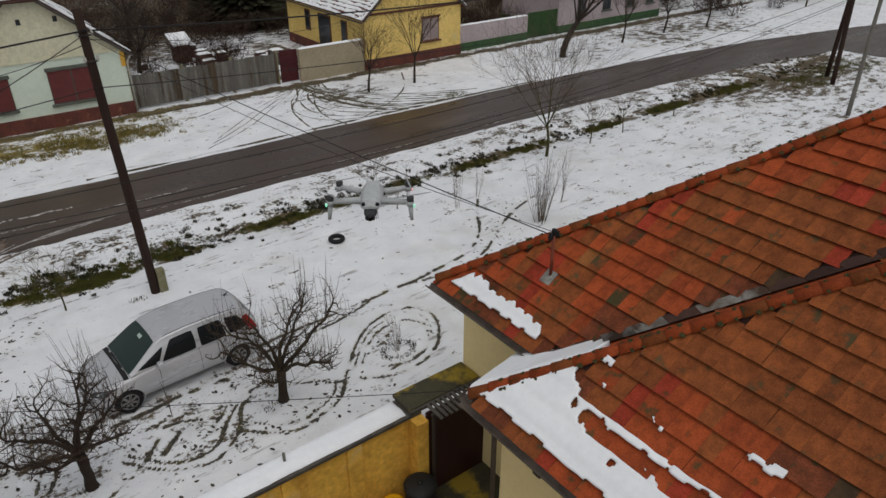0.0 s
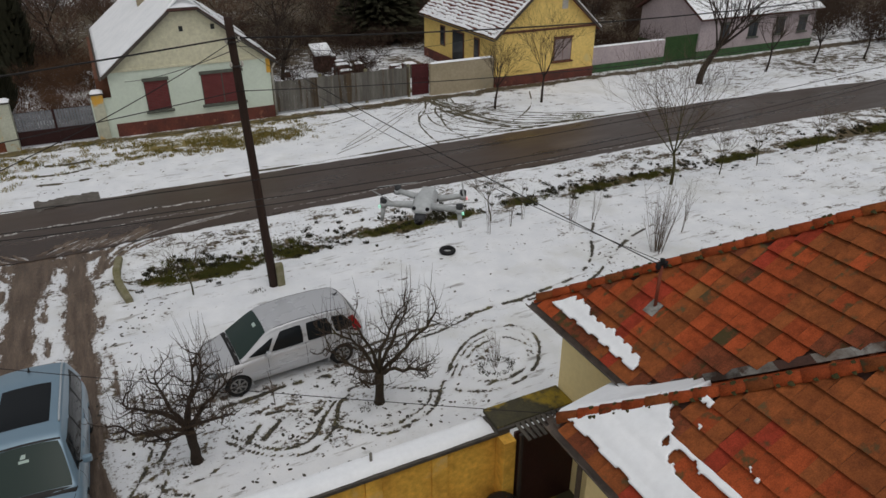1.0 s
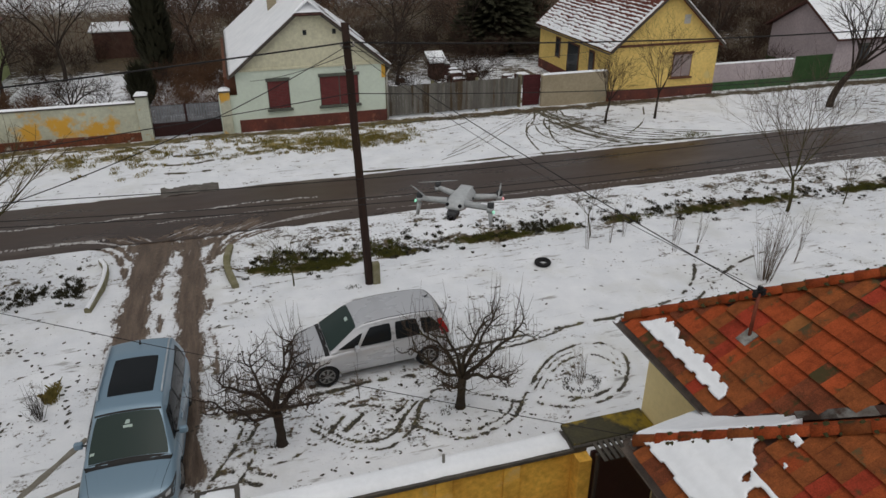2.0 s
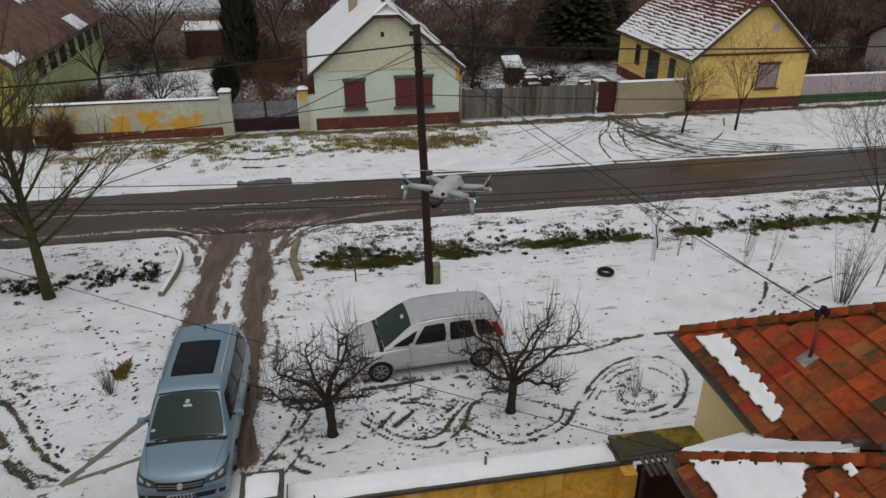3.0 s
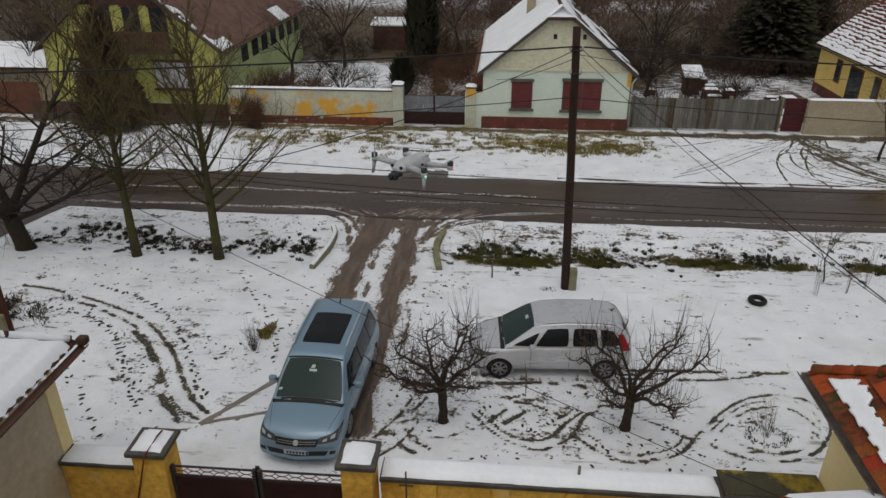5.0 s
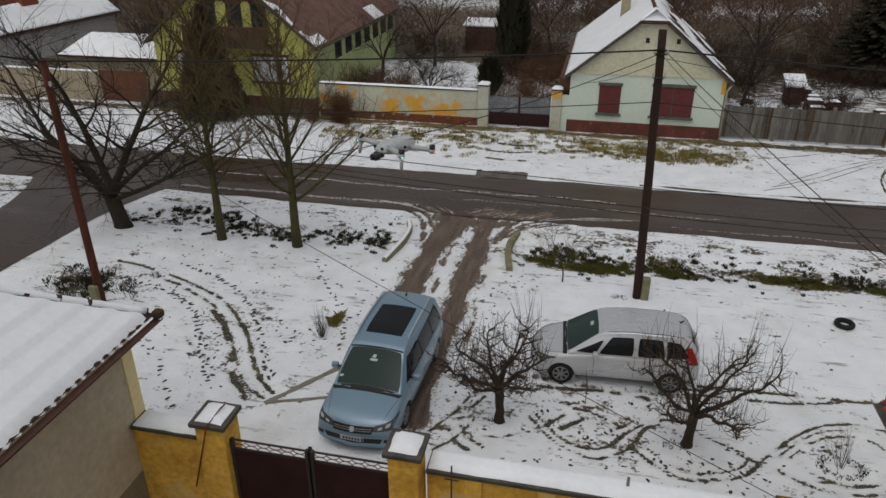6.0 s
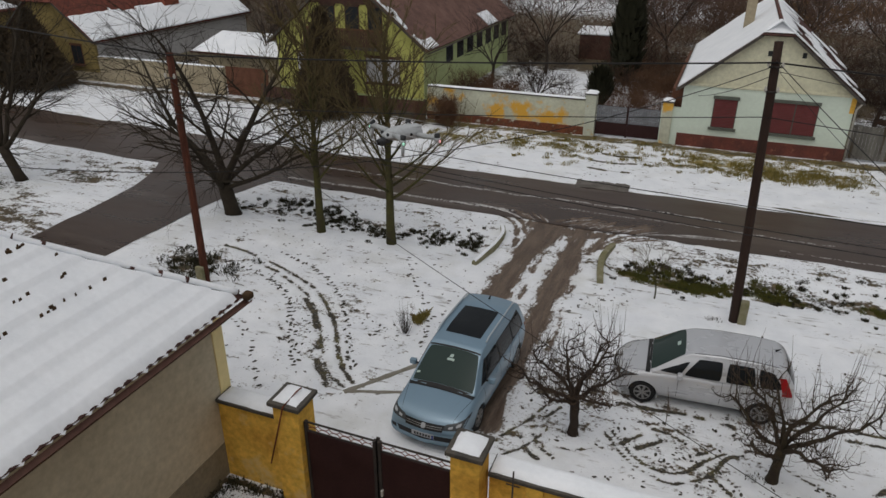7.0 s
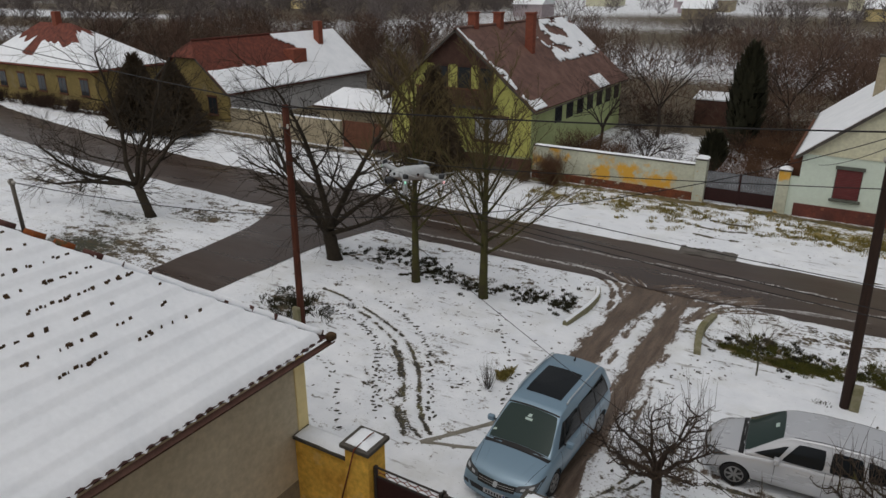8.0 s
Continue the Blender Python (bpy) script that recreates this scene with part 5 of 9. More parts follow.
part("chimney", bx(-41.2, -40.6, 49.5, 50.1, 5.0, 7.2, 0.02), CHIMNEY, h4)
part("dormer", bx(-40.3, -39.2, 44.6, 46.2, 3.9, 5.2), CHIMNEY, h4)
h5 = thing("street_house", "long yellow street house with snowy red hipped roof", "house", (-60, 39.5, 0))
part("wall", bx(-71.0, -54.0, 36.0, 43.0, 0, 3.45), FARCREAM, h5)
pts5 = [(-71.5, 35.5, 3.4), (-53.5, 35.5, 3.4), (-61.5, 39.5, 6.9), (-66.5, 39.5, 6.9)]
part("roof_slope", slab(pts5, 0.12), REDTILE, h5)
part("roof_slope", slab([(-71.5, 43.5, 3.4), (-53.5, 43.5, 3.4), (-61.5, 39.5, 6.9), (-66.5, 39.5, 6.9)], 0.12), REDTILE, h5)
part("roof_slope", slab([(-53.5, 35.5, 3.4), (-53.5, 43.5, 3.4), (-61.5, 39.5, 6.9)], 0.12), REDTILE, h5)
part("roof_slope", slab([(-71.5, 35.5, 3.4), (-71.5, 43.5, 3.4), (-66.5, 39.5, 6.9)], 0.12), REDTILE, h5)


def lerp3(a, b, t):
    return tuple(p + (q - p) * t for p, q in zip(a, b))


nv_, nf_ = [], []
for i in range(31):
    for j in range(9):
        a, b = lerp3(pts5[0], pts5[1], i / 30), lerp3(pts5[3], pts5[2], i / 30)
        p = lerp3(a, b, 0.02 + j / 8 * (0.52 + 0.18 * wob(i * 0.4, 0, 1, 4)))
        nv_.append((p[0], p[1], p[2] + 0.06))
for i in range(30):
    for j in range(8):
        if not (9 < i < 14 and j > 2):
            nf_.append((i * 9 + j, (i + 1) * 9 + j, (i + 1) * 9 + j + 1, i * 9 + j + 1))
raw("snow_patch", nv_, nf_, ROOF_SNOW, h5, smooth=True)
nv_, nf_ = [], []
for i in range(21):
    for j in range(9):
        a, b = lerp3((-53.5, 35.5, 3.4), (-53.5, 43.5, 3.4), i / 20), (-61.5, 39.5, 6.9)
        p = lerp3(a, b, 0.02 + j / 8 * (0.74 + 0.16 * wob(i * 0.4, 2, 1, 4)))
        nv_.append((p[0], p[1], p[2] + 0.06))
for i in range(20):
    for j in range(8):
        nf_.append((i * 9 + j, (i + 1) * 9 + j, (i + 1) * 9 + j + 1, i * 9 + j + 1))
raw("snow_patch", nv_, nf_, ROOF_SNOW, h5, smooth=True)
for k in range(5):
    window("window", h5, -69 + k * 3.2, -67.8 + k * 3.2, 1.2, 2.6, 36.0, BROWNTRIM, GLASS, "brown framed street window")
part("chimney", bx(-64.0, -63.4, 39.2, 39.8, 6.4, 7.9, 0.02), CHIMNEY, h5)

# ---- poles and wires ----


def pole(name, base, top, r0, r1, material, label, arms=(), stub=None):
    p = thing(name, label, "utility pole", (base[0], base[1], 0), "utility poles")
    b, t = Vector(base), Vector(top)
    tube("shaft", [b + (t - b) * k / 6 + Vector((0.012 * wob(k, 0, 1.3, base[0]), 0.012 * wob(k, 5, 1.3, base[0]), 0)) for k in range(7)], [r0 + (r1 - r0) * k / 6 for k in range(7)], material, p, 12)
    for z, half in arms:
        q = b + (t - b) * (z / top[2])
        tube("bracket", [q + Vector((-half, -0.12, 0)), q + Vector((half, -0.12, 0))], 0.022, IRON, p, 6)
        for s in (-1, 1):
            e = q + Vector((s * half, -0.12, 0))
            tube("insulator", [e, e + Vector((0, 0, 0.05)), e + Vector((0, 0, 0.08)), e + Vector((0, 0, 0.12))], [0.025, 0.045, 0.03, 0.035], PORCELAIN, p, 8)
    if stub:
        part("footing", bx(*stub, 0.03), CONCRETE, p, "pale concrete stub post")
    return p


pole("wooden_pole", (3.63, 18.42, -0.1), (3.36, 18.55, 7.78), 0.135, 0.105, WOODPOLE, "dark tarred wooden pole with cables beside a concrete stub", ((7.2, 0.16), (6.6, 0.14)), (3.72, 3.95, 18.28, 18.5, -0.1, 0.72))
pole("wooden_pole", (-11.82, 14.55, -0.1), (-11.9, 14.66, 7.15), 0.12, 0.095, REDPOLE, "reddish wooden pole on a dark stub in the snow", ((6.5, 0.15),), (-11.98, -11.72, 14.3, 14.44, -0.1, 0.75))
pole("wooden_pole", (40.2, 17.6, -0.1), (40.9, 18.1, 8.2), 0.13, 0.1, WOODPOLE, "dark leaning leg of a double pole at the street corner", ((7.6, 0.3),))
pole("wooden_pole", (41.5, 18.6, -0.1), (41.2, 18.2, 8.2), 0.13, 0.1, WOODPOLE, "dark leaning leg of a double pole at the street corner")
pole("concrete_pole", (35.4, 14.4, -0.1), (35.4, 14.4, 6.6), 0.11, 0.08, GREYWOOD, "weathered grey pole by the corner", ((6.3, 0.2),))
roof_mast = thing("service_mast", "pale grey service mast on the snowy roof", "service mast", (-14.6, 8.03, 4.5))
tube("pipe", [(-14.59, 8.03, 4.5), (-14.66, 8.02, 6.08)], 0.05, GREYWOOD, roof_mast, 10)
tube("flashing", [(-14.59, 8.03, 4.5), (-14.59, 8.03, 4.62), (-14.6, 8.03, 4.74)], [0.16, 0.09, 0.055], VALLEY, roof_mast, 12)
for dx in (-0.09, 0.09):
    tube("insulator", [(-14.66 + dx, 8.02, 5.94), (-14.66 + dx, 8.02, 6.0), (-14.66 + dx, 8.02, 6.04)], [0.03, 0.045, 0.035], PORCELAIN, roof_mast, 8)
tube("cross_arm", [(-14.77, 8.02, 5.93), (-14.55, 8.02, 5.93)], 0.015, IRON, roof_mast, 6)


def wire(name, a, b, sag, r, label, n=24):
    a, b = Vector(a), Vector(b)
    pts = [a + (b - a) * (k / n) - Vector((0, 0, sag * 4 * (k / n) * (1 - k / n))) for k in range(n + 1)]
    ob = tube(name, pts, r, CABLE, None, 5, "", True)
    return tagged(ob, label, "cable", "overhead cables")


P1, P2 = (3.38, 18.42), (-11.9, 14.55)
wire("power_cable", (*P2, 7.12), (*P1, 7.3), 0.10, 0.022, "thick black bundled cable strung between poles")
wire("power_cable", (*P1, 7.3), (40.9, 18.0, 7.9), 0.75, 0.022, "thick black bundled cable strung between poles")
wire("power_cable", (*P2, 7.12), (-66.0, 28.7, 7.4), 0.2, 0.022, "thick black bundled cable strung between poles")
wire("phone_cable", (*P2, 5.75), (P1[0], P1[1], 5.95), 0.12, 0.012, "thin black cable strung below the power line")
wire("phone_cable", (P1[0], P1[1], 5.95), (40.9, 18.0, 6.6), 0.9, 0.012, "thin black cable strung below the power line")
wire("service_cable", (P1[0], P1[1], 7.35), (7.44, 6.9, 5.46), 0.12, 0.010, "black service cable running from pole to roof mast")
wire("service_cable", (P1[0], P1[1], 7.2), (7.50, 6.9, 5.5), 0.30, 0.006, "thin service wire running from pole to roof mast")
wire("service_cable", (*P2, 6.4), (5.2, 6.25, 3.85), 0.22, 0.006, "thin service wire running over the parked van to the eaves")
wire("service_cable", (P1[0], P1[1], 7.22), (-14.66, 8.02, 6.0), 1.38, 0.011, "slack service cable running from pole to the snowy house")
wire("service_cable", (P1[0], P1[1], 7.0), (1.2, HY, 2.55), 0.15, 0.011, "service cable running across the street to the mint house")
wire("service_cable", (P1[0], P1[1], 7.1), (21.6, 35.5, 3.3), 0.5, 0.009, "service wire running across the street to the yellow house")
for k, (dz, sag) in enumerate(((0.0, 1.35), (-0.12, 1.45), (0.22, 1.15))):
    wire("low_wire", (-11.9, 14.4 + 0.1 * k, 5.55 + dz), (35.4, 14.3 + 0.1 * k, 6.1 + dz), sag, 0.010, "slack thin wire hanging along the verge", 40)

# ---- hovering quadcopter ----
WHITEGREY = mat("pale_grey_plastic", (0.42, 0.44, 0.45), (0.38, 0.40, 0.41), 0.5, 8.0, bump=0.0)
DARKGREY = mat("dark_grey_plastic", (0.05, 0.052, 0.055), (0.04, 0.042, 0.045), 0.5, 8.0, bump=0.03)
LENS = glass_mat("camera_lens_glass", (0.004, 0.004, 0.006), 0.05)


def glow(name, colour, strength):
    m = bpy.data.materials.new(name)
    m.use_nodes = True
    p = m.node_tree.nodes["Principled BSDF"]
    p.inputs["Emission Color"].default_value = (*colour, 1)
    p.inputs["Emission Strength"].default_value = strength
    return m


LED_G, LED_R = glow("green_status_led", (0.1, 1.0, 0.55), 1.0), glow("red_status_led", (1.0, 0.12, 0.15), 0.9)


def loft(sections, cap=True):
    """Rings of points joined into one skin."""
    bm = bmesh.new()
    rings = [[bm.verts.new(p) for p in s] for s in sections]
    n = len(rings[0])
    for a, b in zip(rings, rings[1:]):
        for k in range(n):
            bm.faces.new((a[k], a[(k + 1) % n], b[(k + 1) % n], b[k]))
    if cap:
        bm.faces.new(rings[0][::-1])
        bm.faces.new(rings[-1])
    return bm


def quadcopter(at, heading):
    """Local x is ahead. Its rest pose is kept in the frame of its Empty."""
    q = thing("quadcopter", "light grey folding camera quadcopter hovering over the verge", "drone")
    secs = []
    for x, w, zb, zt in ((-0.088, 0.026, -0.012, 0.018), (-0.08, 0.036, -0.02, 0.027), (-0.03, 0.042, -0.024, 0.033), (0.03, 0.041, -0.022, 0.032), (0.062, 0.038, -0.016, 0.024), (0.085, 0.032, -0.010, 0.012), (0.092, 0.024, -0.004, 0.004)):
        h = zt - zb
        secs.append([(x, -w * 0.7, zb), (x, -w, zb + h * 0.35), (x, -w * 0.96, zb + h * 0.7), (x, -w * 0.6, zt), (x, 0, zt + 0.002), (x, w * 0.6, zt), (x, w * 0.96, zb + h * 0.7), (x, w, zb + h * 0.35), (x, w * 0.7, zb)])
    part("body", loft(secs), WHITEGREY, q, smooth=True)
    part("battery", bx(-0.084, -0.012, -0.025, 0.025, 0.026, 0.0345, 0.003), WHITEGREY, q, "grey battery hump", smooth=True)
    gim = part("gimbal", bx(0.07, 0.10, -0.022, 0.022, -0.030, -0.008, 0.006), DARKGREY, q, "black gimbal housing", smooth=True)
    camv = part("camera_head", bx(0.088, 0.118, -0.017, 0.017, -0.040, -0.012, 0.006), DARKGREY, gim, smooth=True)
    tube("lens", [(0.117, 0, -0.026), (0.124, 0, -0.026)], [0.012, 0.012], LENS, gim, 14)
    for s in (-1, 1):
        tube("front_sensor", [(0.083, s * 0.024, 0.012), (0.090, s * 0.024, 0.012)], 0.007, LENS, q, 10)
        tube("side_sensor", [(-0.02, s * 0.041, 0.006), (-0.02, s * 0.045, 0.006)], 0.006, LENS, q, 10)
    for fx, s, name in ((1, 1, "f"), (1, -1, "f"), (-1, 1, "r"), (-1, -1, "r")):
        if fx > 0:
            root, tip, ht = Vector((0.055, s * 0.036, 0.012)), Vector((0.075, s * 0.137, 0.016)), 0.022
        else:
            root, tip, ht = Vector((-0.06, s * 0.034, -0.004)), Vector((-0.10, s * 0.125, 0.000)), 0.02
        arm = tube("arm", [root, root.lerp(tip, 0.5), tip], [0.0145, 0.012, 0.010], WHITEGREY, q, 8)
        tube("motor", [tip + Vector((0, 0, -0.008)), tip + Vector((0, 0, 0.010)), tip + Vector((0, 0, 0.022)), tip + Vector((0, 0, 0.025))], [0.0125, 0.0125, 0.0125, 0.007], DARKGREY, arm, 12)
        tube("motor_base", [tip + Vector((0, 0, -0.014)), tip + Vector((0, 0, 0.004))], [0.0125, 0.0135], WHITEGREY, arm, 12)
        if fx > 0:
            tube("leg", [tip + Vector((0, 0, -0.01)), tip + Vector((0.004, s * 0.006, -0.068))], [0.0095, 0.006], WHITEGREY, arm, 8)
        tube("status_light", [tip + Vector((0.006 * fx, s * 0.015, -0.016)), tip + Vector((0.006 * fx, s * 0.013, -0.006))], [0.0034, 0.004], LED_G if fx > 0 else LED_R if s > 0 else DARKGREY, arm, 8)
        a = 0.5 + fx * 0.9 + s * 0.6
        for t in (0, math.pi):
            d = Vector((math.cos(a + t), math.sin(a + t), 0))
            e = d.cross(Vector((0, 0, 1)))
            z = tip + Vector((0, 0, 0.026))
            bm = slab([z + e * 0.002, z + d * 0.03 + e * 0.0045, z + d * 0.08 + e * 0.002, z + d * 0.08 - e * 0.001, z + d * 0.03 - e * 0.003, z - e * 0.002], 0.001)
            part("propeller_blade", bm, PROP, arm)
    q.matrix_basis = Matrix.Translation(at) @ Euler((0, 0, math.atan2(heading[1], heading[0]))).to_matrix().to_4x4() @ Euler((radians(-1), radians(-2), 0)).to_matrix().to_4x4() @ Matrix.Diagonal((0.94, 0.94, 0.90, 1))
    return q


PROP = mat("grey_propeller", (0.30, 0.31, 0.31), (0.27, 0.28, 0.28), 0.4, 8.0, bump=0.0)
quadcopter((1.09, 1.84, 9.76), (-0.58, -0.81))

# ---- parked cars ----
BLUEPAINT = paint_mat("blue_grey_car_paint", (0.185, 0.28, 0.36), 0.3, 0.34)
SILVER = paint_mat("silver_car_paint", (0.48, 0.49, 0.515), 0.25, 0.26)
CARGLASS = glass_mat("tinted_car_glass", (0.012, 0.014, 0.016), 0.05, 0.16)
SCREEN = glass_mat("windscreen_glass", (0.030, 0.046, 0.042), 0.06, 0.10)
TRIM = mat("black_plastic_trim", (0.015, 0.015, 0.016), (0.022, 0.022, 0.022), 0.5, 5.0, bump=0.05)
ALLOY = mat("alloy_rim", (0.30, 0.30, 0.30), (0.22, 0.22, 0.22), 0.4, 8.0, metal=0.5, bump=0.05)
RAILMETAL = mat("brushed_rail_metal", (0.45, 0.50, 0.54), (0.40, 0.44, 0.48), 0.4, 8.0, metal=0.3, bump=0.0)
LAMPGLASS = glass_mat("headlamp_glass", (0.06, 0.065, 0.07), 0.08, 0.4)
BULB = mat("headlamp_reflector", (0.40, 0.42, 0.44), (0.34, 0.36, 0.38), 0.25, 8.0, bump=0)
REDLAMP = glass_mat("tail_lamp_glass", (0.26, 0.010, 0.014), 0.12)
PLATE = mat("white_plate", (0.42, 0.43, 0.45), (0.36, 0.37, 0.39), 0.4, 5.0, bump=0)
PLATEBLUE = mat("blue_plate_band", (0.02, 0.05, 0.25), (0.02, 0.045, 0.2), 0.4, 5.0, bump=0)
PAPER = mat("white_paper", (0.42, 0.52, 0.48), (0.36, 0.45, 0.42), 0.7, 5.0, bump=0)


def smooth_at(table, x, reach=0.09):
    """Values of a table of stations at x, its corners rounded off."""
    xs = [s[0] for s in table]
    return [sum(float(np.interp(x + reach * d, xs, [s[i] for s in table])) * w for d, w in ((-1, 0.14), (-0.5, 0.22), (0, 0.28), (0.5, 0.22), (1, 0.14))) for i in range(1, len(table[0]))]


def rounded(points, times=3):
    """Corner cutting of an open line, its ends kept."""
    for _ in range(times):
        out = [points[0]]
        for a, b in zip(points, points[1:]):
            out += [(a[0] * 0.75 + b[0] * 0.25, a[1] * 0.75 + b[1] * 0.25), (a[0] * 0.25 + b[0] * 0.75, a[1] * 0.25 + b[1] * 0.75)]
        points = out + [points[-1]]
    return points


def car_shell(stations, make, L, bow):
    """Rings of points along the car; bow draws nose and tail back towards the sides."""
    rings = []
    x0, x1 = stations[0][0], stations[-1][0]
    n = int((x1 - x0) / 0.03)
    for k in range(n + 1):
        x = x0 + (x1 - x0) * k / n
        half = rounded(make(*smooth_at(stations, x)))
        ring = half + [(-y, z) for y, z in half[::-1]]
        rings.append([(x - bow(x) * y * y, y, z) for y, z in ring])
    return rings


def skin(rings):
    v = [p for r in rings for p in r]
    m = len(rings[0])
    f = [(i * m + k, i * m + (k + 1) % m, (i + 1) * m + (k + 1) % m, (i + 1) * m + k) for i in range(len(rings) - 1) for k in range(m)]
    return v, f + [tuple(range(m))[::-1], tuple((len(rings) - 1) * m + k for k in range(m))]


def body_ring(w, zl, zt):
    h = zt - zl
    return [(0.0, zl), (w * 0.80, zl), (w * 0.95, zl + h * 0.10), (w, zl + h * 0.36), (w * 1.005, zl + h * 0.62), (w * 0.975, zl + h * 0.86), (w * 0.90, zt - 0.01), (w * 0.70, zt + 0.018), (w * 0.3, zt + 0.035), (0.0, zt + 0.04)]


def cabin_ring(wb, zb, wt, zt):
    h = zt - zb
    return [(0.0, zb - 0.05), (wb, zb - 0.05), (wb + (wt - wb) * 0.12, zb + h * 0.2), (wb + (wt - wb) * 0.5, zb + h * 0.6), (wt, zt - h * 0.10), (wt * 0.97, zt), (wt * 0.80, zt + 0.015), (wt * 0.4, zt + 0.035), (0.0, zt + 0.04)]


def stick(name, tree, corners, toward, lift, material, parent, label="", nu=10, nv=6, soft=0.0):
    """A pane or plate that hugs the car's skin: four corners, thrown at it in one direction."""
    a, b, c, d = (Vector(p) for p in corners)
    t = Vector(toward).normalized()
    v, f = [], []
    grid = []
    for j in range(nv + 1):
        row = []
        for i in range(nu + 1):
            u, w = i / nu, j / nv
            if soft:
                e = soft * (abs(2 * w - 1) ** 4)
                u = e + (1 - 2 * e) * u
                e2 = soft * (abs(2 * u - 1) ** 4)
                w = e2 + (1 - 2 * e2) * w
            p = a.lerp(b, u).lerp(d.lerp(c, u), w)
            hit_at, nrm, _i, _d = tree.ray_cast(p - t * 0.8, t)
            if hit_at is None:
                hit_at, nrm, _i, _d = tree.find_nearest(p)
            if nrm.dot(t) > 0:
                nrm = -nrm
            row.append((hit_at + nrm * lift, hit_at - nrm * 0.012))
        grid.append(row)
    m = nu + 1
    v = [tuple(q[0]) for r in grid for q in r] + [tuple(q[1]) for r in grid for q in r]
    k = m * (nv + 1)
    for j in range(nv):
        for i in range(nu):
            s = j * m + i
            f.append((s, s + 1, s + m + 1, s + m))
    rim = [i for i in range(m)] + [j * m + nu for j in range(1, nv + 1)] + [nv * m + i for i in range(nu - 1, -1, -1)] + [j * m for j in range(nv - 1, 0, -1)]
    for p, q in zip(rim, rim[1:] + rim[:1]):
        f.append((p, p + k, q + k, q))
    bm = bmesh.new()
    vs = [bm.verts.new(p) for p in v]
    for q in f:
        bm.faces.new([vs[i] for i in q])
    return part(name, bm, material, parent, label, smooth=True)


def wheel(parent, x, y, r, side):
    w = tube("wheel", [(x, y - 0.09, r), (x, y + 0.09, r)], [r * 0.66, r * 0.66], TRIM, parent, 20)
    n = 28
    v, f = [], []
    prof = [(-0.09, 0.66), (-0.10, 0.90), (-0.075, 1.0), (0.075, 1.0), (0.10, 0.90), (0.09, 0.66)]
    for k in range(n):
        t = 2 * math.pi * k / n
        for py, pr in prof:
            v.append((x + r * pr * math.cos(t), y + py, r + r * pr * math.sin(t)))
    m = len(prof)
    for k in range(n):
        for j in range(m - 1):
            f.append((k * m + j, ((k + 1) % n) * m + j, ((k + 1) % n) * m + j + 1, k * m + j + 1))
    raw("tyre", v, f, BLACK, w, smooth=True)
    yo = y + side * 0.088
    bm = bmesh.new()
    for k in range(7):
        t = 2 * math.pi * k / 7
        c, s = math.cos(t), math.sin(t)
        pts = [(x + r * (a * c - b * s), yo, r + r * (a * s + b * c)) for a, b in ((0.08, -0.06), (0.62, -0.10), (0.62, 0.10), (0.08, 0.06))]
        lo = [bm.verts.new(p) for p in pts]
        hi = [bm.verts.new((p[0], p[1] + side * 0.014, p[2])) for p in pts]
        bm.faces.new(hi)
        bm.faces.new(lo)
        for i in range(4):
            bm.faces.new((lo[i], lo[(i + 1) % 4], hi[(i + 1) % 4], hi[i]))
    part("rim", bm, ALLOY, w, "alloy spokes")
    tube("rim_edge", [(x + r * 0.63 * math.cos(t), yo + side * 0.004, r + r * 0.63 * math.sin(t)) for t in np.linspace(0, 6.2832, 25)], 0.012, ALLOY, w, 5)
    tube("hub", [(x, yo, r), (x, yo + side * 0.02, r)], [r * 0.14, r * 0.12], ALLOY, w, 12)
    return w


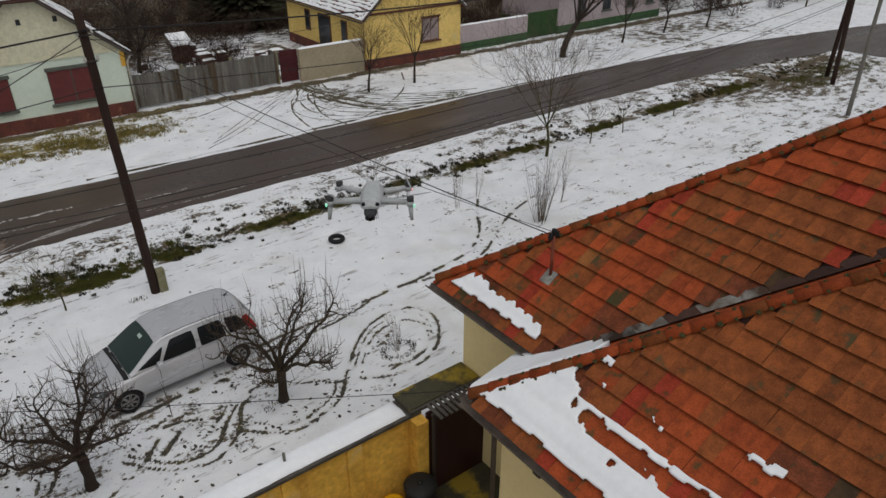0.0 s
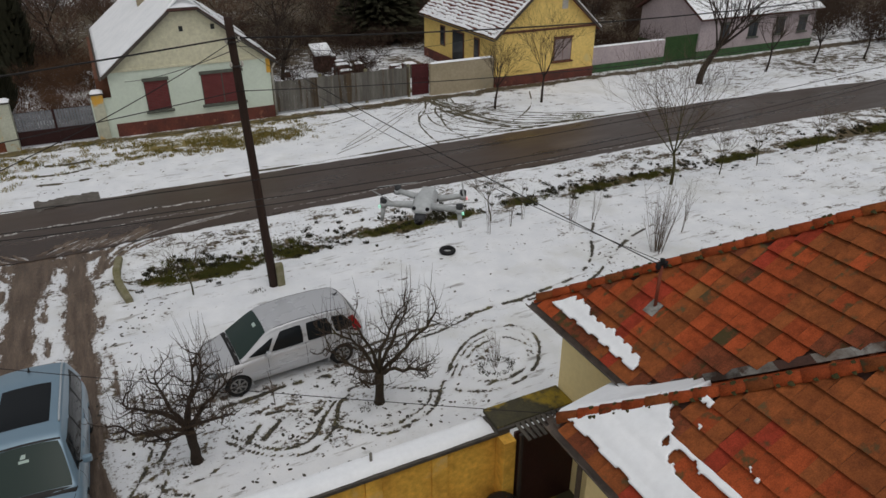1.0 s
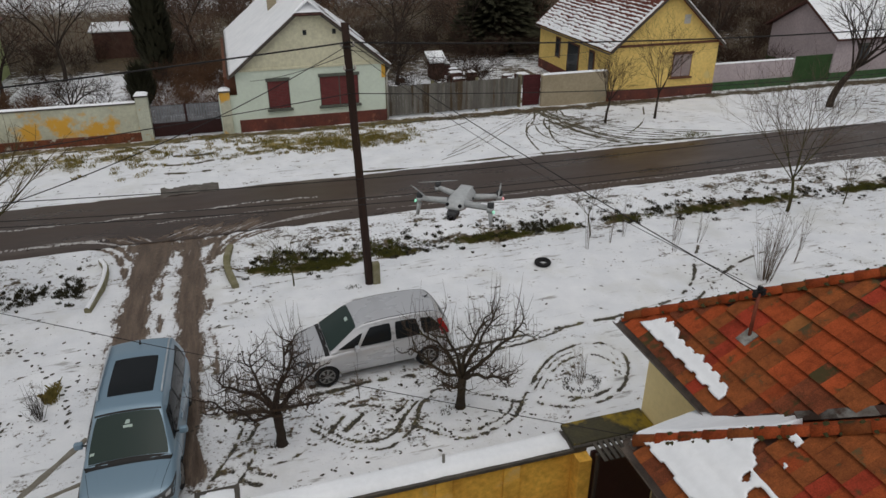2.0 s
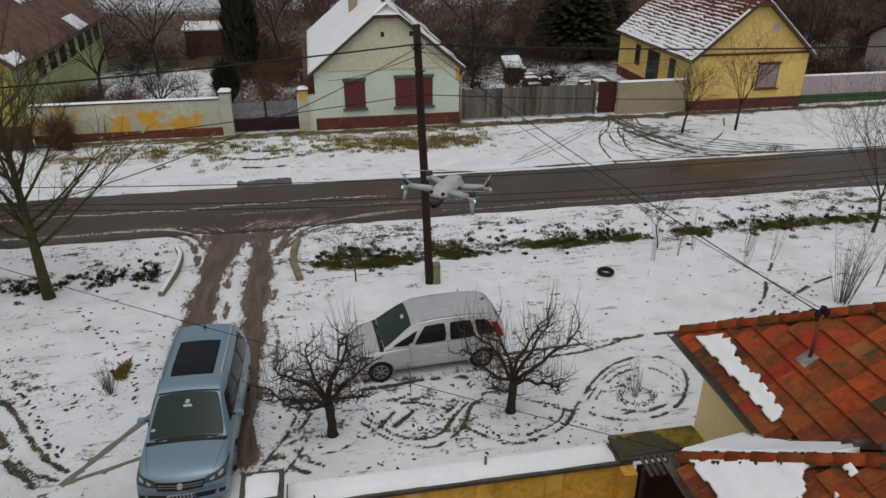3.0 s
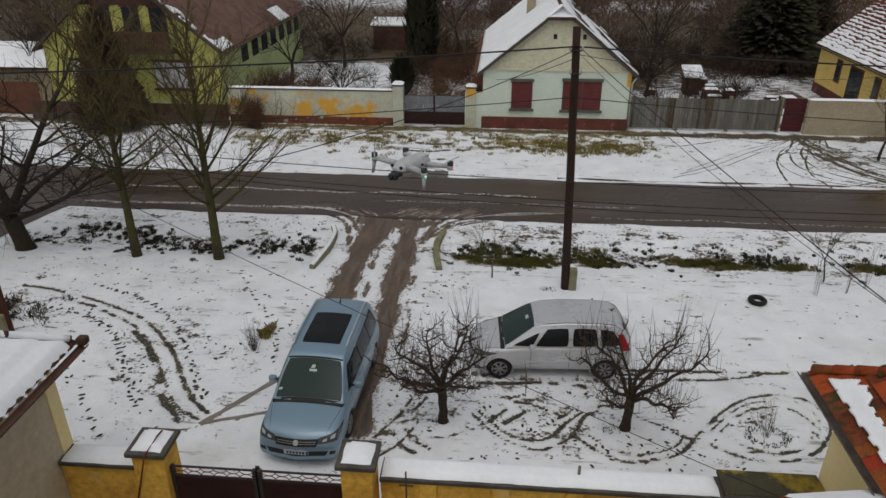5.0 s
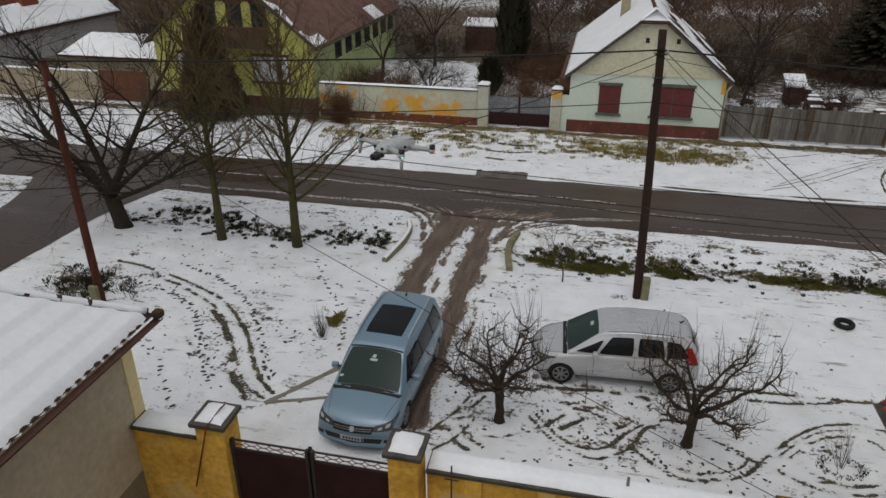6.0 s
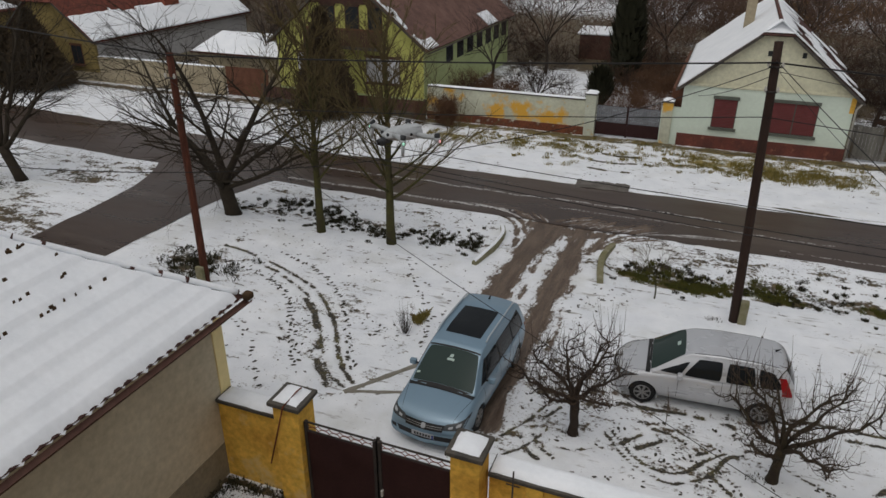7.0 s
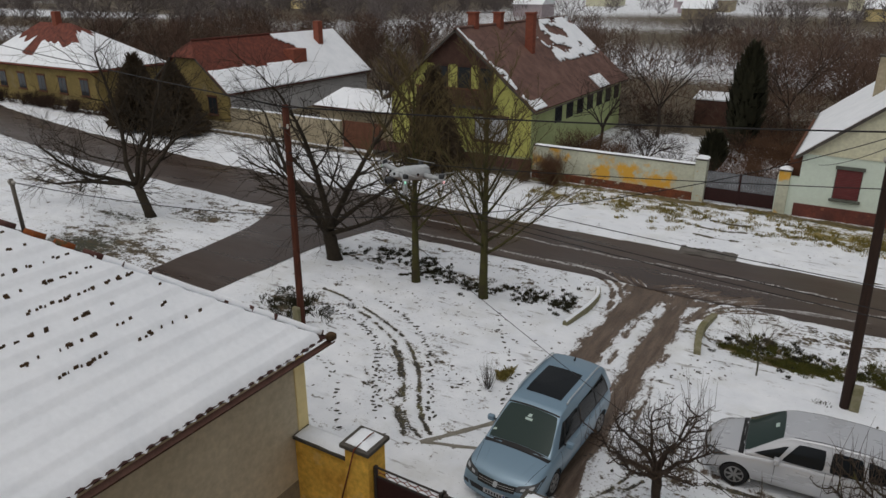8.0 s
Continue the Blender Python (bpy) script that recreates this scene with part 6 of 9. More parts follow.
def car(name, label, paint, L, W, stations, cabin, axles, wheel_r, fit_out, at, yaw, snout=0.30):
    """Local x runs from the tail (0) to the nose (L)."""
    c = thing(name, label, "car", group="parked cars")

    def bow(x):
        k = x / L
        return snout * max(k - 0.5, 0) * 2 * min(1, max(k - 0.5, 0) * 2 + 0.25) - 0.10 * max(0.35 - k, 0) / 0.35
    bv, bf = skin(car_shell(stations, body_ring, L, bow))
    cv, cf = skin(car_shell(cabin, cabin_ring, L, bow))
    tree = BVHTree.FromPolygons(bv + cv, bf + [tuple(i + len(bv) for i in q) for q in cf])
    R = wheel_r + 0.045

    def in_arch(q):
        p = sum((Vector(bv[i]) for i in q), Vector()) / len(q)
        return abs(p.y) > W / 2 - 0.30 and p.z < 0.9 and any((p.x - ax) ** 2 + (p.z - wheel_r) ** 2 < R * R for ax in axles)
    raw("body", bv, [q for q in bf if len(q) > 4 or not in_arch(q)], paint, c, smooth=True).data.set_sharp_from_angle(angle=radians(50))
    raw("cabin", cv, cf, paint, c, smooth=True).data.set_sharp_from_angle(angle=radians(50))
    for ax in axles:
        for s in (-1, 1):
            wheel(c, ax, s * (W / 2 - 0.125), wheel_r, s)
            pts = []
            for t in np.linspace(-0.30, math.pi + 0.30, 25):
                x, z = ax + R * math.cos(t), wheel_r + R * math.sin(t)
                h, _n, _i, _d = tree.ray_cast(Vector((x, s * 2.0, z)), Vector((0, -s, 0)))
                pts.append(h - Vector((0, s * 0.016, 0)) if h is not None and abs(h.y) > W / 2 - 0.2 else Vector((x, s * (W / 2 - 0.06), z)))
            tube("wheel_arch", pts, 0.024, paint, c, 6)
            tube("wheel_housing", [(ax, s * (W / 2 - 0.30), wheel_r), (ax, s * (W / 2 - 0.24), wheel_r)], R, BLACK, c, 24)
    part("underbody", bx(0.25, L - 0.35, -W / 2 + 0.28, W / 2 - 0.28, 0.16, 0.34, 0.02), TRIM, c)
    fit_out(c, tree)
    c.matrix_basis = Matrix.Translation(at) @ Euler((0, 0, yaw)).to_matrix().to_4x4()
    return c


def plate_at(c, tree, x, z):
    h, _n, _i, _d = tree.ray_cast(Vector((x + 1, 0, z)), Vector((-1, 0, 0)))
    X = h.x + 0.004
    pl = part("number_plate", bx(X - 0.02, X, -0.26, 0.26, z - 0.055, z + 0.055, 0.004), PLATE, c)
    part("plate_band", bx(X, X + 0.003, 0.215, 0.255, z - 0.05, z + 0.05), PLATEBLUE, pl)
    for k in range(6):
        part("plate_bar", bx(X, X + 0.003, -0.20 + k * 0.067, -0.16 + k * 0.067, z - 0.03, z + 0.03), TRIM, pl)


def door_mirror(c, paint, x, y, z, s):
    m = tube("mirror", [(x, s * (y - 0.06), z - 0.02), (x, s * (y + 0.06), z + 0.02)], 0.022, TRIM, c, 8)
    bm = bx(x - 0.05, x + 0.07, min(s * (y + 0.03), s * (y + 0.20)), max(s * (y + 0.03), s * (y + 0.20)), z - 0.04, z + 0.10, 0.035)
    part("mirror_shell", bm, paint, m, smooth=True)
    return m


VAN_BODY = [(0.0, 0.80, 0.42, 0.88), (0.05, 0.86, 0.34, 0.97), (0.3, 0.895, 0.24, 1.0), (1.0, 0.90, 0.22, 1.0), (2.6, 0.90, 0.22, 1.0), (3.3, 0.90, 0.22, 0.985), (3.65, 0.895, 0.22, 0.94), (3.98, 0.89, 0.22, 0.895), (4.25, 0.885, 0.22, 0.845), (4.44, 0.875, 0.22, 0.79), (4.54, 0.865, 0.22, 0.72), (4.60, 0.85, 0.22, 0.63), (4.635, 0.835, 0.23, 0.54), (4.65, 0.82, 0.25, 0.48)]
VAN_CABIN = [(0.04, 0.82, 0.95, 0.78, 1.05), (0.10, 0.835, 0.96, 0.70, 1.35), (0.28, 0.855, 0.97, 0.67, 1.58), (0.9, 0.87, 0.98, 0.675, 1.655), (2.1, 0.87, 0.98, 0.67, 1.655), (2.76, 0.865, 0.98, 0.65, 1.585), (3.10, 0.86, 0.97, 0.69, 1.36), (3.68, 0.82, 0.92, 0.78, 0.955)]


def van_fit_out(c, tree):
    up = (0, 0, -1)
    stick("windscreen", tree, [(3.60, -0.755, 1.5), (3.60, 0.755, 1.5), (2.86, 0.60, 1.5), (2.86, -0.60, 1.5)], up, 0.006, SCREEN, c, "reflective green-tinted windscreen", 14, 10, 0.02)
    stick("screen_base", tree, [(3.70, -0.77, 1.5), (3.70, 0.77, 1.5), (3.605, 0.80, 1.5), (3.605, -0.80, 1.5)], up, 0.008, TRIM, c, "", 14, 3)
    stick("screen_head", tree, [(2.855, -0.62, 1.9), (2.855, 0.62, 1.9), (2.82, 0.62, 1.9), (2.82, -0.62, 1.9)], up, 0.006, TRIM, c, "", 12, 2)
    stick("sunroof", tree, [(2.40, -0.45, 1.9), (2.40, 0.45, 1.9), (1.14, 0.45, 1.9), (1.14, -0.45, 1.9)], up, 0.006, CARGLASS, c, "dark panoramic sunroof", 12, 12, 0.012)
    stick("note", tree, [(3.12, -0.085, 1.9), (3.12, 0.085, 1.9), (3.075, 0.085, 1.9), (3.075, -0.085, 1.9)], up, 0.009, PAPER, c, "pale note behind the windscreen", 3, 2)
    stick("note", tree, [(3.055, -0.06, 1.9), (3.055, 0.03, 1.9), (2.99, 0.04, 1.9), (2.99, -0.03, 1.9)], up, 0.009, PAPER, c, "", 3, 2)
    stick("sticker", tree, [(3.46, -0.70, 1.9), (3.46, -0.62, 1.9), (3.42, -0.61, 1.9), (3.42, -0.69, 1.9)], up, 0.009, PAPER, c, "", 2, 2)
    for s in (-1, 1):
        side = (0, -s, 0)
        stick("window_surround", tree, [(0.36, s, 1.02), (3.30, s, 1.02), (2.84, s, 1.43), (0.52, s, 1.50)], side, 0.003, TRIM, c, "", 30, 6, 0.006)
        stick("side_window", tree, [(0.46, s, 1.05), (1.20, s, 1.05), (1.20, s, 1.46), (0.60, s, 1.45)], side, 0.008, CARGLASS, c, "", 8, 6, 0.03)
        stick("side_window", tree, [(1.27, s, 1.05), (2.10, s, 1.05), (2.10, s, 1.47), (1.27, s, 1.47)], side, 0.008, CARGLASS, c, "", 8, 6, 0.02)
        stick("side_window", tree, [(2.18, s, 1.05), (2.96, s, 1.05), (2.74, s, 1.42), (2.18, s, 1.47)], side, 0.008, CARGLASS, c, "", 8, 6, 0.02)
        stick("quarter_window", tree, [(3.01, s, 1.05), (3.22, s, 1.05), (2.90, s, 1.34), (2.84, s, 1.38)], side, 0.008, CARGLASS, c, "", 4, 5)
        tube("roof_rail", [(0.50, s * 0.62, 1.66), (0.62, s * 0.62, 1.705), (1.5, s * 0.625, 1.72), (2.3, s * 0.62, 1.705), (2.46, s * 0.615, 1.65)], [0.02, 0.02, 0.02, 0.02, 0.02], RAILMETAL, c, 8, "pale metal roof rail")
        door_mirror(c, BLUEPAINT, 3.02, 0.87, 1.02, s)
        lamp = stick("headlamp", tree, [(4.9, s * 0.44, 0.625), (4.9, s * 0.84, 0.64), (4.9, s * 0.87, 0.80), (4.9, s * 0.47, 0.735)], (-1, 0, 0), 0.008, LAMPGLASS, c, "clear headlamp", 10, 5, 0.03)
        stick("reflector", tree, [(4.9, s * 0.54, 0.655), (4.9, s * 0.63, 0.665), (4.9, s * 0.64, 0.715), (4.9, s * 0.55, 0.695)], (-1, 0, 0), 0.011, BULB, lamp, "", 4, 3, 0.06)
        stick("reflector", tree, [(4.9, s * 0.69, 0.685), (4.9, s * 0.78, 0.70), (4.9, s * 0.79, 0.76), (4.9, s * 0.70, 0.735)], (-1, 0, 0), 0.011, BULB, lamp, "", 4, 3, 0.06)
        stick("fog_grille", tree, [(4.9, s * 0.68, 0.36), (4.9, s * 0.80, 0.38), (4.9, s * 0.81, 0.46), (4.9, s * 0.69, 0.45)], (-1, 0, 0), 0.005, TRIM, c, "", 6, 3)
        stick("tail_lamp", tree, [(-0.6, s * 0.62, 0.80), (-0.6, s * 0.84, 0.80), (-0.6, s * 0.80, 1.04), (-0.6, s * 0.64, 1.04)], (1, 0, 0), 0.006, REDLAMP, c, "", 5, 5)
        for x in (1.24, 2.14, 3.18):
            stick("door_seam", tree, [(x, s, 0.36), (x + 0.010, s, 0.36), (x + 0.010, s, 1.0), (x, s, 1.0)], side, 0.002, TRIM, c, "", 1, 12)
        stick("sill_moulding", tree, [(1.25, s, 0.40), (3.05, s, 0.40), (3.05, s, 0.44), (1.25, s, 0.44)], side, 0.010, BLUEPAINT, c, "", 16, 2)
        for x in (1.36, 2.28):
            stick("door_handle", tree, [(x, s, 0.86), (x + 0.17, s, 0.86), (x + 0.17, s, 0.885), (x, s, 0.885)], side, 0.02, BLUEPAINT, c, "", 4, 2)
        stick("bonnet_seam", tree, [(3.74, s * 0.76, 1.9), (3.74, s * 0.768, 1.9), (4.46, s * 0.60, 1.9), (4.46, s * 0.592, 1.9)], up, 0.002, TRIM, c, "", 1, 10)
        stick("bonnet_crease", tree, [(3.76, s * 0.55, 1.9), (3.76, s * 0.57, 1.9), (4.48, s * 0.42, 1.9), (4.48, s * 0.40, 1.9)], up, 0.006, BLUEPAINT, c, "", 1, 10)
    stick("rear_window", tree, [(-0.6, -0.66, 1.10), (-0.6, 0.66, 1.10), (-0.6, 0.60, 1.50), (-0.6, -0.60, 1.50)], (1, 0, 0), 0.006, CARGLASS, c, "", 10, 6, 0.02)
    stick("grille_recess", tree, [(4.9, -0.43, 0.585), (4.9, 0.43, 0.585), (4.9, 0.47, 0.715), (4.9, -0.47, 0.715)], (-1, 0, 0), 0.003, TRIM, c, "black grille", 12, 3)
    for z in (0.632, 0.668):
        stick("grille_bar", tree, [(4.9, -0.41, z - 0.005), (4.9, 0.41, z - 0.005), (4.9, 0.42, z + 0.005), (4.9, -0.42, z + 0.005)], (-1, 0, 0), 0.014, ALLOY, c, "", 12, 1)
    stick("badge", tree, [(4.9, -0.05, 0.605), (4.9, 0.05, 0.605), (4.9, 0.05, 0.70), (4.9, -0.05, 0.70)], (-1, 0, 0), 0.022, BULB, c, "round chrome badge", 8, 8, 0.14)
    stick("bumper_grille", tree, [(4.9, -0.60, 0.335), (4.9, 0.60, 0.335), (4.9, 0.66, 0.455), (4.9, -0.66, 0.455)], (-1, 0, 0), 0.004, TRIM, c, "black lower bumper grille", 14, 3)
    plate_at(c, tree, 4.7, 0.44)
    tube("antenna", [(0.62, 0.0, 1.69), (0.54, 0, 1.75)], [0.028, 0.012], TRIM, c, 8)
    for s in (-1, 1):
        tube("wiper", [(3.60, s * 0.08 + 0.1, 1.02), (3.62, s * 0.3 + 0.12, 1.0), (3.57, s * 0.34 + 0.32, 1.0)], 0.008, TRIM, c, 5)


car("minivan", "blue-grey compact minivan with dark sunroof and roof rails", BLUEPAINT, 4.65, 1.80, VAN_BODY, VAN_CABIN, (0.83, 3.50), 0.32, van_fit_out, (-2.38, 14.82, gz(-2.4, 12.5)), math.atan2(-1.0, -0.035), 0.21)

MPV_BODY = [(0.0, 0.74, 0.40, 0.84), (0.05, 0.80, 0.32, 0.92), (0.3, 0.84, 0.24, 0.95), (1.0, 0.85, 0.22, 0.95), (2.4, 0.85, 0.22, 0.945), (2.95, 0.85, 0.22, 0.925), (3.3, 0.845, 0.22, 0.87), (3.6, 0.83, 0.22, 0.80), (3.8, 0.81, 0.23, 0.74), (3.93, 0.78, 0.26, 0.66), (4.01, 0.74, 0.30, 0.58), (4.04, 0.68, 0.35, 0.51)]
MPV_CABIN = [(0.04, 0.77, 0.91, 0.73, 1.0), (0.12, 0.785, 0.92, 0.65, 1.24), (0.34, 0.81, 0.93, 0.615, 1.44), (0.9, 0.825, 0.94, 0.63, 1.49), (1.7, 0.825, 0.94, 0.63, 1.50), (2.3, 0.82, 0.93, 0.62, 1.45), (2.55, 0.815, 0.93, 0.645, 1.34), (3.22, 0.78, 0.88, 0.74, 0.90)]


def mpv_fit_out(c, tree):
    up = (0, 0, -1)
    stick("windscreen", tree, [(3.16, -0.715, 1.5), (3.16, 0.715, 1.5), (2.44, 0.575, 1.5), (2.44, -0.575, 1.5)], up, 0.006, SCREEN, c, "reflective green-tinted windscreen", 14, 10, 0.02)
    stick("screen_base", tree, [(3.27, -0.74, 1.5), (3.27, 0.74, 1.5), (3.165, 0.76, 1.5), (3.165, -0.76, 1.5)], up, 0.008, TRIM, c, "", 14, 3)
    stick("note", tree, [(2.62, -0.02, 1.9), (2.62, 0.14, 1.9), (2.55, 0.14, 1.9), (2.55, -0.02, 1.9)], up, 0.009, PAPER, c, "pale sticker behind the windscreen", 3, 2)
    for s in (-1, 1):
        side = (0, -s, 0)
        stick("side_window", tree, [(0.30, s, 1.02), (0.80, s, 0.985), (0.86, s, 1.385), (0.52, s, 1.33)], side, 0.006, CARGLASS, c, "", 8, 6, 0.05)
        stick("side_window", tree, [(0.88, s, 0.985), (1.52, s, 0.975), (1.50, s, 1.40), (0.95, s, 1.39)], side, 0.006, CARGLASS, c, "", 8, 6, 0.03)
        stick("side_window", tree, [(1.62, s, 0.975), (2.44, s, 0.965), (2.14, s, 1.37), (1.62, s, 1.40)], side, 0.006, CARGLASS, c, "", 10, 6, 0.03)
        stick("quarter_window", tree, [(2.50, s, 0.965), (2.98, s, 0.955), (2.40, s, 1.26), (2.32, s, 1.28)], side, 0.006, CARGLASS, c, "", 6, 6, 0.02)
        door_mirror(c, SILVER, 2.50, 0.81, 0.965, s)
        stick("tail_lamp", tree, [(-0.04, s, 0.84), (0.20, s, 0.86), (0.26, s, 1.26), (0.10, s, 1.26)], (0.55, -s, 0), 0.008, REDLAMP, c, "red tail lamp", 5, 6)
        lamp = stick("headlamp", tree, [(4.5, s * 0.42, 0.58), (4.5, s * 0.76, 0.62), (4.5, s * 0.80, 0.76), (4.5, s * 0.48, 0.68)], (-1, 0, 0), 0.008, LAMPGLASS, c, "clear headlamp", 8, 5, 0.03)
        stick("reflector", tree, [(4.5, s * 0.54, 0.625), (4.5, s * 0.66, 0.64), (4.5, s * 0.67, 0.70), (4.5, s * 0.56, 0.67)], (-1, 0, 0), 0.011, BULB, lamp, "", 4, 3, 0.06)
        stick("side_moulding", tree, [(1.02, s, 0.535), (2.92, s, 0.535), (2.92, s, 0.575), (1.02, s, 0.575)], side, 0.012, SILVER, c, "", 16, 2)
        for x in (0.84, 1.57, 2.52):
            stick("door_seam", tree, [(x, s, 0.36), (x + 0.010, s, 0.36), (x + 0.010, s, 0.95), (x, s, 0.95)], side, 0.002, TRIM, c, "", 1, 12)
        for x in (0.94, 1.68):
            stick("door_handle", tree, [(x, s, 0.83), (x + 0.15, s, 0.83), (x + 0.15, s, 0.855), (x, s, 0.855)], side, 0.02, SILVER, c, "", 4, 2)
        stick("roof_gutter", tree, [(0.45, s * 0.575, 1.9), (0.45, s * 0.560, 1.9), (2.25, s * 0.560, 1.9), (2.25, s * 0.575, 1.9)], up, 0.003, TRIM, c, "", 1, 16)
        stick("bonnet_seam", tree, [(3.27, s * 0.70, 1.9), (3.27, s * 0.708, 1.9), (3.86, s * 0.56, 1.9), (3.86, s * 0.552, 1.9)], up, 0.002, TRIM, c, "", 1, 10)
    stick("rear_window", tree, [(-0.6, -0.62, 1.04), (-0.6, 0.62, 1.04), (-0.6, 0.55, 1.38), (-0.6, -0.55, 1.38)], (1, 0, 0), 0.006, CARGLASS, c, "", 10, 6, 0.02)
    stick("grille_recess", tree, [(4.5, -0.38, 0.56), (4.5, 0.38, 0.56), (4.5, 0.40, 0.63), (4.5, -0.40, 0.63)], (-1, 0, 0), 0.004, TRIM, c, "black grille", 10, 2)
    stick("bumper_grille", tree, [(4.5, -0.55, 0.29), (4.5, 0.55, 0.29), (4.5, 0.50, 0.37), (4.5, -0.50, 0.37)], (-1, 0, 0), 0.004, TRIM, c, "black lower bumper grille", 10, 2)
    tube("antenna", [(0.50, 0.0, 1.53), (0.40, 0, 1.60)], [0.024, 0.01], TRIM, c, 8)
    plate_at(c, tree, 4.1, 0.455)


car("compact_car", "silver compact family car with dark tinted windows", SILVER, 4.05, 1.70, MPV_BODY, MPV_CABIN, (0.68, 3.28), 0.30, mpv_fit_out, (4.87, 14.70, gz(3, 14.3)), math.atan2(-0.06, -1.0))

# old tyre in the snow
tv, tf = [], []
n, m = 28, 12
for i in range(n):
    a = 2 * math.pi * i / n
    for j in range(m):
        b = 2 * math.pi * j / m
        rr = 0.205 + 0.068 * math.cos(b) * (1.0 if math.cos(b) > 0 else 0.8)
        tv.append((9.27 + rr * math.cos(a), 18.02 + rr * math.sin(a), gz(9.27, 18.0) + 0.075 + 0.075 * math.sin(b)))
for i in range(n):
    for j in range(m):
        tf.append((i * m + j, ((i + 1) % n) * m + j, ((i + 1) % n) * m + (j + 1) % m, i * m + (j + 1) % m))
tyre = raw("old_tyre", tv, tf, BLACK, smooth=True)
tagged(tyre, "old black car tyre lying flat in the snow", "tyre")

# culvert kerbs beside the driveway
def culvert_kerb(line, half, label, snowy):
    """A low parapet over the culvert, following a bent line."""
    c = catmull(line, 6)
    v, f, sv_, sf_ = [], [], [], []
    for k, p in enumerate(c):
        d = (c[min(k + 1, len(c) - 1)] - c[max(k - 1, 0)]).normalized()
        side = Vector((-d.y, d.x, 0))
        z = 0.11 + 0.05 * math.sin(math.pi * k / (len(c) - 1))
        for o, zz in ((-1.1, -0.4), (-1.0, z), (0.0, z + 0.02), (1.0, z), (1.1, -0.4)):
            q = p + side * (half * o + 0.012 * wob(k, o, 1.1, 3))
            v.append((q.x, q.y, zz + 0.012 * wob(k, o, 1.3, 5)))
        for o, zz in ((-0.85, 0.015), (-0.4, 0.06), (0.3, 0.065), (0.7, 0.015)):
            q = p + side * half * o
            sv_.append((q.x, q.y, z + zz))
    n = len(c)
    for k in range(n - 1):
        for j in range(4):
            f.append((k * 5 + j, k * 5 + j + 1, (k + 1) * 5 + j + 1, (k + 1) * 5 + j))
        for j in range(3):
            sf_.append((k * 4 + j, k * 4 + j + 1, (k + 1) * 4 + j + 1, (k + 1) * 4 + j))
    f += [(0, 1, 2, 3, 4), tuple(5 * n - 1 - j for j in range(5))]
    kerb = raw("culvert_kerb", v, f, CONCRETE)
    if snowy:
        raw("snow_cap", sv_, sf_, ROOF_SNOW, kerb, smooth=True)
    return tagged(kerb, label, "kerb", "culvert kerbs")


culvert_kerb([(-4.52, 22.3), (-4.30, 21.6), (-4.28, 20.6), (-4.38, 19.8), (-4.50, 19.05)], 0.085, "snow-covered concrete culvert kerb beside the muddy drive", True)
culvert_kerb([(-0.44, 22.25), (-0.58, 21.3), (-0.57, 20.6), (-0.48, 20.0), (-0.36, 19.33)], 0.10, "mossy concrete culvert kerb beside the muddy drive", False)

# ---- bare trees ----


def grow(rng, p, d, length, r, level, top, out, spread, lift, kids, crook=0.18):
    """One branch and its children; out[level > 1] collects the tubes."""
    v, f = out[0] if level <= 1 else out[1]
    steps = 5 if level == 0 else 4 if level < 3 else 3
    pts, q, dd = [Vector(p)], Vector(p), Vector(d).normalized()
    for k in range(steps):
        dd = (dd + Vector((rng.uniform(-1, 1), rng.uniform(-1, 1), rng.uniform(-1, 1) + lift)) * crook).normalized()
        q = q + dd * (length / steps)
        pts.append(q.copy())
    taper = 0.62 if level == 0 else 0.45
    radii = [r * (1 - (1 - taper) * k / steps) for k in range(steps + 1)]
    if level >= top:
        radii[-1] = r * 0.2
    tube_data(pts, radii, 8 if level == 0 else 6 if level == 1 else 4 if level == 2 else 3, v, f)
    if level >= top:
        return
    n = kids[min(level, len(kids) - 1)]
    for k in range(n):
        t = 0.35 + 0.65 * (k + rng.random()) / n if level else 0.86 + 0.14 * k / n
        i = min(int(t * steps), steps - 1)
        base = pts[i].lerp(pts[i + 1], t * steps - i)
        ax = dd.orthogonal().normalized()
        ax.rotate(Matrix.Rotation(rng.uniform(0, 2 * math.pi) if level else 2 * math.pi * (k + 0.5 * rng.random()) / n, 3, dd))
        ang = spread[min(level, len(spread) - 1)] * rng.uniform(0.7, 1.25)
        nd = dd * math.cos(ang) + ax * math.sin(ang)
        grow(rng, base, nd, length * rng.uniform(0.5, 0.8) if level else kids_len(length, rng), max(r * (1 - 0.5 * t) * rng.uniform(0.5, 0.75), 0.0052), level + 1, top, out, spread, lift, kids, crook)


LIMB = [1.0]


def kids_len(length, rng):
    return LIMB[0] * rng.uniform(0.8, 1.15)


def bare_tree(name, label, category, at, trunk_h, trunk_r, limb, top, spread, lift, kids, seed, lean=(0, 0), bark=None, twig=None, group="", crook=0.18):
    rng = random.Random(seed)
    LIMB[0] = limb
    out = (([], []), ([], []))
    x, y = at
    z = gz(x, y) - 0.08
    grow(rng, (0, 0, 0), (lean[0], lean[1], 1), trunk_h, trunk_r, 0, top, out, spread, lift, kids, crook)
    t = thing(name, label, category, (0, 0, 0), group)
    raw("trunk", *out[0], bark or BARK, t, smooth=True)
    raw("crown", *out[1], twig or TWIG, t)
    t.location = (x, y, z)
    return t


# old apple trees in the front yard: short trunk, crooked limbs, upright shoots


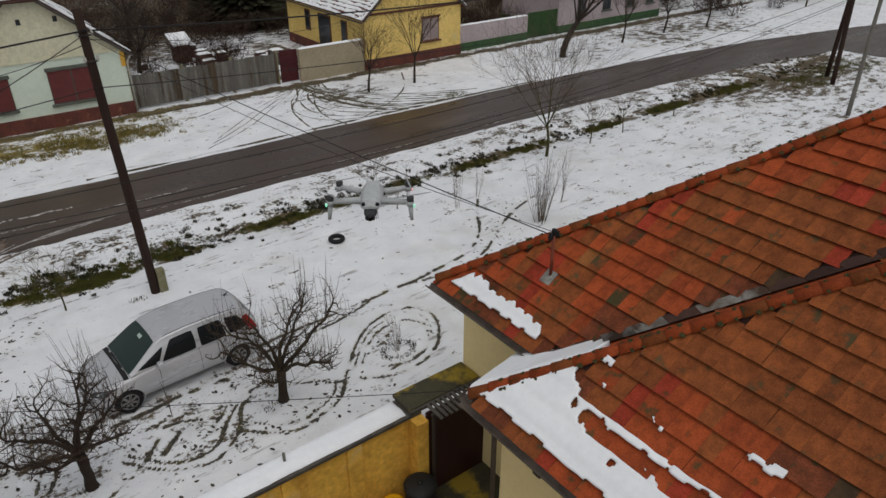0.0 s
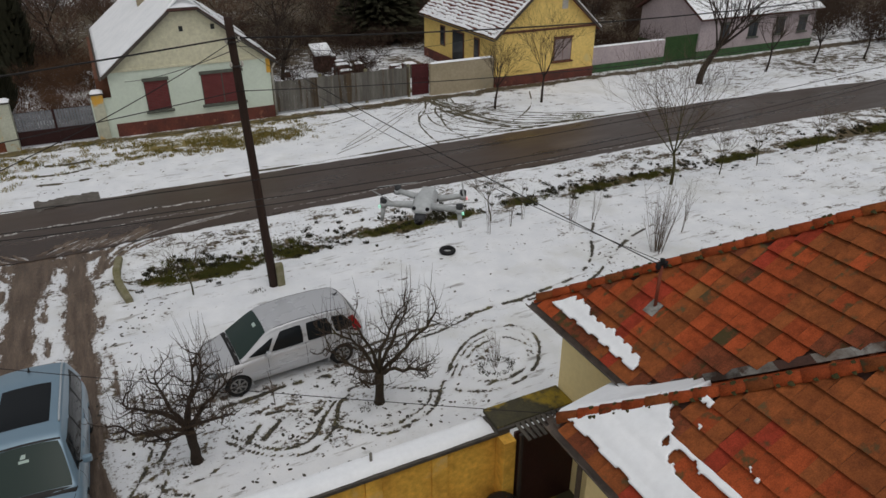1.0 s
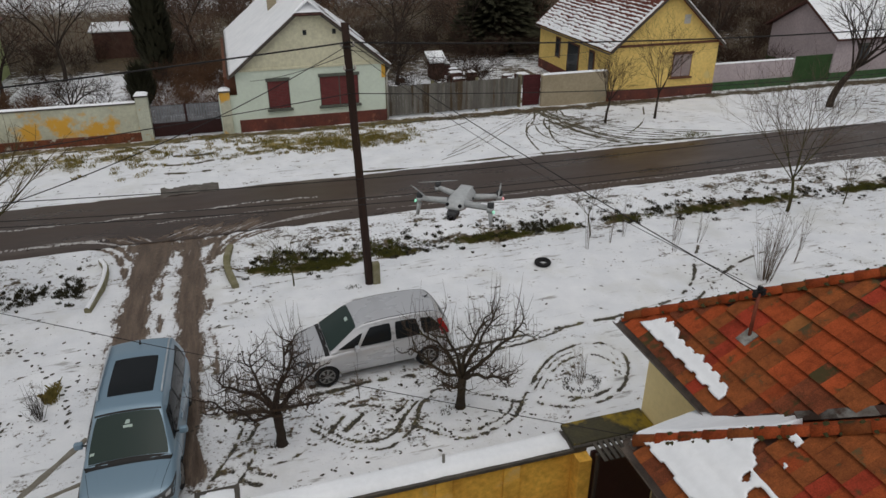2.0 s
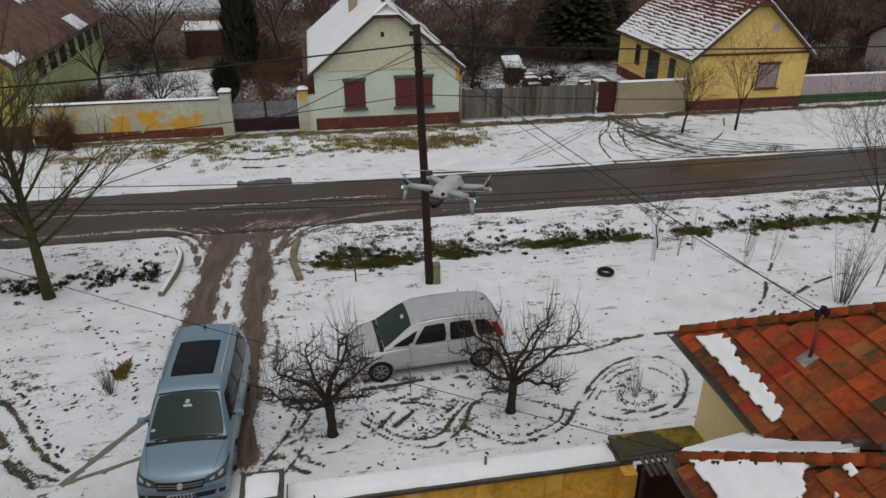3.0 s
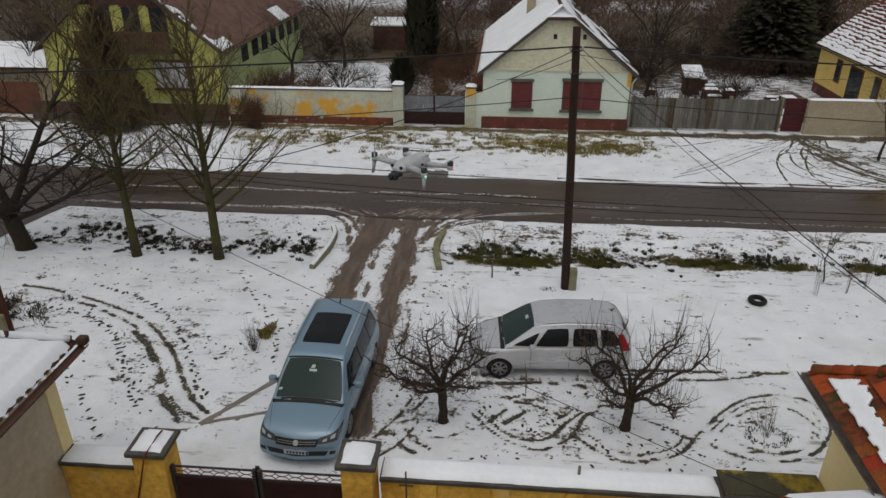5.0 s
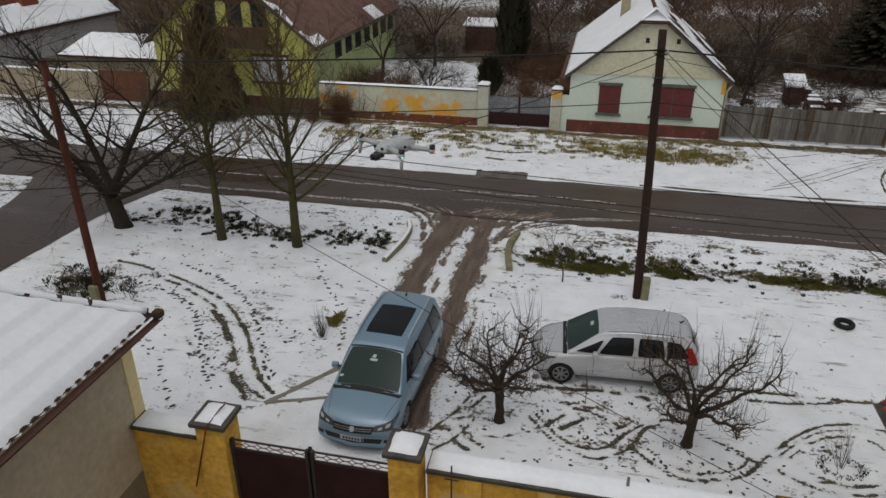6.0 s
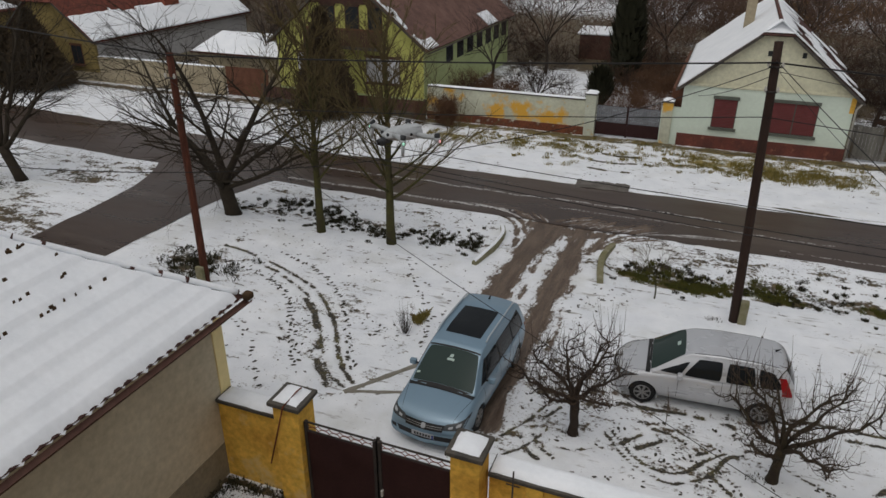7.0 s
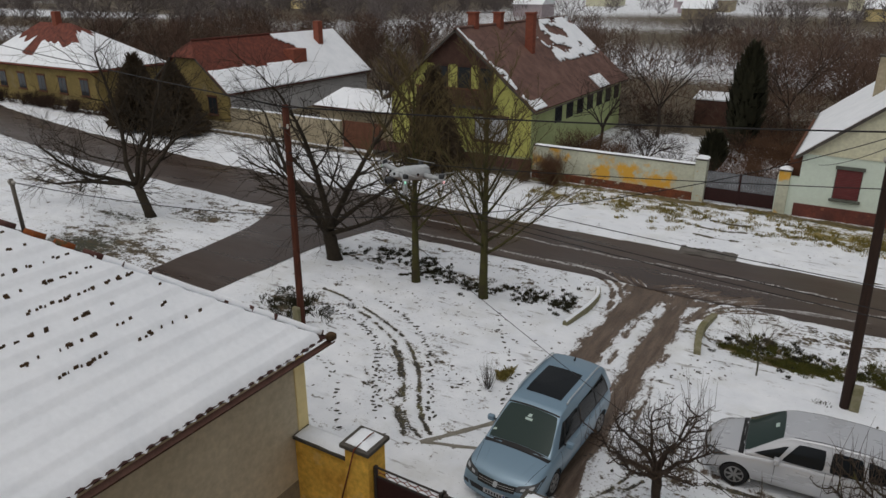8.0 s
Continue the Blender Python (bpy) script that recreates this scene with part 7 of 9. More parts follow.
def crooked(rng, p, d, length, steps, crook, lift):
    pts, q, dd = [Vector(p)], Vector(p), Vector(d).normalized()
    for _ in range(steps):
        dd = (dd + Vector((rng.uniform(-1, 1), rng.uniform(-1, 1), rng.uniform(-1, 1) + lift)) * crook).normalized()
        q = q + dd * (length / steps)
        pts.append(q.copy())
    return pts


def thin(r0, r1, n):
    return [r0 + (r1 - r0) * k / n for k in range(n + 1)]


def apple_tree(label, at, seed, bark, twig, lean, height, limbs):
    """A pruned old tree: knobbly limbs that rise, bend outward and turn up at their ends; limbs: azimuth, rise, reach."""
    rng = random.Random(seed)
    tv_, tf_, cv_, cf_ = [], [], [], []
    trunk = [Vector((lean[0] * k / 5 + 0.03 * wob(k, 0, 0.8, seed), lean[1] * k / 5, height * k / 5)) for k in range(6)]
    tube_data(trunk, [0.155, 0.115, 0.10, 0.098, 0.108, 0.10], 9, tv_, tf_)

    def shoot(p, r, h):
        tip = p + Vector((rng.uniform(-0.22, 0.22), rng.uniform(-0.22, 0.22), 1)) * h
        mid = p.lerp(tip, 0.5) + Vector((rng.uniform(-0.03, 0.03), rng.uniform(-0.03, 0.03), 0))
        tube_data([p, mid, tip], [r, r * 0.8, r * 0.35], 3, cv_, cf_)

    def wander(p, az, el, length, steps, bend, up):
        pts = [Vector(p)]
        for i in range(steps):
            t = i / (steps - 1)
            e = el * (1 - t) ** 1.3 + up * t * t + rng.uniform(-bend, bend)
            az += rng.uniform(-bend, bend) * 0.8
            pts.append(pts[-1] + Vector((math.cos(az) * math.cos(e), math.sin(az) * math.cos(e), math.sin(e))) * (length / steps) * rng.uniform(0.8, 1.2))
        return pts

    def knobs(r0, r1, n):
        return [(r0 + (r1 - r0) * k / n) * rng.uniform(0.86, 1.24) for k in range(n + 1)]
    for k, (az, el, reach) in enumerate(limbs):
        pts = wander(trunk[5 - (k % 3 == 2)] + Vector((0, 0, -0.04)), az, el, reach, 9, 0.40, 0.85)
        tube_data(pts, knobs(0.052, 0.016, 9), 7, tv_, tf_)
        for i in range(2, 10):
            for _ in range(2 if rng.random() < 0.6 else 1):
                a2 = az + rng.choice((-1, 1)) * rng.uniform(0.5, 1.5)
                sec = wander(pts[i], a2, rng.uniform(-0.1, 0.9), reach * rng.uniform(0.22, 0.44), 5, 0.5, 0.7)
                tube_data(sec, knobs(0.017, 0.0065, 5), 5, tv_, tf_)
                for j in range(1, 6):
                    for _ in range(2):
                        if rng.random() < 0.6:
                            tw = wander(sec[j], rng.uniform(0, 6.283), rng.uniform(-0.3, 1.0), rng.uniform(0.12, 0.38), 3, 0.45, 0.8)
                            tube_data(tw, [0.0072, 0.006, 0.005, 0.003], 3, cv_, cf_)
                    if rng.random() < 0.42:
                        shoot(sec[j], 0.0052, rng.uniform(0.3, 1.0))
            if rng.random() < 0.5:
                shoot(pts[i], 0.006, rng.uniform(0.6, 1.35))
    t = thing("apple_tree", label, "tree", (0, 0, 0), "front yard trees")
    raw("trunk", tv_, tf_, bark, t, smooth=True)
    raw("crown", cv_, cf_, twig, t)
    t.location = (at[0], at[1], gz(*at) - 0.08)
    return t


MOSSLIMB = mat("mossy_dark_limb", (0.030, 0.022, 0.017), (0.052, 0.042, 0.026), 0.9, 4.0, bump=0.8, bump_scale=25, c=(0.075, 0.070, 0.018), c_at=0.60, c_scale=2.5)
apple_tree("bare pruned apple tree with a crooked spreading crown", (0.38, 11.95), 15, BARK, TWIG, (-0.02, 0.0), 0.98, ((0.15, 0.85, 1.3), (0.95, 1.25, 1.55), (1.9, 1.15, 1.5), (2.75, 0.9, 1.55), (3.35, 0.6, 1.5), (4.2, 1.0, 1.2), (5.2, 1.0, 1.2), (1.4, 1.5, 1.6)))
apple_tree("bare pruned apple tree with mossy limbs and upright shoots", (4.5, 12.02), 29, MOSSLIMB, TWIG, (0.04, 0.0), 0.92, ((0.05, 0.8, 2.0), (0.75, 1.15, 1.75), (1.6, 1.3, 1.6), (2.5, 1.1, 1.55), (3.1, 0.65, 1.5), (4.3, 0.8, 1.2), (5.5, 0.5, 1.6), (1.1, 1.5, 1.6)))


def leader_tree(label, at, h, r, first, n, reach, seed, bark, twig, group):
    """An upright tree: one straight leader, ascending side branches."""
    rng = random.Random(seed)
    tv_, tf_, cv_, cf_ = [], [], [], []
    lead = [Vector((0.05 * wob(k, 0, 0.7, seed), 0.05 * wob(k, 4, 0.7, seed), h * k / 10)) for k in range(11)]
    tube_data(lead, [r * 1.25] + thin(r, r * 0.12, 9), 9, tv_, tf_)
    for k in range(n):
        t = first + (0.97 - first) * (k + rng.random()) / n
        p = lead[int(t * 10)].lerp(lead[min(int(t * 10) + 1, 10)], t * 10 % 1)
        a = k * 2.4 + rng.uniform(-0.4, 0.4)
        up = rng.uniform(0.45, 1.8)
        L = reach * (1.15 - 0.75 * t) * rng.uniform(0.8, 1.2)
        pts = crooked(rng, p, (math.cos(a), math.sin(a), up), L, 6, 0.13, 0.35)
        tube_data(pts, thin(r * 0.36 * (1.2 - 0.7 * t), 0.008, 6), 5, tv_ if k < n // 2 else cv_, tf_ if k < n // 2 else cf_)
        for i in range(1, 7):
            for _ in range(3):
                d = (pts[i] - pts[i - 1]).normalized() + Vector((rng.gauss(0, 0.6), rng.gauss(0, 0.55), rng.uniform(-0.1, 0.6)))
                tw = crooked(rng, pts[i], d, L * rng.uniform(0.18, 0.42), 4, 0.15, 0.3)
                tube_data(tw, thin(0.011, 0.005, 4), 3, cv_, cf_)
                for _q in range(3):
                    b = tw[rng.randrange(1, 4)]
                    d2 = d + Vector((rng.gauss(0, 0.7), rng.gauss(0, 0.7), 0.2))
                    tube_data([b, b + d2.normalized() * L * rng.uniform(0.08, 0.18)], [0.0075, 0.004], 3, cv_, cf_)
    t = thing("street_tree", label, "tree", (0, 0, 0), group)
    raw("trunk", tv_, tf_, bark, t, smooth=True)
    raw("crown", cv_, cf_, twig, t)
    t.location = (at[0], at[1], gz(*at) - 0.08)
    return t


def shoots(name, at, n, h, spread_r, seed, label, twig, thick=0.006):
    """A clump of thin upright stems with side twigs."""
    rng = random.Random(seed)
    v, f = [], []
    for _ in range(n):
        a, rr = rng.uniform(0, 6.283), spread_r * rng.random() ** 0.7
        hh = h * rng.uniform(0.6, 1.1)
        p0 = Vector((0.25 * rr * math.cos(a), 0.25 * rr * math.sin(a), -0.05))
        p1 = Vector((rr * math.cos(a) + rng.uniform(-0.05, 0.05), rr * math.sin(a), hh))
        mid = p0.lerp(p1, 0.5) + Vector((rng.uniform(-0.06, 0.06), rng.uniform(-0.06, 0.06), 0))
        tube_data([p0, mid, p1], [thick, thick * 0.8, thick * 0.3], 3, v, f)
        for _k in range(3):
            t = rng.uniform(0.3, 0.9)
            b = p0.lerp(p1, t)
            e = b + Vector((rng.uniform(-1, 1), rng.uniform(-1, 1), rng.uniform(0.6, 1.4))) * hh * 0.18
            tube_data([b, e], [thick * 0.6, thick * 0.2], 3, v, f)
    t = thing(name, label, "shrub")
    raw("crown", v, f, twig, t)
    t.location = (at[0], at[1], gz(*at))
    return t


WALNUT = mat("grey_brown_bark", (0.027, 0.020, 0.015), (0.046, 0.037, 0.025), 0.9, 4.0, bump=0.8, bump_scale=25)
shoots("rose_bush", (7.62, 11.98), 14, 0.95, 0.38, 3, "leafless thin-stemmed rose bush in a ring of soil", PALETWIG)
shoots("shrub", (-4.9, 14.4), 34, 0.85, 0.42, 4, "dry leafless reddish dwarf shrub in the snow", WALNUT, 0.006)
shoots("shrub", (15.5, 15.06), 34, 2.3, 0.75, 6, "tall leafless pale shrub near the path", PALETWIG, 0.009)
shoots("shrub", (2.3, 13.0), 3, 1.0, 0.1, 7, "single thin stake-like sapling in trampled snow", PALETWIG, 0.01)
for k, (x, y) in enumerate(((17.2, 15.8), (18.0, 16.4), (13.9, 17.6), (15.1, 18.0), (12.2, 18.9), (11.2, 18.6), (14.4, 18.4), (12.9, 19.2))):
    shoots("shrub", (x, y), 5, 1.3 + 0.25 * (k % 3), 0.3, 20 + k, "few thin leafless stems standing in the verge", PALETWIG, 0.007)

# young street trees: mossy trunks, many upright branches
leader_tree("leafless young street tree with a straight mossy trunk", (-7.82, 19.6), 7.6, 0.155, 0.22, 34, 3.6, 41, MOSSBARK, OLIVETWIG, "verge trees")
leader_tree("leafless young street tree with a straight mossy trunk", (-10.68, 19.6), 7.8, 0.145, 0.25, 34, 3.3, 42, MOSSBARK, OLIVETWIG, "verge trees")
def limb_tree(label, at, trunk, r, limbs, seed):
    """An old street tree forking low into a few long crooked limbs; limbs: azimuth, rise, length, radius."""
    rng = random.Random(seed)
    out = (([], []), ([], []))
    tube_data([Vector(trunk) * k / 4 for k in range(5)], [r * 1.3, r * 1.05, r, r, r * 0.92], 10, *out[0])
    for k, (az, el, length, lr) in enumerate(limbs):
        d = Vector((math.cos(az) * math.cos(el), math.sin(az) * math.cos(el), math.sin(el)))
        pts = crooked(rng, Vector(trunk) * (1.0 - 0.12 * (k % 2)), d, length, 9, 0.25, 0.18)
        tube_data(pts, thin(lr, 0.036, 9), 8, *out[0])
        for i in range(2, 10):
            for _ in range(2 if i < 9 else 3):
                dd = (pts[i] - pts[i - 1]).normalized() * 0.6 + Vector((rng.gauss(0, 0.7), rng.gauss(0, 0.7), rng.uniform(-0.35, 0.6)))
                grow(rng, pts[i], dd, length * rng.uniform(0.2, 0.46), max(lr * 0.40 * (1.1 - i / 12), 0.015), 2, 4, out, (0.7, 0.7, 0.7, 0.6), 0.08, (6, 6, 5, 4), 0.28)
    t = thing("walnut_tree", label, "tree", (0, 0, 0), "verge trees")
    raw("trunk", *out[0], WALNUT, t, smooth=True)
    raw("crown", *out[1], WALNUT, t)
    t.location = (at[0], at[1], gz(*at) - 0.08)
    return t


limb_tree("large leafless walnut tree with wide dark limbs", (-14.8, 19.85), (-0.25, 0.0, 1.25), 0.27, ((3.0, 0.42, 6.2, 0.15), (2.5, 0.90, 6.2, 0.16), (0.4, 1.20, 6.2, 0.16), (0.1, 0.32, 4.8, 0.10), (1.5, 0.70, 4.8, 0.12), (4.6, 0.75, 4.2, 0.11)), 17)
limb_tree("leafless dark tree leaning over the snowy verge", (-25.8, 19.5), (-0.7, 0.0, 1.55), 0.22, ((3.3, 0.12, 6.4, 0.13), (2.9, 0.50, 7.0, 0.13), (2.2, 0.90, 6.4, 0.12), (0.3, 0.60, 5.4, 0.12), (4.3, 0.55, 5.0, 0.10), (1.0, 1.1, 5.2, 0.11)), 8)
bare_tree("street_tree", "tall leafless dark street tree across the road", "tree", (32.8, 31.0), 2.6, 0.22, 3.3, 4, (0.55, 0.6, 0.6, 0.6), 0.25, (6, 6, 5, 3), 9, (0.02, 0), BARK, BARK, "far verge trees", 0.16)
for k, (x, y, th, lb) in enumerate(((19.0, 31.8, 1.3, 1.5), (21.9, 31.7, 1.6, 2.1), (38.9, 31.4, 1.5, 1.7), (43.8, 31.7, 1.5, 1.8), (48.1, 31.1, 1.7, 2.4), (20.05, 19.4, 1.5, 2.3), (62, 31, 1.8, 2.6))):
    bare_tree("street_tree", "small leafless street tree standing in snow", "tree", (x, y), th, 0.075, lb, 4, (0.5, 0.55, 0.6, 0.6), 0.28, (7, 6, 4, 2), 60 + k, (0.05, 0), BARK if k < 5 else MOSSBARK, TWIG if k < 5 else PALETWIG, "far verge trees", 0.16)
for k, (x, y) in enumerate(((22.6, 19.3), (24.85, 19.4), (28.7, 19.5), (1.36, 18.95), (11.8, 19.6))):
    bare_tree("sapling", "thin leafless sapling planted along the ditch", "tree", (x, y), 0.9, 0.028, 0.95, 3, (0.6, 0.6, 0.6), 0.25, (6, 4, 3), 80 + k, (0.03, 0), MOSSBARK, PALETWIG, "ditch saplings", 0.16)

# trees and thickets in the yards behind the houses
for k, (x, y, th, lb) in enumerate(((-10.0, 50.3, 2.4, 3.8), (12.0, 50.5, 2.2, 3.2), (10.2, 42.5, 1.4, 2.2), (18.5, 51, 2.2, 3.4), (-26.5, 46, 2.0, 3.0), (-27.5, 40.5, 1.7, 2.6), (33.2, 42.5, 2.0, 3.0), (31.0, 47, 2.0, 3.4), (50.5, 40, 2.2, 3.6), (-8.2, 40.6, 0.7, 1.4), (-12.3, 44.5, 1.6, 2.4), (-2.0, 56, 2.2, 3.6), (6, 57, 2.4, 4.0), (24, 56, 2.4, 4.0))):
    bare_tree("yard_tree", "leafless dark fruit tree in a back yard", "tree", (x, y), th, 0.14, lb, 4, (0.65, 0.65, 0.65, 0.6), 0.2, (6, 6, 4, 3), 120 + k, (0.05, 0.03), BARK, BARK, "back yard trees", 0.2)


def conifer(name, label, at, h, r, seed, n=900, column=False, needle=None):
    """Tapered trunk and layered sprays of needles."""
    rng = random.Random(seed)
    v, f = [], []
    for _ in range(n):
        t = rng.random() ** (0.8 if column else 1.25)
        z = h * (0.06 + 0.93 * t)
        rr = r * ((1 - t) ** (0.35 if column else 0.75 if n > 3500 else 0.85)) * rng.uniform(0.35, 1.08) + 0.04
        if column:
            rr = r * math.sin(math.pi * min(0.12 + 0.9 * t, 1.0)) ** 0.6 * rng.uniform(0.5, 1.05) + 0.03
        a = rng.uniform(0, 6.283)
        c = Vector((rr * math.cos(a), rr * math.sin(a), z))
        tip = c + Vector((math.cos(a) * 0.28, math.sin(a) * 0.28, 0.55 if column else rng.uniform(-0.16, 0.10) if n < 3500 else rng.uniform(-0.5, 0.5))) * rng.uniform(0.6, 1.3)
        inner = Vector((rr * 0.35 * math.cos(a), rr * 0.35 * math.sin(a), z - (0.25 if column else -0.03)))
        s = Vector((-math.sin(a), math.cos(a), 0)) * rng.uniform(0.10, 0.24) * (0.3 if n > 3500 else 1.0)
        dz = Vector((0, 0, rng.uniform(0.02, 0.1)))
        b = len(v)
        v += [tuple(inner), tuple(c + s - dz), tuple(tip), tuple(c - s - dz), tuple(c + dz)]
        f += [(b, b + 1, b + 4), (b + 1, b + 2, b + 4), (b + 2, b + 3, b + 4), (b + 3, b, b + 4), (b, b + 3, b + 2, b + 1)]
    t_ = thing(name, label, "tree", group="conifers")
    tv_, tf_ = [], []
    tube_data([(0, 0, -0.1), (0, 0, h * 0.5), (0, 0, h * 0.95)], [0.05 * r + 0.08, 0.06, 0.015], 7, tv_, tf_)
    raw("trunk", tv_, tf_, BARK, t_, smooth=True)
    raw("crown", v, f, needle or CONIFER, t_)
    t_.location = (at[0], at[1], gz(*at))
    return t_


BROWNCON = mat("browned_spruce_needles", (0.042, 0.030, 0.018), (0.062, 0.044, 0.025), 0.9, 4.0, bump=0)
conifer("cypress", "tall dark columnar cypress in the yard", (-4.1, 48.6), 6.6, 1.05, 1, 1500, True)
conifer("clipped_bush", "dark clipped evergreen bush behind the wall", (-4.6, 42.0), 2.1, 0.6, 2, 500, True)
conifer("spruce", "browned spruce before the lime house", (-18.9, 34.1), 5.9, 1.75, 3, 5600, False, BROWNCON)
conifer("spruce", "dark spruce by the far street", (-44.6, 33.2), 5.4, 2.3, 4, 5200, False, BROWNCON)
conifer("spruce", "dark spruce by the far street", (-40.4, 33.2), 5.0, 2.1, 5, 5000, False, BROWNCON)
conifer("pine", "large dark pine behind the fence", (20.5, 52.5), 9.5, 3.6, 6, 3400)
conifer("pine", "dark pine behind the back yards", (25.0, 60.0), 9.0, 3.6, 7, 2600)
conifer("spruce", "dark spruce behind the hipped house", (-47.5, 45.0), 6.0, 1.7, 8, 900)


def thicket(name, label, places, seed, material, spikes, spike_len, thick=0.02):
    """Leafless undergrowth: very many thin tapered stems."""
    rng = random.Random(seed)
    v, f = [], []
    for x, y, h, r in places:
        zb = gz(x, y)
        for _ in range(spikes):
            a, q = rng.uniform(0, 6.283), rng.random() ** 0.5
            z0 = h * rng.uniform(0.0, 0.75)
            p = Vector((x + r * q * math.cos(a) * (0.35 + 0.65 * z0 / h), y + r * q * math.sin(a) * (0.35 + 0.65 * z0 / h), zb + z0))
            d = Vector((rng.uniform(-1, 1) + 0.5 * math.cos(a), rng.uniform(-1, 1) + 0.5 * math.sin(a), rng.uniform(0.2, 1.6))).normalized()
            e = p + d * spike_len * rng.uniform(0.5, 1.3) * (0.4 + 0.12 * h)
            s = d.orthogonal().normalized() * thick * rng.uniform(0.6, 1.3)
            s2 = d.cross(s)
            b = len(v)
            v += [tuple(p + s), tuple(p - s * 0.5 + s2 * 0.87), tuple(p - s * 0.5 - s2 * 0.87), tuple(e)]
            f += [(b, b + 1, b + 3), (b + 1, b + 2, b + 3), (b + 2, b, b + 3)]
    ob = raw(name, v, f, material)
    return tagged(ob, label, "bushes", kind="stuff")


rng = random.Random(5)
DARKTWIG = mat("dark_undergrowth", (0.029, 0.0175, 0.013), (0.052, 0.031, 0.021), 0.95, 0.6, bump=0)
# Both woods are lightened, the far one greyed: distance haze put into their colour.
WOODTWIG = mat("hazed_brown_woods", (0.135, 0.086, 0.063), (0.088, 0.056, 0.042), 0.95, 0.1, bump=0)
FARTWIG = mat("hazed_far_woods", (0.17, 0.145, 0.138), (0.12, 0.10, 0.094), 0.95, 0.02, bump=0)
REDTWIG = mat("reddish_undergrowth", (0.125, 0.066, 0.036), (0.085, 0.048, 0.03), 0.95, 0.6, bump=0)
REED = mat("dry_reeds", (0.20, 0.115, 0.05), (0.13, 0.078, 0.040), 0.95, 0.6, bump=0)


def free(x, y):
    """Not inside a building."""
    boxes = ((-0.5, 9, 35, 49.5), (20.5, 29, 35, 46.5), (-25, -13, 36, 54.5), (36.5, 49.5, 35, 43), (-47, -37, 35, 54), (-72, -49, 35, 44))
    return not any(a - 0.6 < x < b + 0.6 and c - 0.6 < y < d + 0.6 for a, b, c, d in boxes)


near_places = []
while len(near_places) < 190:
    x, y = rng.uniform(-36, 50), rng.uniform(37.5, 56)
    if free(x, y) and not (9 < x < 20 and y < 46 and rng.random() < 0.35) and not (-4 < x < -0.3 and y < 44) and not (-13 < x < -5 and 40.5 < y < 49 and rng.random() < 0.8):
        near_places.append((x, y, rng.uniform(0.8, 2.6), rng.uniform(0.8, 1.8)))
while len(near_places) < 300:
    x, y = rng.uniform(9, 64), rng.uniform(38, 62)
    if free(x, y) and not (x < 20 and y < 46) or y < 36.5 and x > 50:
        near_places.append((x, y, rng.uniform(1.0, 3.4), rng.uniform(0.9, 2.0)))
thicket("yard_thicket", "leafless brown bushes filling the back yards", near_places, 3, DARKTWIG, 270, 0.9, 0.013)
thicket("garden_stalks", "reddish dry stalks in the yard beside the mint house", [(rng.uniform(-5.5, 0.1), rng.uniform(38.5, 53), rng.uniform(0.7, 1.9), rng.uniform(0.6, 1.3)) for _ in range(64)], 4, REDTWIG, 220, 0.7, 0.012)
thicket("wall_shrubs", "leafless brown shrubs behind the garden wall", [(rng.uniform(-13.4, -8.6), rng.uniform(36.6, 40), rng.uniform(1.8, 3.0), rng.uniform(0.7, 1.2)) for _ in range(10)] + [(rng.uniform(-13.6, -10.4), rng.uniform(34.2, 34.9), rng.uniform(1.2, 2.0), 0.6) for _ in range(6)] + [(-6.3, 36.9, 2.0, 0.7)], 6, REDTWIG, 420, 0.9, 0.010)
thicket("street_hedge", "leafless brown hedge along the far street front", [(rng.uniform(-78, -48), rng.uniform(34.2, 35.0), rng.uniform(0.8, 1.7), rng.uniform(0.6, 1.1)) for _ in range(46)], 16, DARKTWIG, 240, 0.7, 0.016)
thicket("corner_bushes", "dark leafless bushes at the far street corner", [(rng.uniform(51, 84), rng.uniform(30, 46), rng.uniform(2.0, 4.5), rng.uniform(1.0, 2.2)) for _ in range(60)], 17, DARKTWIG, 300, 0.9, 0.02)
mid_places = []
while len(mid_places) < 600:
    x, y = rng.uniform(-110, 110), rng.uniform(54, 105)
    if free(x, y) and wob(x, y, 0.035, 2.0) > -0.45:
        mid_places.append((x, y, rng.uniform(3.5, 7.5), rng.uniform(1.6, 3.2)))
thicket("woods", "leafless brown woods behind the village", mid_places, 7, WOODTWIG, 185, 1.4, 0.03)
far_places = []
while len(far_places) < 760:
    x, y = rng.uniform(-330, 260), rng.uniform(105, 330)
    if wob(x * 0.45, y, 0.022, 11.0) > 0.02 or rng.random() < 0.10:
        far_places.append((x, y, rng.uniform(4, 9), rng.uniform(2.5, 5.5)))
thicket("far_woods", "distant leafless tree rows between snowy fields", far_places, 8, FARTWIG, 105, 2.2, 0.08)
thicket("reed_bed", "dry brown reeds beyond the yards", [(rng.uniform(2, 60), rng.uniform(78, 104), rng.uniform(1.5, 2.6), rng.uniform(2.5, 4)) for _ in range(160)], 9, REED, 150, 1.0, 0.03)

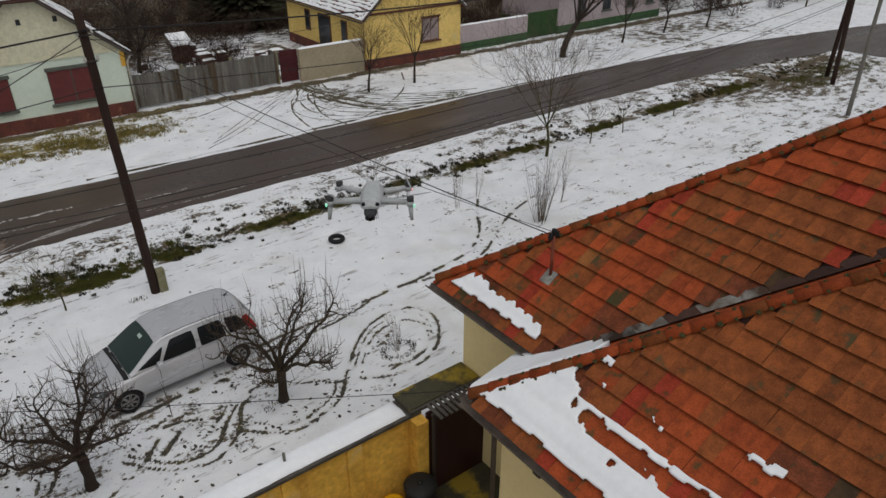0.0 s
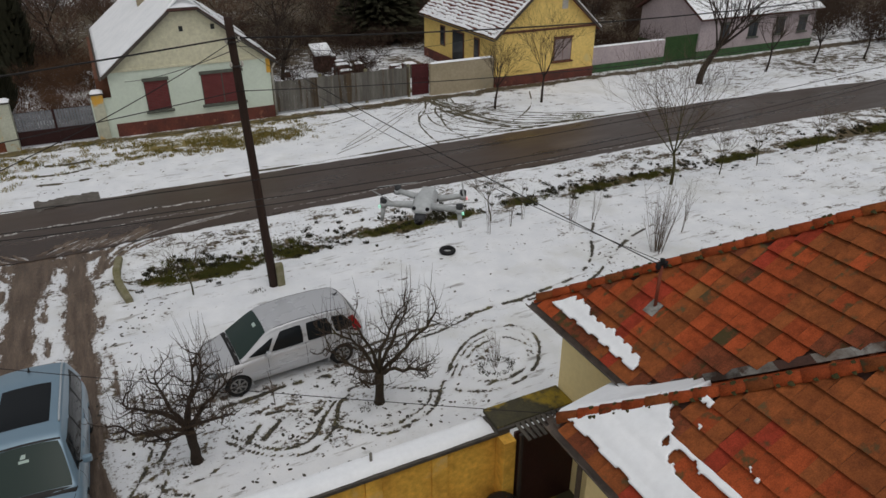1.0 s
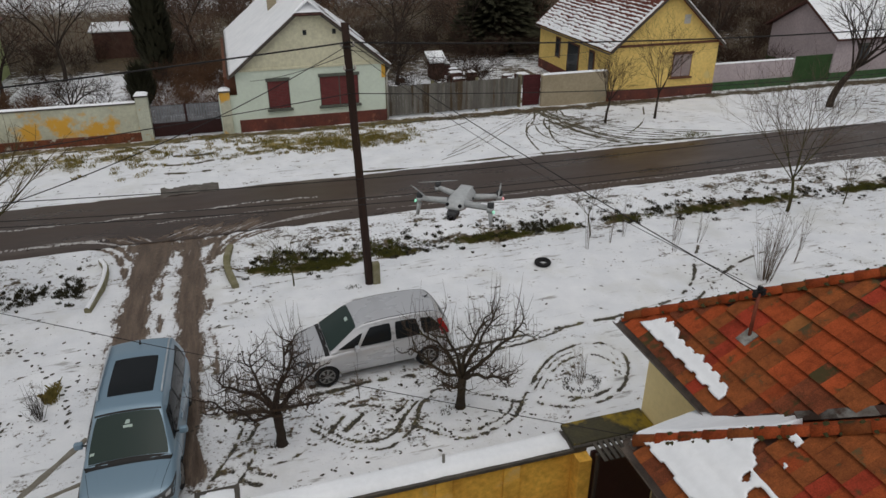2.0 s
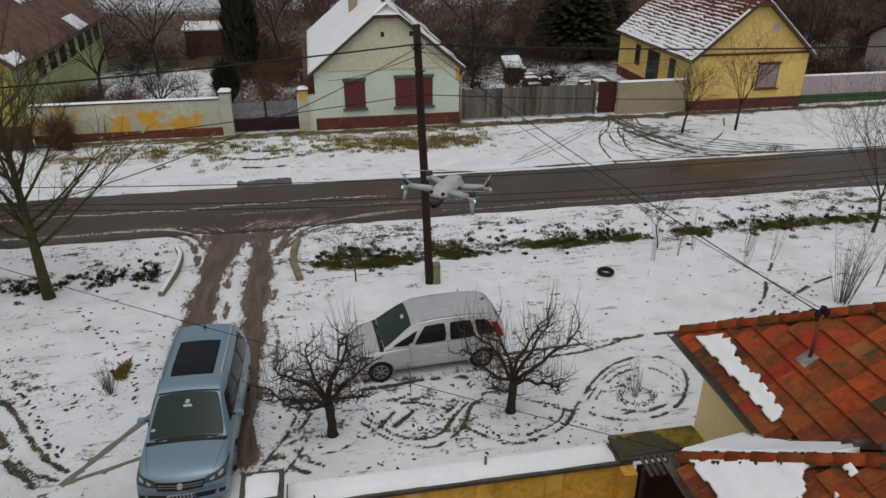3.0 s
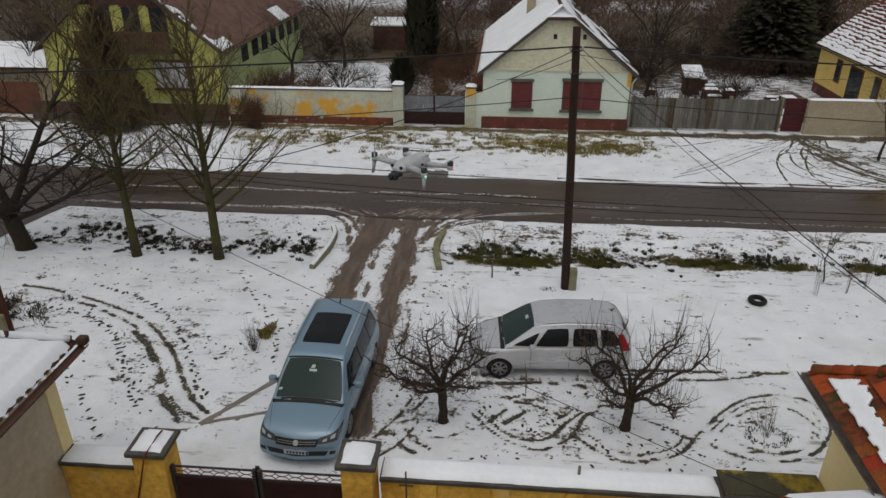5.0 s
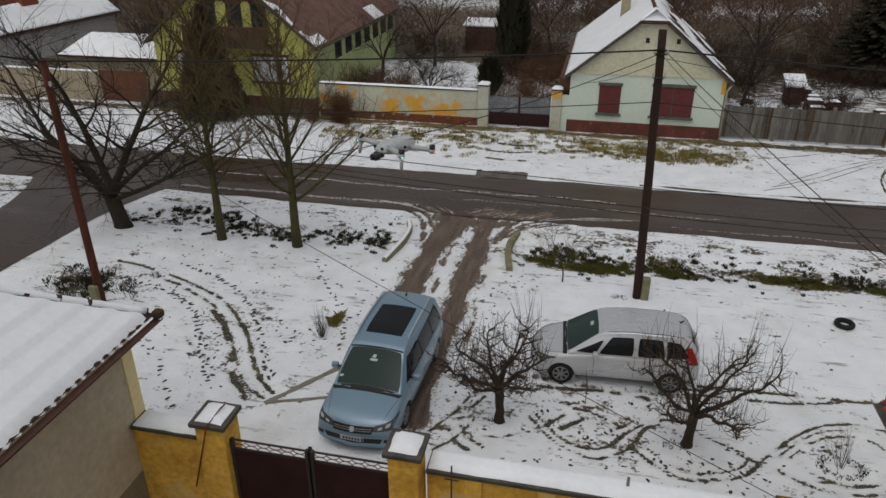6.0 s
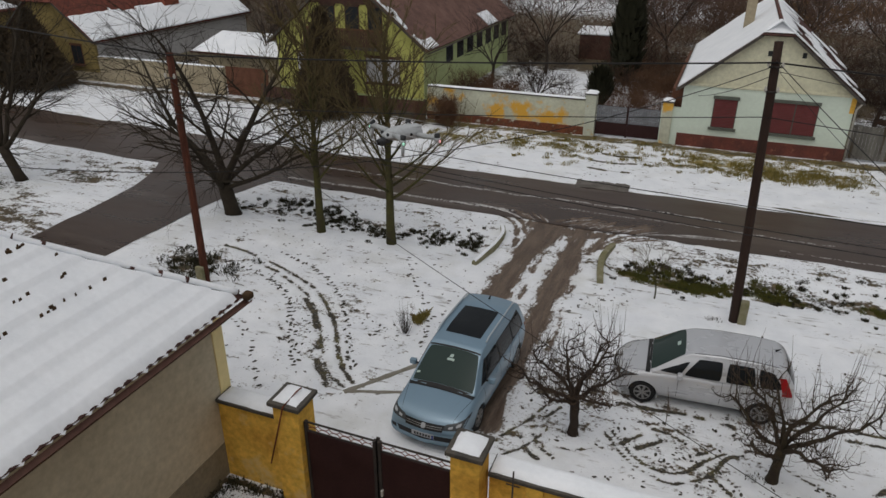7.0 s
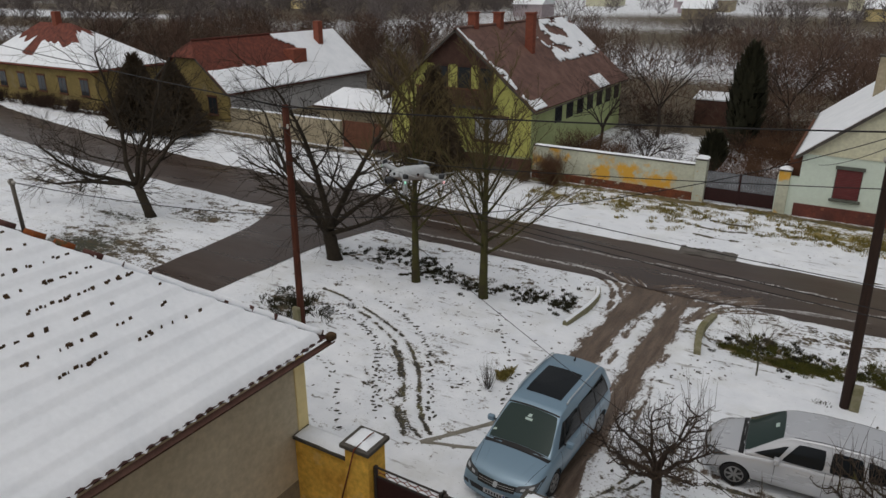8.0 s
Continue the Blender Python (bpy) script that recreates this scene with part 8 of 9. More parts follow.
# distant village roofs
for k in range(46):
    x, y = rng.uniform(-260, 230), rng.uniform(190, 420)
    w, d, h = rng.uniform(7, 12), rng.uniform(7, 10), rng.uniform(2.6, 3.4)
    z = gz(x, y)
    far_house = thing("distant_house", "distant village house with a snow-covered roof", "house", (x, y, z), "distant houses")
    part("wall", bx(x - w / 2, x + w / 2, y - d / 2, y + d / 2, z - 0.5, z + h), (PINK, CREAM, STUCCO, SAND)[k % 4], far_house)
    part("roof", prism([(y - d / 2 - 0.5, z + h), (y + d / 2 + 0.5, z + h), (y, z + h + d * 0.36)], "x", x - w / 2 - 0.4, x + w / 2 + 0.4), REDTILE if k % 6 == 0 else ROOF_SNOW, far_house)
shed = thing("garden_shed", "small weathered wooden shed with a snow-covered roof", "shed", (13.0, 44.5, 0))
part("wall", bx(12.85, 13.75, 43.9, 44.8, -0.1, 1.15), WOODBROWN, shed)
part("roof", slab([(12.7, 43.7, 1.14), (13.9, 43.7, 1.14), (13.9, 45.0, 1.62), (12.7, 45.0, 1.62)], 0.08), ROOF_SNOW, shed)
for k in range(5):
    part("plank", bx(12.86 + k * 0.178, 13.02 + k * 0.178, 43.87, 43.9, 0, 1.12), WOODBROWN, shed)
shed2 = thing("garden_shed", "red-walled shed with a snowy lean-to roof behind the yards", "shed", (-7.2, 58, 0))
part("wall", bx(-9.0, -5.4, 57, 59.1, -0.1, 2.0), WOODBROWN, shed2)
part("roof", slab([(-9.2, 56.9, 2.0), (-5.2, 56.9, 2.0), (-5.2, 59.2, 2.3), (-9.2, 59.2, 2.3)], 0.1), ROOF_SNOW, shed2)


# junk in the yard behind the grey fence
rng = random.Random(61)
for k in range(26):
    x, y = rng.uniform(9.5, 19.0), rng.uniform(38.0, 45.5)
    if 12.3 < x < 14.2 and y > 43:
        continue
    w, d, h = rng.uniform(0.35, 1.1), rng.uniform(0.3, 0.8), rng.uniform(0.2, 0.75)
    z = gz(x, y)
    a = rng.uniform(-0.5, 0.5)
    pile = thing("scrap_pile", "snow-covered heap of old boards in the yard", "junk", (x, y, z), "scrap in the yard")
    for j in range(3):
        bm = bx(x - w / 2, x + w / 2, y - d / 2 + j * d / 3, y - d / 2 + (j + 0.85) * d / 3, z - 0.05, z + h * rng.uniform(0.7, 1.0), 0.02)
        bmesh.ops.rotate(bm, verts=bm.verts, cent=(x, y, z), matrix=Euler((rng.uniform(-0.1, 0.1), rng.uniform(-0.15, 0.15), a)).to_matrix())
        part("board", bm, (WOODBROWN, GREYWOOD, OLDTILE)[(k + j) % 3], pile)
    snow = snow_pad(x - w * 0.42, x + w * 0.42, y - d * 0.4, y + d * 0.4, z + h, 0.07, pile)

# ---- tracks, mud and footprints on the snow ----


def ribbon(verts, faces, points, width, lift=0.012, per=12, broken=0.0, seed=0.0, across=4, rim=0.002):
    """A band that follows the ground, ragged at its edges; broken: the share left out in pieces."""
    c = catmull(points, per)
    rows = []
    for i, p in enumerate(c):
        d = (c[min(i + 1, len(c) - 1)] - c[max(i - 1, 0)]).normalized()
        s = Vector((-d.y, d.x, 0))
        keep = min(max((wob(i * 0.35, 0, 1.0, seed + 7) * 1.6 + 0.55 - broken * 0.62) / 0.22, 0.0), 1.0) if broken else 1.0
        w = max(width * (1 + 0.45 * wob(i * 0.55, 0, 1.0, seed)) / 2 * keep, 0.0004)
        row = []
        for k in range(across + 1):
            q = p + s * (w * (2 * k / across - 1) * (1 + 0.25 * wob(i * 0.9, k, 1.0, seed + 3)))
            row.append(len(verts))
            verts.append((q.x, q.y, gz(q.x, q.y) + (lift + (0.012 * wob(k * 1.7, i * 0.12, 1.0, seed) if rim < 0 else 0.0) if 0 < k < across else rim)))
        rows.append(row)
    for i in range(len(rows) - 1):
        for k in range(across):
            faces.append((rows[i][k], rows[i][k + 1], rows[i + 1][k + 1], rows[i + 1][k]))


mv, mf = [], []
for rut, sd, wide in ((RUT_W, 1, 0.90), (RUT_E, 2, 0.64), (FAN_W, 3, 0.66), (FAN_E, 4, 0.66), (FAN_X, 5, 0.62)):
    ribbon(mv, mf, rut, wide, -0.036 - 0.002 * sd, 26, seed=sd, across=10, rim=-0.09)
drive = raw("mud_drive", mv, mf, MUD, smooth=True)
tagged(drive, "muddy brown wheel ruts of the drive through the snow", "mud", kind="stuff")

tv, tf = [], []
ribbon(tv, tf, [(13.8, 28.0), (13.9, 29.6), (14.4, 31.6), (15.6, 33.4), (16.4, 35.2)], 0.099, broken=0.25, seed=31)
ribbon(tv, tf, [(15.4, 27.9), (15.2, 29.6), (15.6, 31.4), (16.4, 33.2), (16.8, 35.2)], 0.099, broken=0.25, seed=32)
ribbon(tv, tf, [(16.5, 34.8), (17.3, 31.5), (18.6, 29.0), (21.5, 28.1)], 0.186, broken=0.35, seed=33)
ribbon(tv, tf, [(16.2, 33.2), (17.0, 30.6), (18.2, 28.6), (20.0, 28.0)], 0.217, broken=0.35, seed=34)
for k in range(7):
    ribbon(tv, tf, [(16.3 + 0.09 * k, 35.0), (16.6 + 0.28 * k, 32.4), (17.3 + 0.55 * k, 30.2), (18.6 + 0.9 * k, 28.5 + 0.05 * k)], 0.17 - 0.008 * k, broken=0.38, seed=130 + k)
ribbon(tv, tf, [(22.6, 34.0), (21.0, 31.4), (18.8, 29.5), (16.5, 28.3)], 0.087, broken=0.35, seed=35)
ribbon(tv, tf, [(9.5, 33.0), (11.2, 33.6), (13.0, 34.6)], 0.081, broken=0.4, seed=36)
ribbon(tv, tf, [(4.0, 28.15), (9.0, 28.1), (14.0, 28.2), (20.0, 28.15), (28.0, 28.0)], 0.186, broken=0.42, seed=37)
ribbon(tv, tf, [(-3.1, 32.9), (-2.0, 32.6), (-0.9, 32.7)], 0.310, broken=0.35, seed=38)
ribbon(tv, tf, [(-3.0, 30.4), (-2.0, 30.2), (-0.9, 30.3)], 0.217, broken=0.35, seed=40)
ribbon(tv, tf, [(-3.0, 31.5), (-2.0, 31.4), (-0.9, 31.7)], 0.217, broken=0.35, seed=41)
ribbon(tv, tf, [(-26, 34.6), (-15, 34.55), (-6.0, 34.7), (1, 34.95), (9, 34.9)], 0.186, broken=0.45, seed=42, per=40)
ribbon(tv, tf, [(9, 34.9), (16, 34.95), (24, 34.9), (36, 35.1), (48, 35.2)], 0.279, broken=0.22, seed=43, per=40)
for k in range(6):
    ribbon(tv, tf, [(16.5 + 0.25 * k, 34.7), (14.8 + 0.5 * k, 32.5), (14.3 + 0.75 * k, 30.4), (15.2 + 1.05 * k, 28.8), (17.8 + 1.2 * k, 28.05)], 0.065 + 0.02 * (k % 3), broken=0.2 + 0.06 * k, seed=50 + k)
for k in range(3):
    ribbon(tv, tf, [(9.0 + 0.4 * k, 28.6 + 0.5 * k), (11.5, 30.2 + 0.5 * k), (14.0, 32.6 + 0.4 * k), (16.0, 34.6)], 0.043, broken=0.45, seed=60 + k)
tracks = raw("snow_tracks", tv, tf, TRACK, smooth=True)
tagged(tracks, "dark curving wheel tracks in the snow before the houses", "tracks", kind="stuff")

APRON = mat("wet_concrete_apron", (0.13, 0.115, 0.10), (0.085, 0.075, 0.065), 0.5, 2.0, bump=0.4, bump_scale=12, c=(0.6, 0.62, 0.64), c_at=0.66, c_scale=3.0)
av, af = [], []
ribbon(av, af, [(-3.0, 28.1), (-1.9, 28.2), (-0.75, 28.25)], 0.95, 0.02, 14, seed=39, across=6)
tagged(raw("drive_apron", av, af, APRON, smooth=True), "wet grey concrete apron where the drive meets the street", "pavement", kind="structure")

PLANK = mat("grey_plank", (0.24, 0.225, 0.19), (0.18, 0.165, 0.135), 0.88, 2.0, bump=0.4)
for a, b, w in (((-5.15, 11.33), (-3.75, 13.35), 0.16), ((-5.1, 11.38), (-3.4, 12.02), 0.11)):
    pv, pf = [], []
    ribbon(pv, pf, [a, ((a[0] + b[0]) / 2, (a[1] + b[1]) / 2), b], w, 0.03, 6)
    tagged(raw("plank", pv, pf, PLANK), "weathered grey plank lying on the snow", "plank", "loose planks")


def prints(name, label, trails, seed, material, size=0.072):
    """Footprints: small irregular hollows of trodden snow along trails."""
    rng = random.Random(seed)
    v, f = [], []
    for pts, count, spread in trails:
        c = catmull(pts, 14)
        single = spread < 0.13
        for n in range(count if single else int(count * 1.4)):
            p = c[int(n * (len(c) - 1) / count)] if single else c[rng.randrange(len(c))]
            step = 0.11 * (n % 2) if single else 0.0
            x, y = p.x + rng.gauss(0, 0.05 if single else spread) + step, p.y + rng.gauss(0, 0.05 if single else spread)
            if on_road(x, y, 0.1):
                continue
            s, a = size * (rng.uniform(0.85, 1.3) if single else rng.uniform(0.3, 1.0) ** 1.3), rng.uniform(0, 3.14)
            b = len(v)
            for k in range(7):
                t = 6.283 * k / 7
                u, w = s * math.cos(t) * rng.uniform(0.7, 1.15), 0.55 * s * math.sin(t) * rng.uniform(0.7, 1.15)
                X, Y = x + u * math.cos(a) - w * math.sin(a), y + u * math.sin(a) + w * math.cos(a)
                v.append((X, Y, gz(X, Y) + 0.011))
            f.append(tuple(range(b, b + 7)))
    ob = raw(name, v, f, material)
    return tagged(ob, label, "footprints", kind="stuff")


prints("footprints", "scattered footprints in the snowy verge", [
    ([(-12, 16.5), (-9.5, 15.6), (-7.6, 13.6), (-6.2, 12.0)], 60, 0.34), ([(-12.4, 16.2), (-10.2, 15.6), (-8.9, 14.6), (-7.9, 13.2), (-6.9, 11.8)], 60, 0.12), ([(-11.0, 17.5), (-9.0, 16.6), (-7.4, 15.2), (-6.2, 13.4), (-5.4, 12.0)], 50, 0.12), ([(-6.6, 14.6), (-5.5, 14.2), (-4.4, 14.9), (-4.0, 17.0)], 45, 0.22),
    ([(-13, 18.5), (-9, 17.6), (-5, 17.8)], 90, 0.8), ([(-12, 13), (-8, 12.5), (-6, 11)], 26, 0.7), ([(-15, 22.6), (-9, 22.5), (-5, 22.6)], 70, 0.35),
    ([(-0.9, 12.6), (-0.4, 14.5), (-0.6, 17.0), (0.2, 19.0)], 95, 0.45), ([(0.5, 11.0), (2.5, 10.6), (4.5, 10.9), (6.4, 11.1)], 45, 0.3),
    ([(1.6, 12.3), (2.6, 11.9), (3.6, 12.0)], 36, 0.35), ([(3.6, 11.5), (5.0, 11.6), (6.2, 11.9)], 26, 0.25), ([(7.0, 12.2), (8.2, 12.2)], 8, 0.4),
    ([(0.5, 13.5), (3, 13.2), (5.0, 13.6)], 50, 0.25), ([(5, 17), (12, 16.4), (20, 17.6)], 46, 1.0), ([(3, 22.4), (12, 22.2), (25, 22.0)], 130, 0.4),
    ([(-6, 29), (4, 31), (14, 29.5)], 60, 1.0), ([(-2.6, 29.0), (-2.2, 31.2), (-1.8, 33.6)], 36, 0.45), ([(14.5, 29), (16.5, 32), (17.5, 34.5)], 100, 0.8), ([(22, 29), (32, 29.5), (44, 29)], 46, 0.9),
    ([(12.5, 14.6), (14.5, 15.8), (16, 17.4)], 40, 0.4), ([(-6.8, 18.6), (-5.6, 16.8), (-4.6, 15.4), (-4.3, 13.6)], 22, 0.1), ([(-13, 14.0), (-10.5, 13.4), (-8.5, 12.2), (-7.2, 10.6)], 24, 0.1)], 14, PRINT)

# slush lines on the street
SLUSH = mat("grey_slush", (0.50, 0.49, 0.48), (0.24, 0.22, 0.21), 0.5, 4.0, bump=0.4)
sv, sf = [], []
for off, w, br, x0, x1, sd in ((-1.62, 0.16, 0.2, -15, -4.6, 3), (0.1, 0.12, 0.25, -15, 3.0, 4), (-0.7, 0.07, 0.7, -3, 7, 8), (-1.75, 0.06, 0.6, 5, 30, 6)):
    pts = [(x, road_mid(x) + off + 0.16 * wob(x, 0, 0.4, sd) + 0.10 * wob(x, 0, 1.8, sd) + 0.05 * wob(x, 0, 5.0, sd)) for x in np.linspace(x0, x1, 110)]
    c0 = len(sv)
    ribbon(sv, sf, pts, w, 0.0, 6, br, sd)
    for i in range(c0, len(sv)):
        x, y, z = sv[i]
        k = (y - road_mid(x)) / 2.27
        sv[i] = (x, y, -0.02 + 0.05 * (1 - k * k) + 0.012 * wob(x, y, 0.9, 1.0) + 0.005)
def drag(verts, faces, points, width, seed):
    """A thin ragged smear lying on the street."""
    c = catmull(points, 10)
    for i, p in enumerate(c):
        d = (c[min(i + 1, len(c) - 1)] - c[max(i - 1, 0)]).normalized()
        side = Vector((-d.y, d.x, 0)) * width * max(0.5 + 0.9 * wob(i * 0.6, 0, 1.0, seed), 0.04) * math.sin(math.pi * (i + 0.3) / (len(c) - 0.4)) ** 0.5
        k = (p.y - road_mid(p.x)) / 2.27
        z = -0.02 + 0.05 * (1 - k * k) + 0.012 * wob(p.x, p.y, 0.9, 1.0) + 0.006
        for j in (-1, 0, 1):
            verts.append((p.x + side.x * j, p.y + side.y * j, z + (0.008 if j == 0 else 0.0)))
        if i:
            b = len(verts) - 6
            faces += [(b, b + 1, b + 4, b + 3), (b + 1, b + 2, b + 5, b + 4)]


mud_v, mud_f_ = [], []
rng = random.Random(77)
for k in range(26):
    x = rng.uniform(-4.1, 0.3)
    lean = (0.75 if x > -2.9 else -0.5) * rng.uniform(0.4, 1.3)
    y = 23.47 + rng.uniform(0, 0.22)
    up = rng.uniform(0.35, 0.75)
    drag(mud_v, mud_f_, [(x - 0.2 * lean, y), (x + 0.35 * lean, y + 0.5 * up), (x + 1.2 * lean, y + up + 0.15)], rng.uniform(0.10, 0.2), 23.0 + k)
    if k % 3 != 2:
        drag(sv, sf, [(x + 0.12, y + 0.02), (x + 0.12 + 0.5 * lean, y + 0.5 * up), (x + 0.12 + 1.1 * lean, y + 0.9 * up)], rng.uniform(0.035, 0.085), 3.0 + k)
for k in range(4):
    drag(sv, sf, [(0.2 + 0.3 * k, 23.5 + 0.12 * k), (1.1 + 0.35 * k, 23.85 + 0.11 * k), (2.6 + 0.5 * k, 24.0 + 0.1 * k)], 0.05, 60.0 + k)
    drag(sv, sf, [(-4.0 - 0.2 * k, 23.4 + 0.1 * k), (-4.5 - 0.2 * k, 23.75 + 0.1 * k), (-5.4 - 0.4 * k, 24.0 + 0.08 * k)], 0.05, 70.0 + k)
tagged(raw("mud_smears", mud_v, mud_f_, MUD), "brown mud dragged onto the street by wheels", "mud", kind="stuff")
tagged(raw("slush_lines", sv, sf, SLUSH), "thin broken lines of slush along the street", "slush", kind="stuff")


def tufts(name, label, places, seed, material, blades, h):
    rng = random.Random(seed)
    v, f = [], []
    for x, y, r in places:
        for _ in range(blades):
            a, q = rng.uniform(0, 6.283), r * rng.random() ** 0.5
            X, Y = x + q * math.cos(a), y + q * math.sin(a)
            z = gz(X, Y)
            lean = Vector((rng.uniform(-0.6, 0.6), rng.uniform(-0.6, 0.6), 1)) * h * rng.uniform(0.4, 1.1)
            s = Vector((rng.uniform(-1, 1), rng.uniform(-1, 1), 0)).normalized() * 0.012
            b = len(v)
            v += [(X - s.x, Y - s.y, z - 0.02), (X + s.x, Y + s.y, z - 0.02), (X + lean.x * 0.6 + s.x * 0.7, Y + lean.y * 0.6 + s.y * 0.7, z + lean.z * 0.75), (X + lean.x, Y + lean.y, z + lean.z * 0.8)]
            f += [(b, b + 1, b + 2), (b, b + 2, b + 3)]
    return tagged(raw(name, v, f, material), label, "grass", kind="stuff")


rng = random.Random(9)
ditch = []
while len(ditch) < 620:
    x, y = rng.uniform(-0.3, 40), 20.7 + rng.gauss(0, 0.55)
    if sward(x, y) > rng.uniform(0.25, 1.0):
        ditch.append((x, y, rng.uniform(0.06, 0.2)))
for _ in range(110):
    x = rng.uniform(38, 47)
    ditch.append((x, 19.2 + rng.gauss(0, 0.9), rng.uniform(0.15, 0.4)))
for _ in range(110):
    x = rng.uniform(0.4, 5.2)
    ditch.append((x, 20.75 + 0.25 * math.sin(1.7 * x) + rng.gauss(0, 0.32), rng.uniform(0.08, 0.22)))
tufts("ditch_grass", "dark green grass tufts along the ditch", ditch, 1, GRASS, 50, 0.10)
dark = []
while len(dark) < 560:
    x, y = rng.uniform(-15, 44), 21.0 + rng.gauss(0, 0.62)
    if abs(x + 2.5) > 2.4 and wob(x, y, 1.3, 3) > -0.05 and fleck_field(x, y) > rng.uniform(0.15, 0.75):
        dark.append((x, y - (0.2 if x < -2 else 0.0), rng.uniform(0.03, 0.15)))
while len(dark) < 740:
    x = rng.uniform(-14.8, -4.9)
    y = 21.1 + 0.35 * math.sin(x * 0.9) - 0.07 * (x + 10) + rng.gauss(0, 0.30)
    if wob(x, y, 1.6, 5) > -0.12:
        dark.append((x, y, rng.uniform(0.04, 0.16)))
DARKGRASS = mat("dark_wet_grass", (0.030, 0.028, 0.019), (0.050, 0.047, 0.024), 0.9, 3.0, bump=0)
tufts("ditch_weeds", "dark wet weeds along the ditch", dark, 2, DARKGRASS, 46, 0.10)
verge = [(rng.uniform(-12, 9), 33.2 + rng.gauss(0, 1.0), rng.uniform(0.1, 0.3)) for _ in range(230)] + [(5.6 + rng.gauss(0, 1.4), 32.4 + rng.gauss(0, 0.6), rng.uniform(0.15, 0.4)) for _ in range(90)] + [(-4.6 + rng.gauss(0, 0.5), 32.5 + rng.gauss(0, 1.2), 0.2) for _ in range(20)]
tufts("verge_grass", "yellowish winter grass before the houses", verge, 3, DRYGRASS, 34, 0.15)
tufts("verge_grass", "olive winter grass before the houses", [(x + 0.2, y, r) for x, y, r in verge[::2]] + [(22 + rng.gauss(0, 0.6), 28.6 + rng.gauss(0, 0.25), 0.25) for _ in range(16)], 4, GRASS, 14, 0.12)
tufts("dry_grass_tuft", "yellow-olive grass cushion beside the dwarf shrub", [(-4.75 + rng.gauss(0, 0.10), 15.15 + rng.gauss(0, 0.14), 0.14) for _ in range(9)], 15, DRYGRASS, 40, 0.22)
tufts("pole_weeds", "dark weeds and leaves round the reddish pole", [(-13.0 + rng.gauss(0, 0.8), 15.6 + rng.gauss(0, 0.6), rng.uniform(0.1, 0.3)) for _ in range(60)], 5, DARKGRASS, 34, 0.16)
tufts("bush_base", "green weeds round the rose bush and tree feet", [(7.62 + 0.42 * math.cos(a), 11.98 + 0.3 * math.sin(a), 0.1) for a in np.linspace(0, 6, 12)] + [(0.25, 11.95, 0.14), (4.3, 11.98, 0.16), (4.1, 11.9, 0.12), (3.2, 18.3, 0.16), (3.0, 18.3, 0.14)], 6, DARKGRASS, 26, 0.08)

# clutter in the yard corner and the passage
tufts("yard_weeds", "dark wet weeds at the foot of the yard wall", [(rng.uniform(-6.0, -4.4), rng.uniform(6.2, 8.0), rng.uniform(0.1, 0.3)) for _ in range(70)], 12, DARKGRASS, 40, 0.13)
heap_v, heap_f = [], []
for j in range(13):
    for i in range(15):
        x, y = -6.0 + 1.4 * i / 14, 6.75 + 1.1 * j / 12
        e = 1 - max(abs(i / 7 - 1), abs(j / 6 - 1)) ** 2
        heap_v.append((x + 0.06 * wob(x, y, 4), y + 0.06 * wob(y, x, 4), -0.02 + 0.10 * e * (0.6 + 0.9 * wob(x, y, 3.0, 2)) + 0.03 * e))
for j in range(12):
    for i in range(14):
        heap_f.append((j * 15 + i, j * 15 + i + 1, (j + 1) * 15 + i + 1, (j + 1) * 15 + i))
tagged(raw("snow_heap", heap_v, heap_f, SNOW, smooth=True), "low melting snow heap in the yard corner", "snow")
bin_ = thing("waste_bin", "black plastic bin standing in the yard passage", "bin", (5.1, 7.45, 0))
tube("body", [(5.1, 7.45, 0.0), (5.1, 7.45, 0.05), (5.1, 7.45, 0.85)], [0.20, 0.22, 0.29], BLACK, bin_, 20)
tube("lid", [(5.1, 7.45, 0.852), (5.1, 7.45, 0.88), (5.1, 7.45, 0.93)], [0.31, 0.31, 0.22], TRIM, bin_, 20)
tub = thing("plastic_tub", "yellow plastic tub standing at the yard wall", "tub", (4.62, 7.62, 0))
YELLOWTUB = mat("yellow_plastic", (0.72, 0.40, 0.012), (0.62, 0.34, 0.012), 0.4, 4.0, bump=0.05)
tube("body", [(4.62, 7.62, 0.0), (4.62, 7.62, 0.04), (4.62, 7.62, 0.52)], [0.17, 0.19, 0.24], YELLOWTUB, tub, 20)
tube("lid", [(4.62, 7.62, 0.522), (4.62, 7.62, 0.55), (4.62, 7.62, 0.58)], [0.255, 0.255, 0.20], YELLOWTUB, tub, 20)
tube("lid_knob", [(5.1, 7.45, 0.93), (5.1, 7.45, 0.97)], [0.05, 0.04], TRIM, bin_, 10)

# ---- clay tiles of the near roof, one by one ----


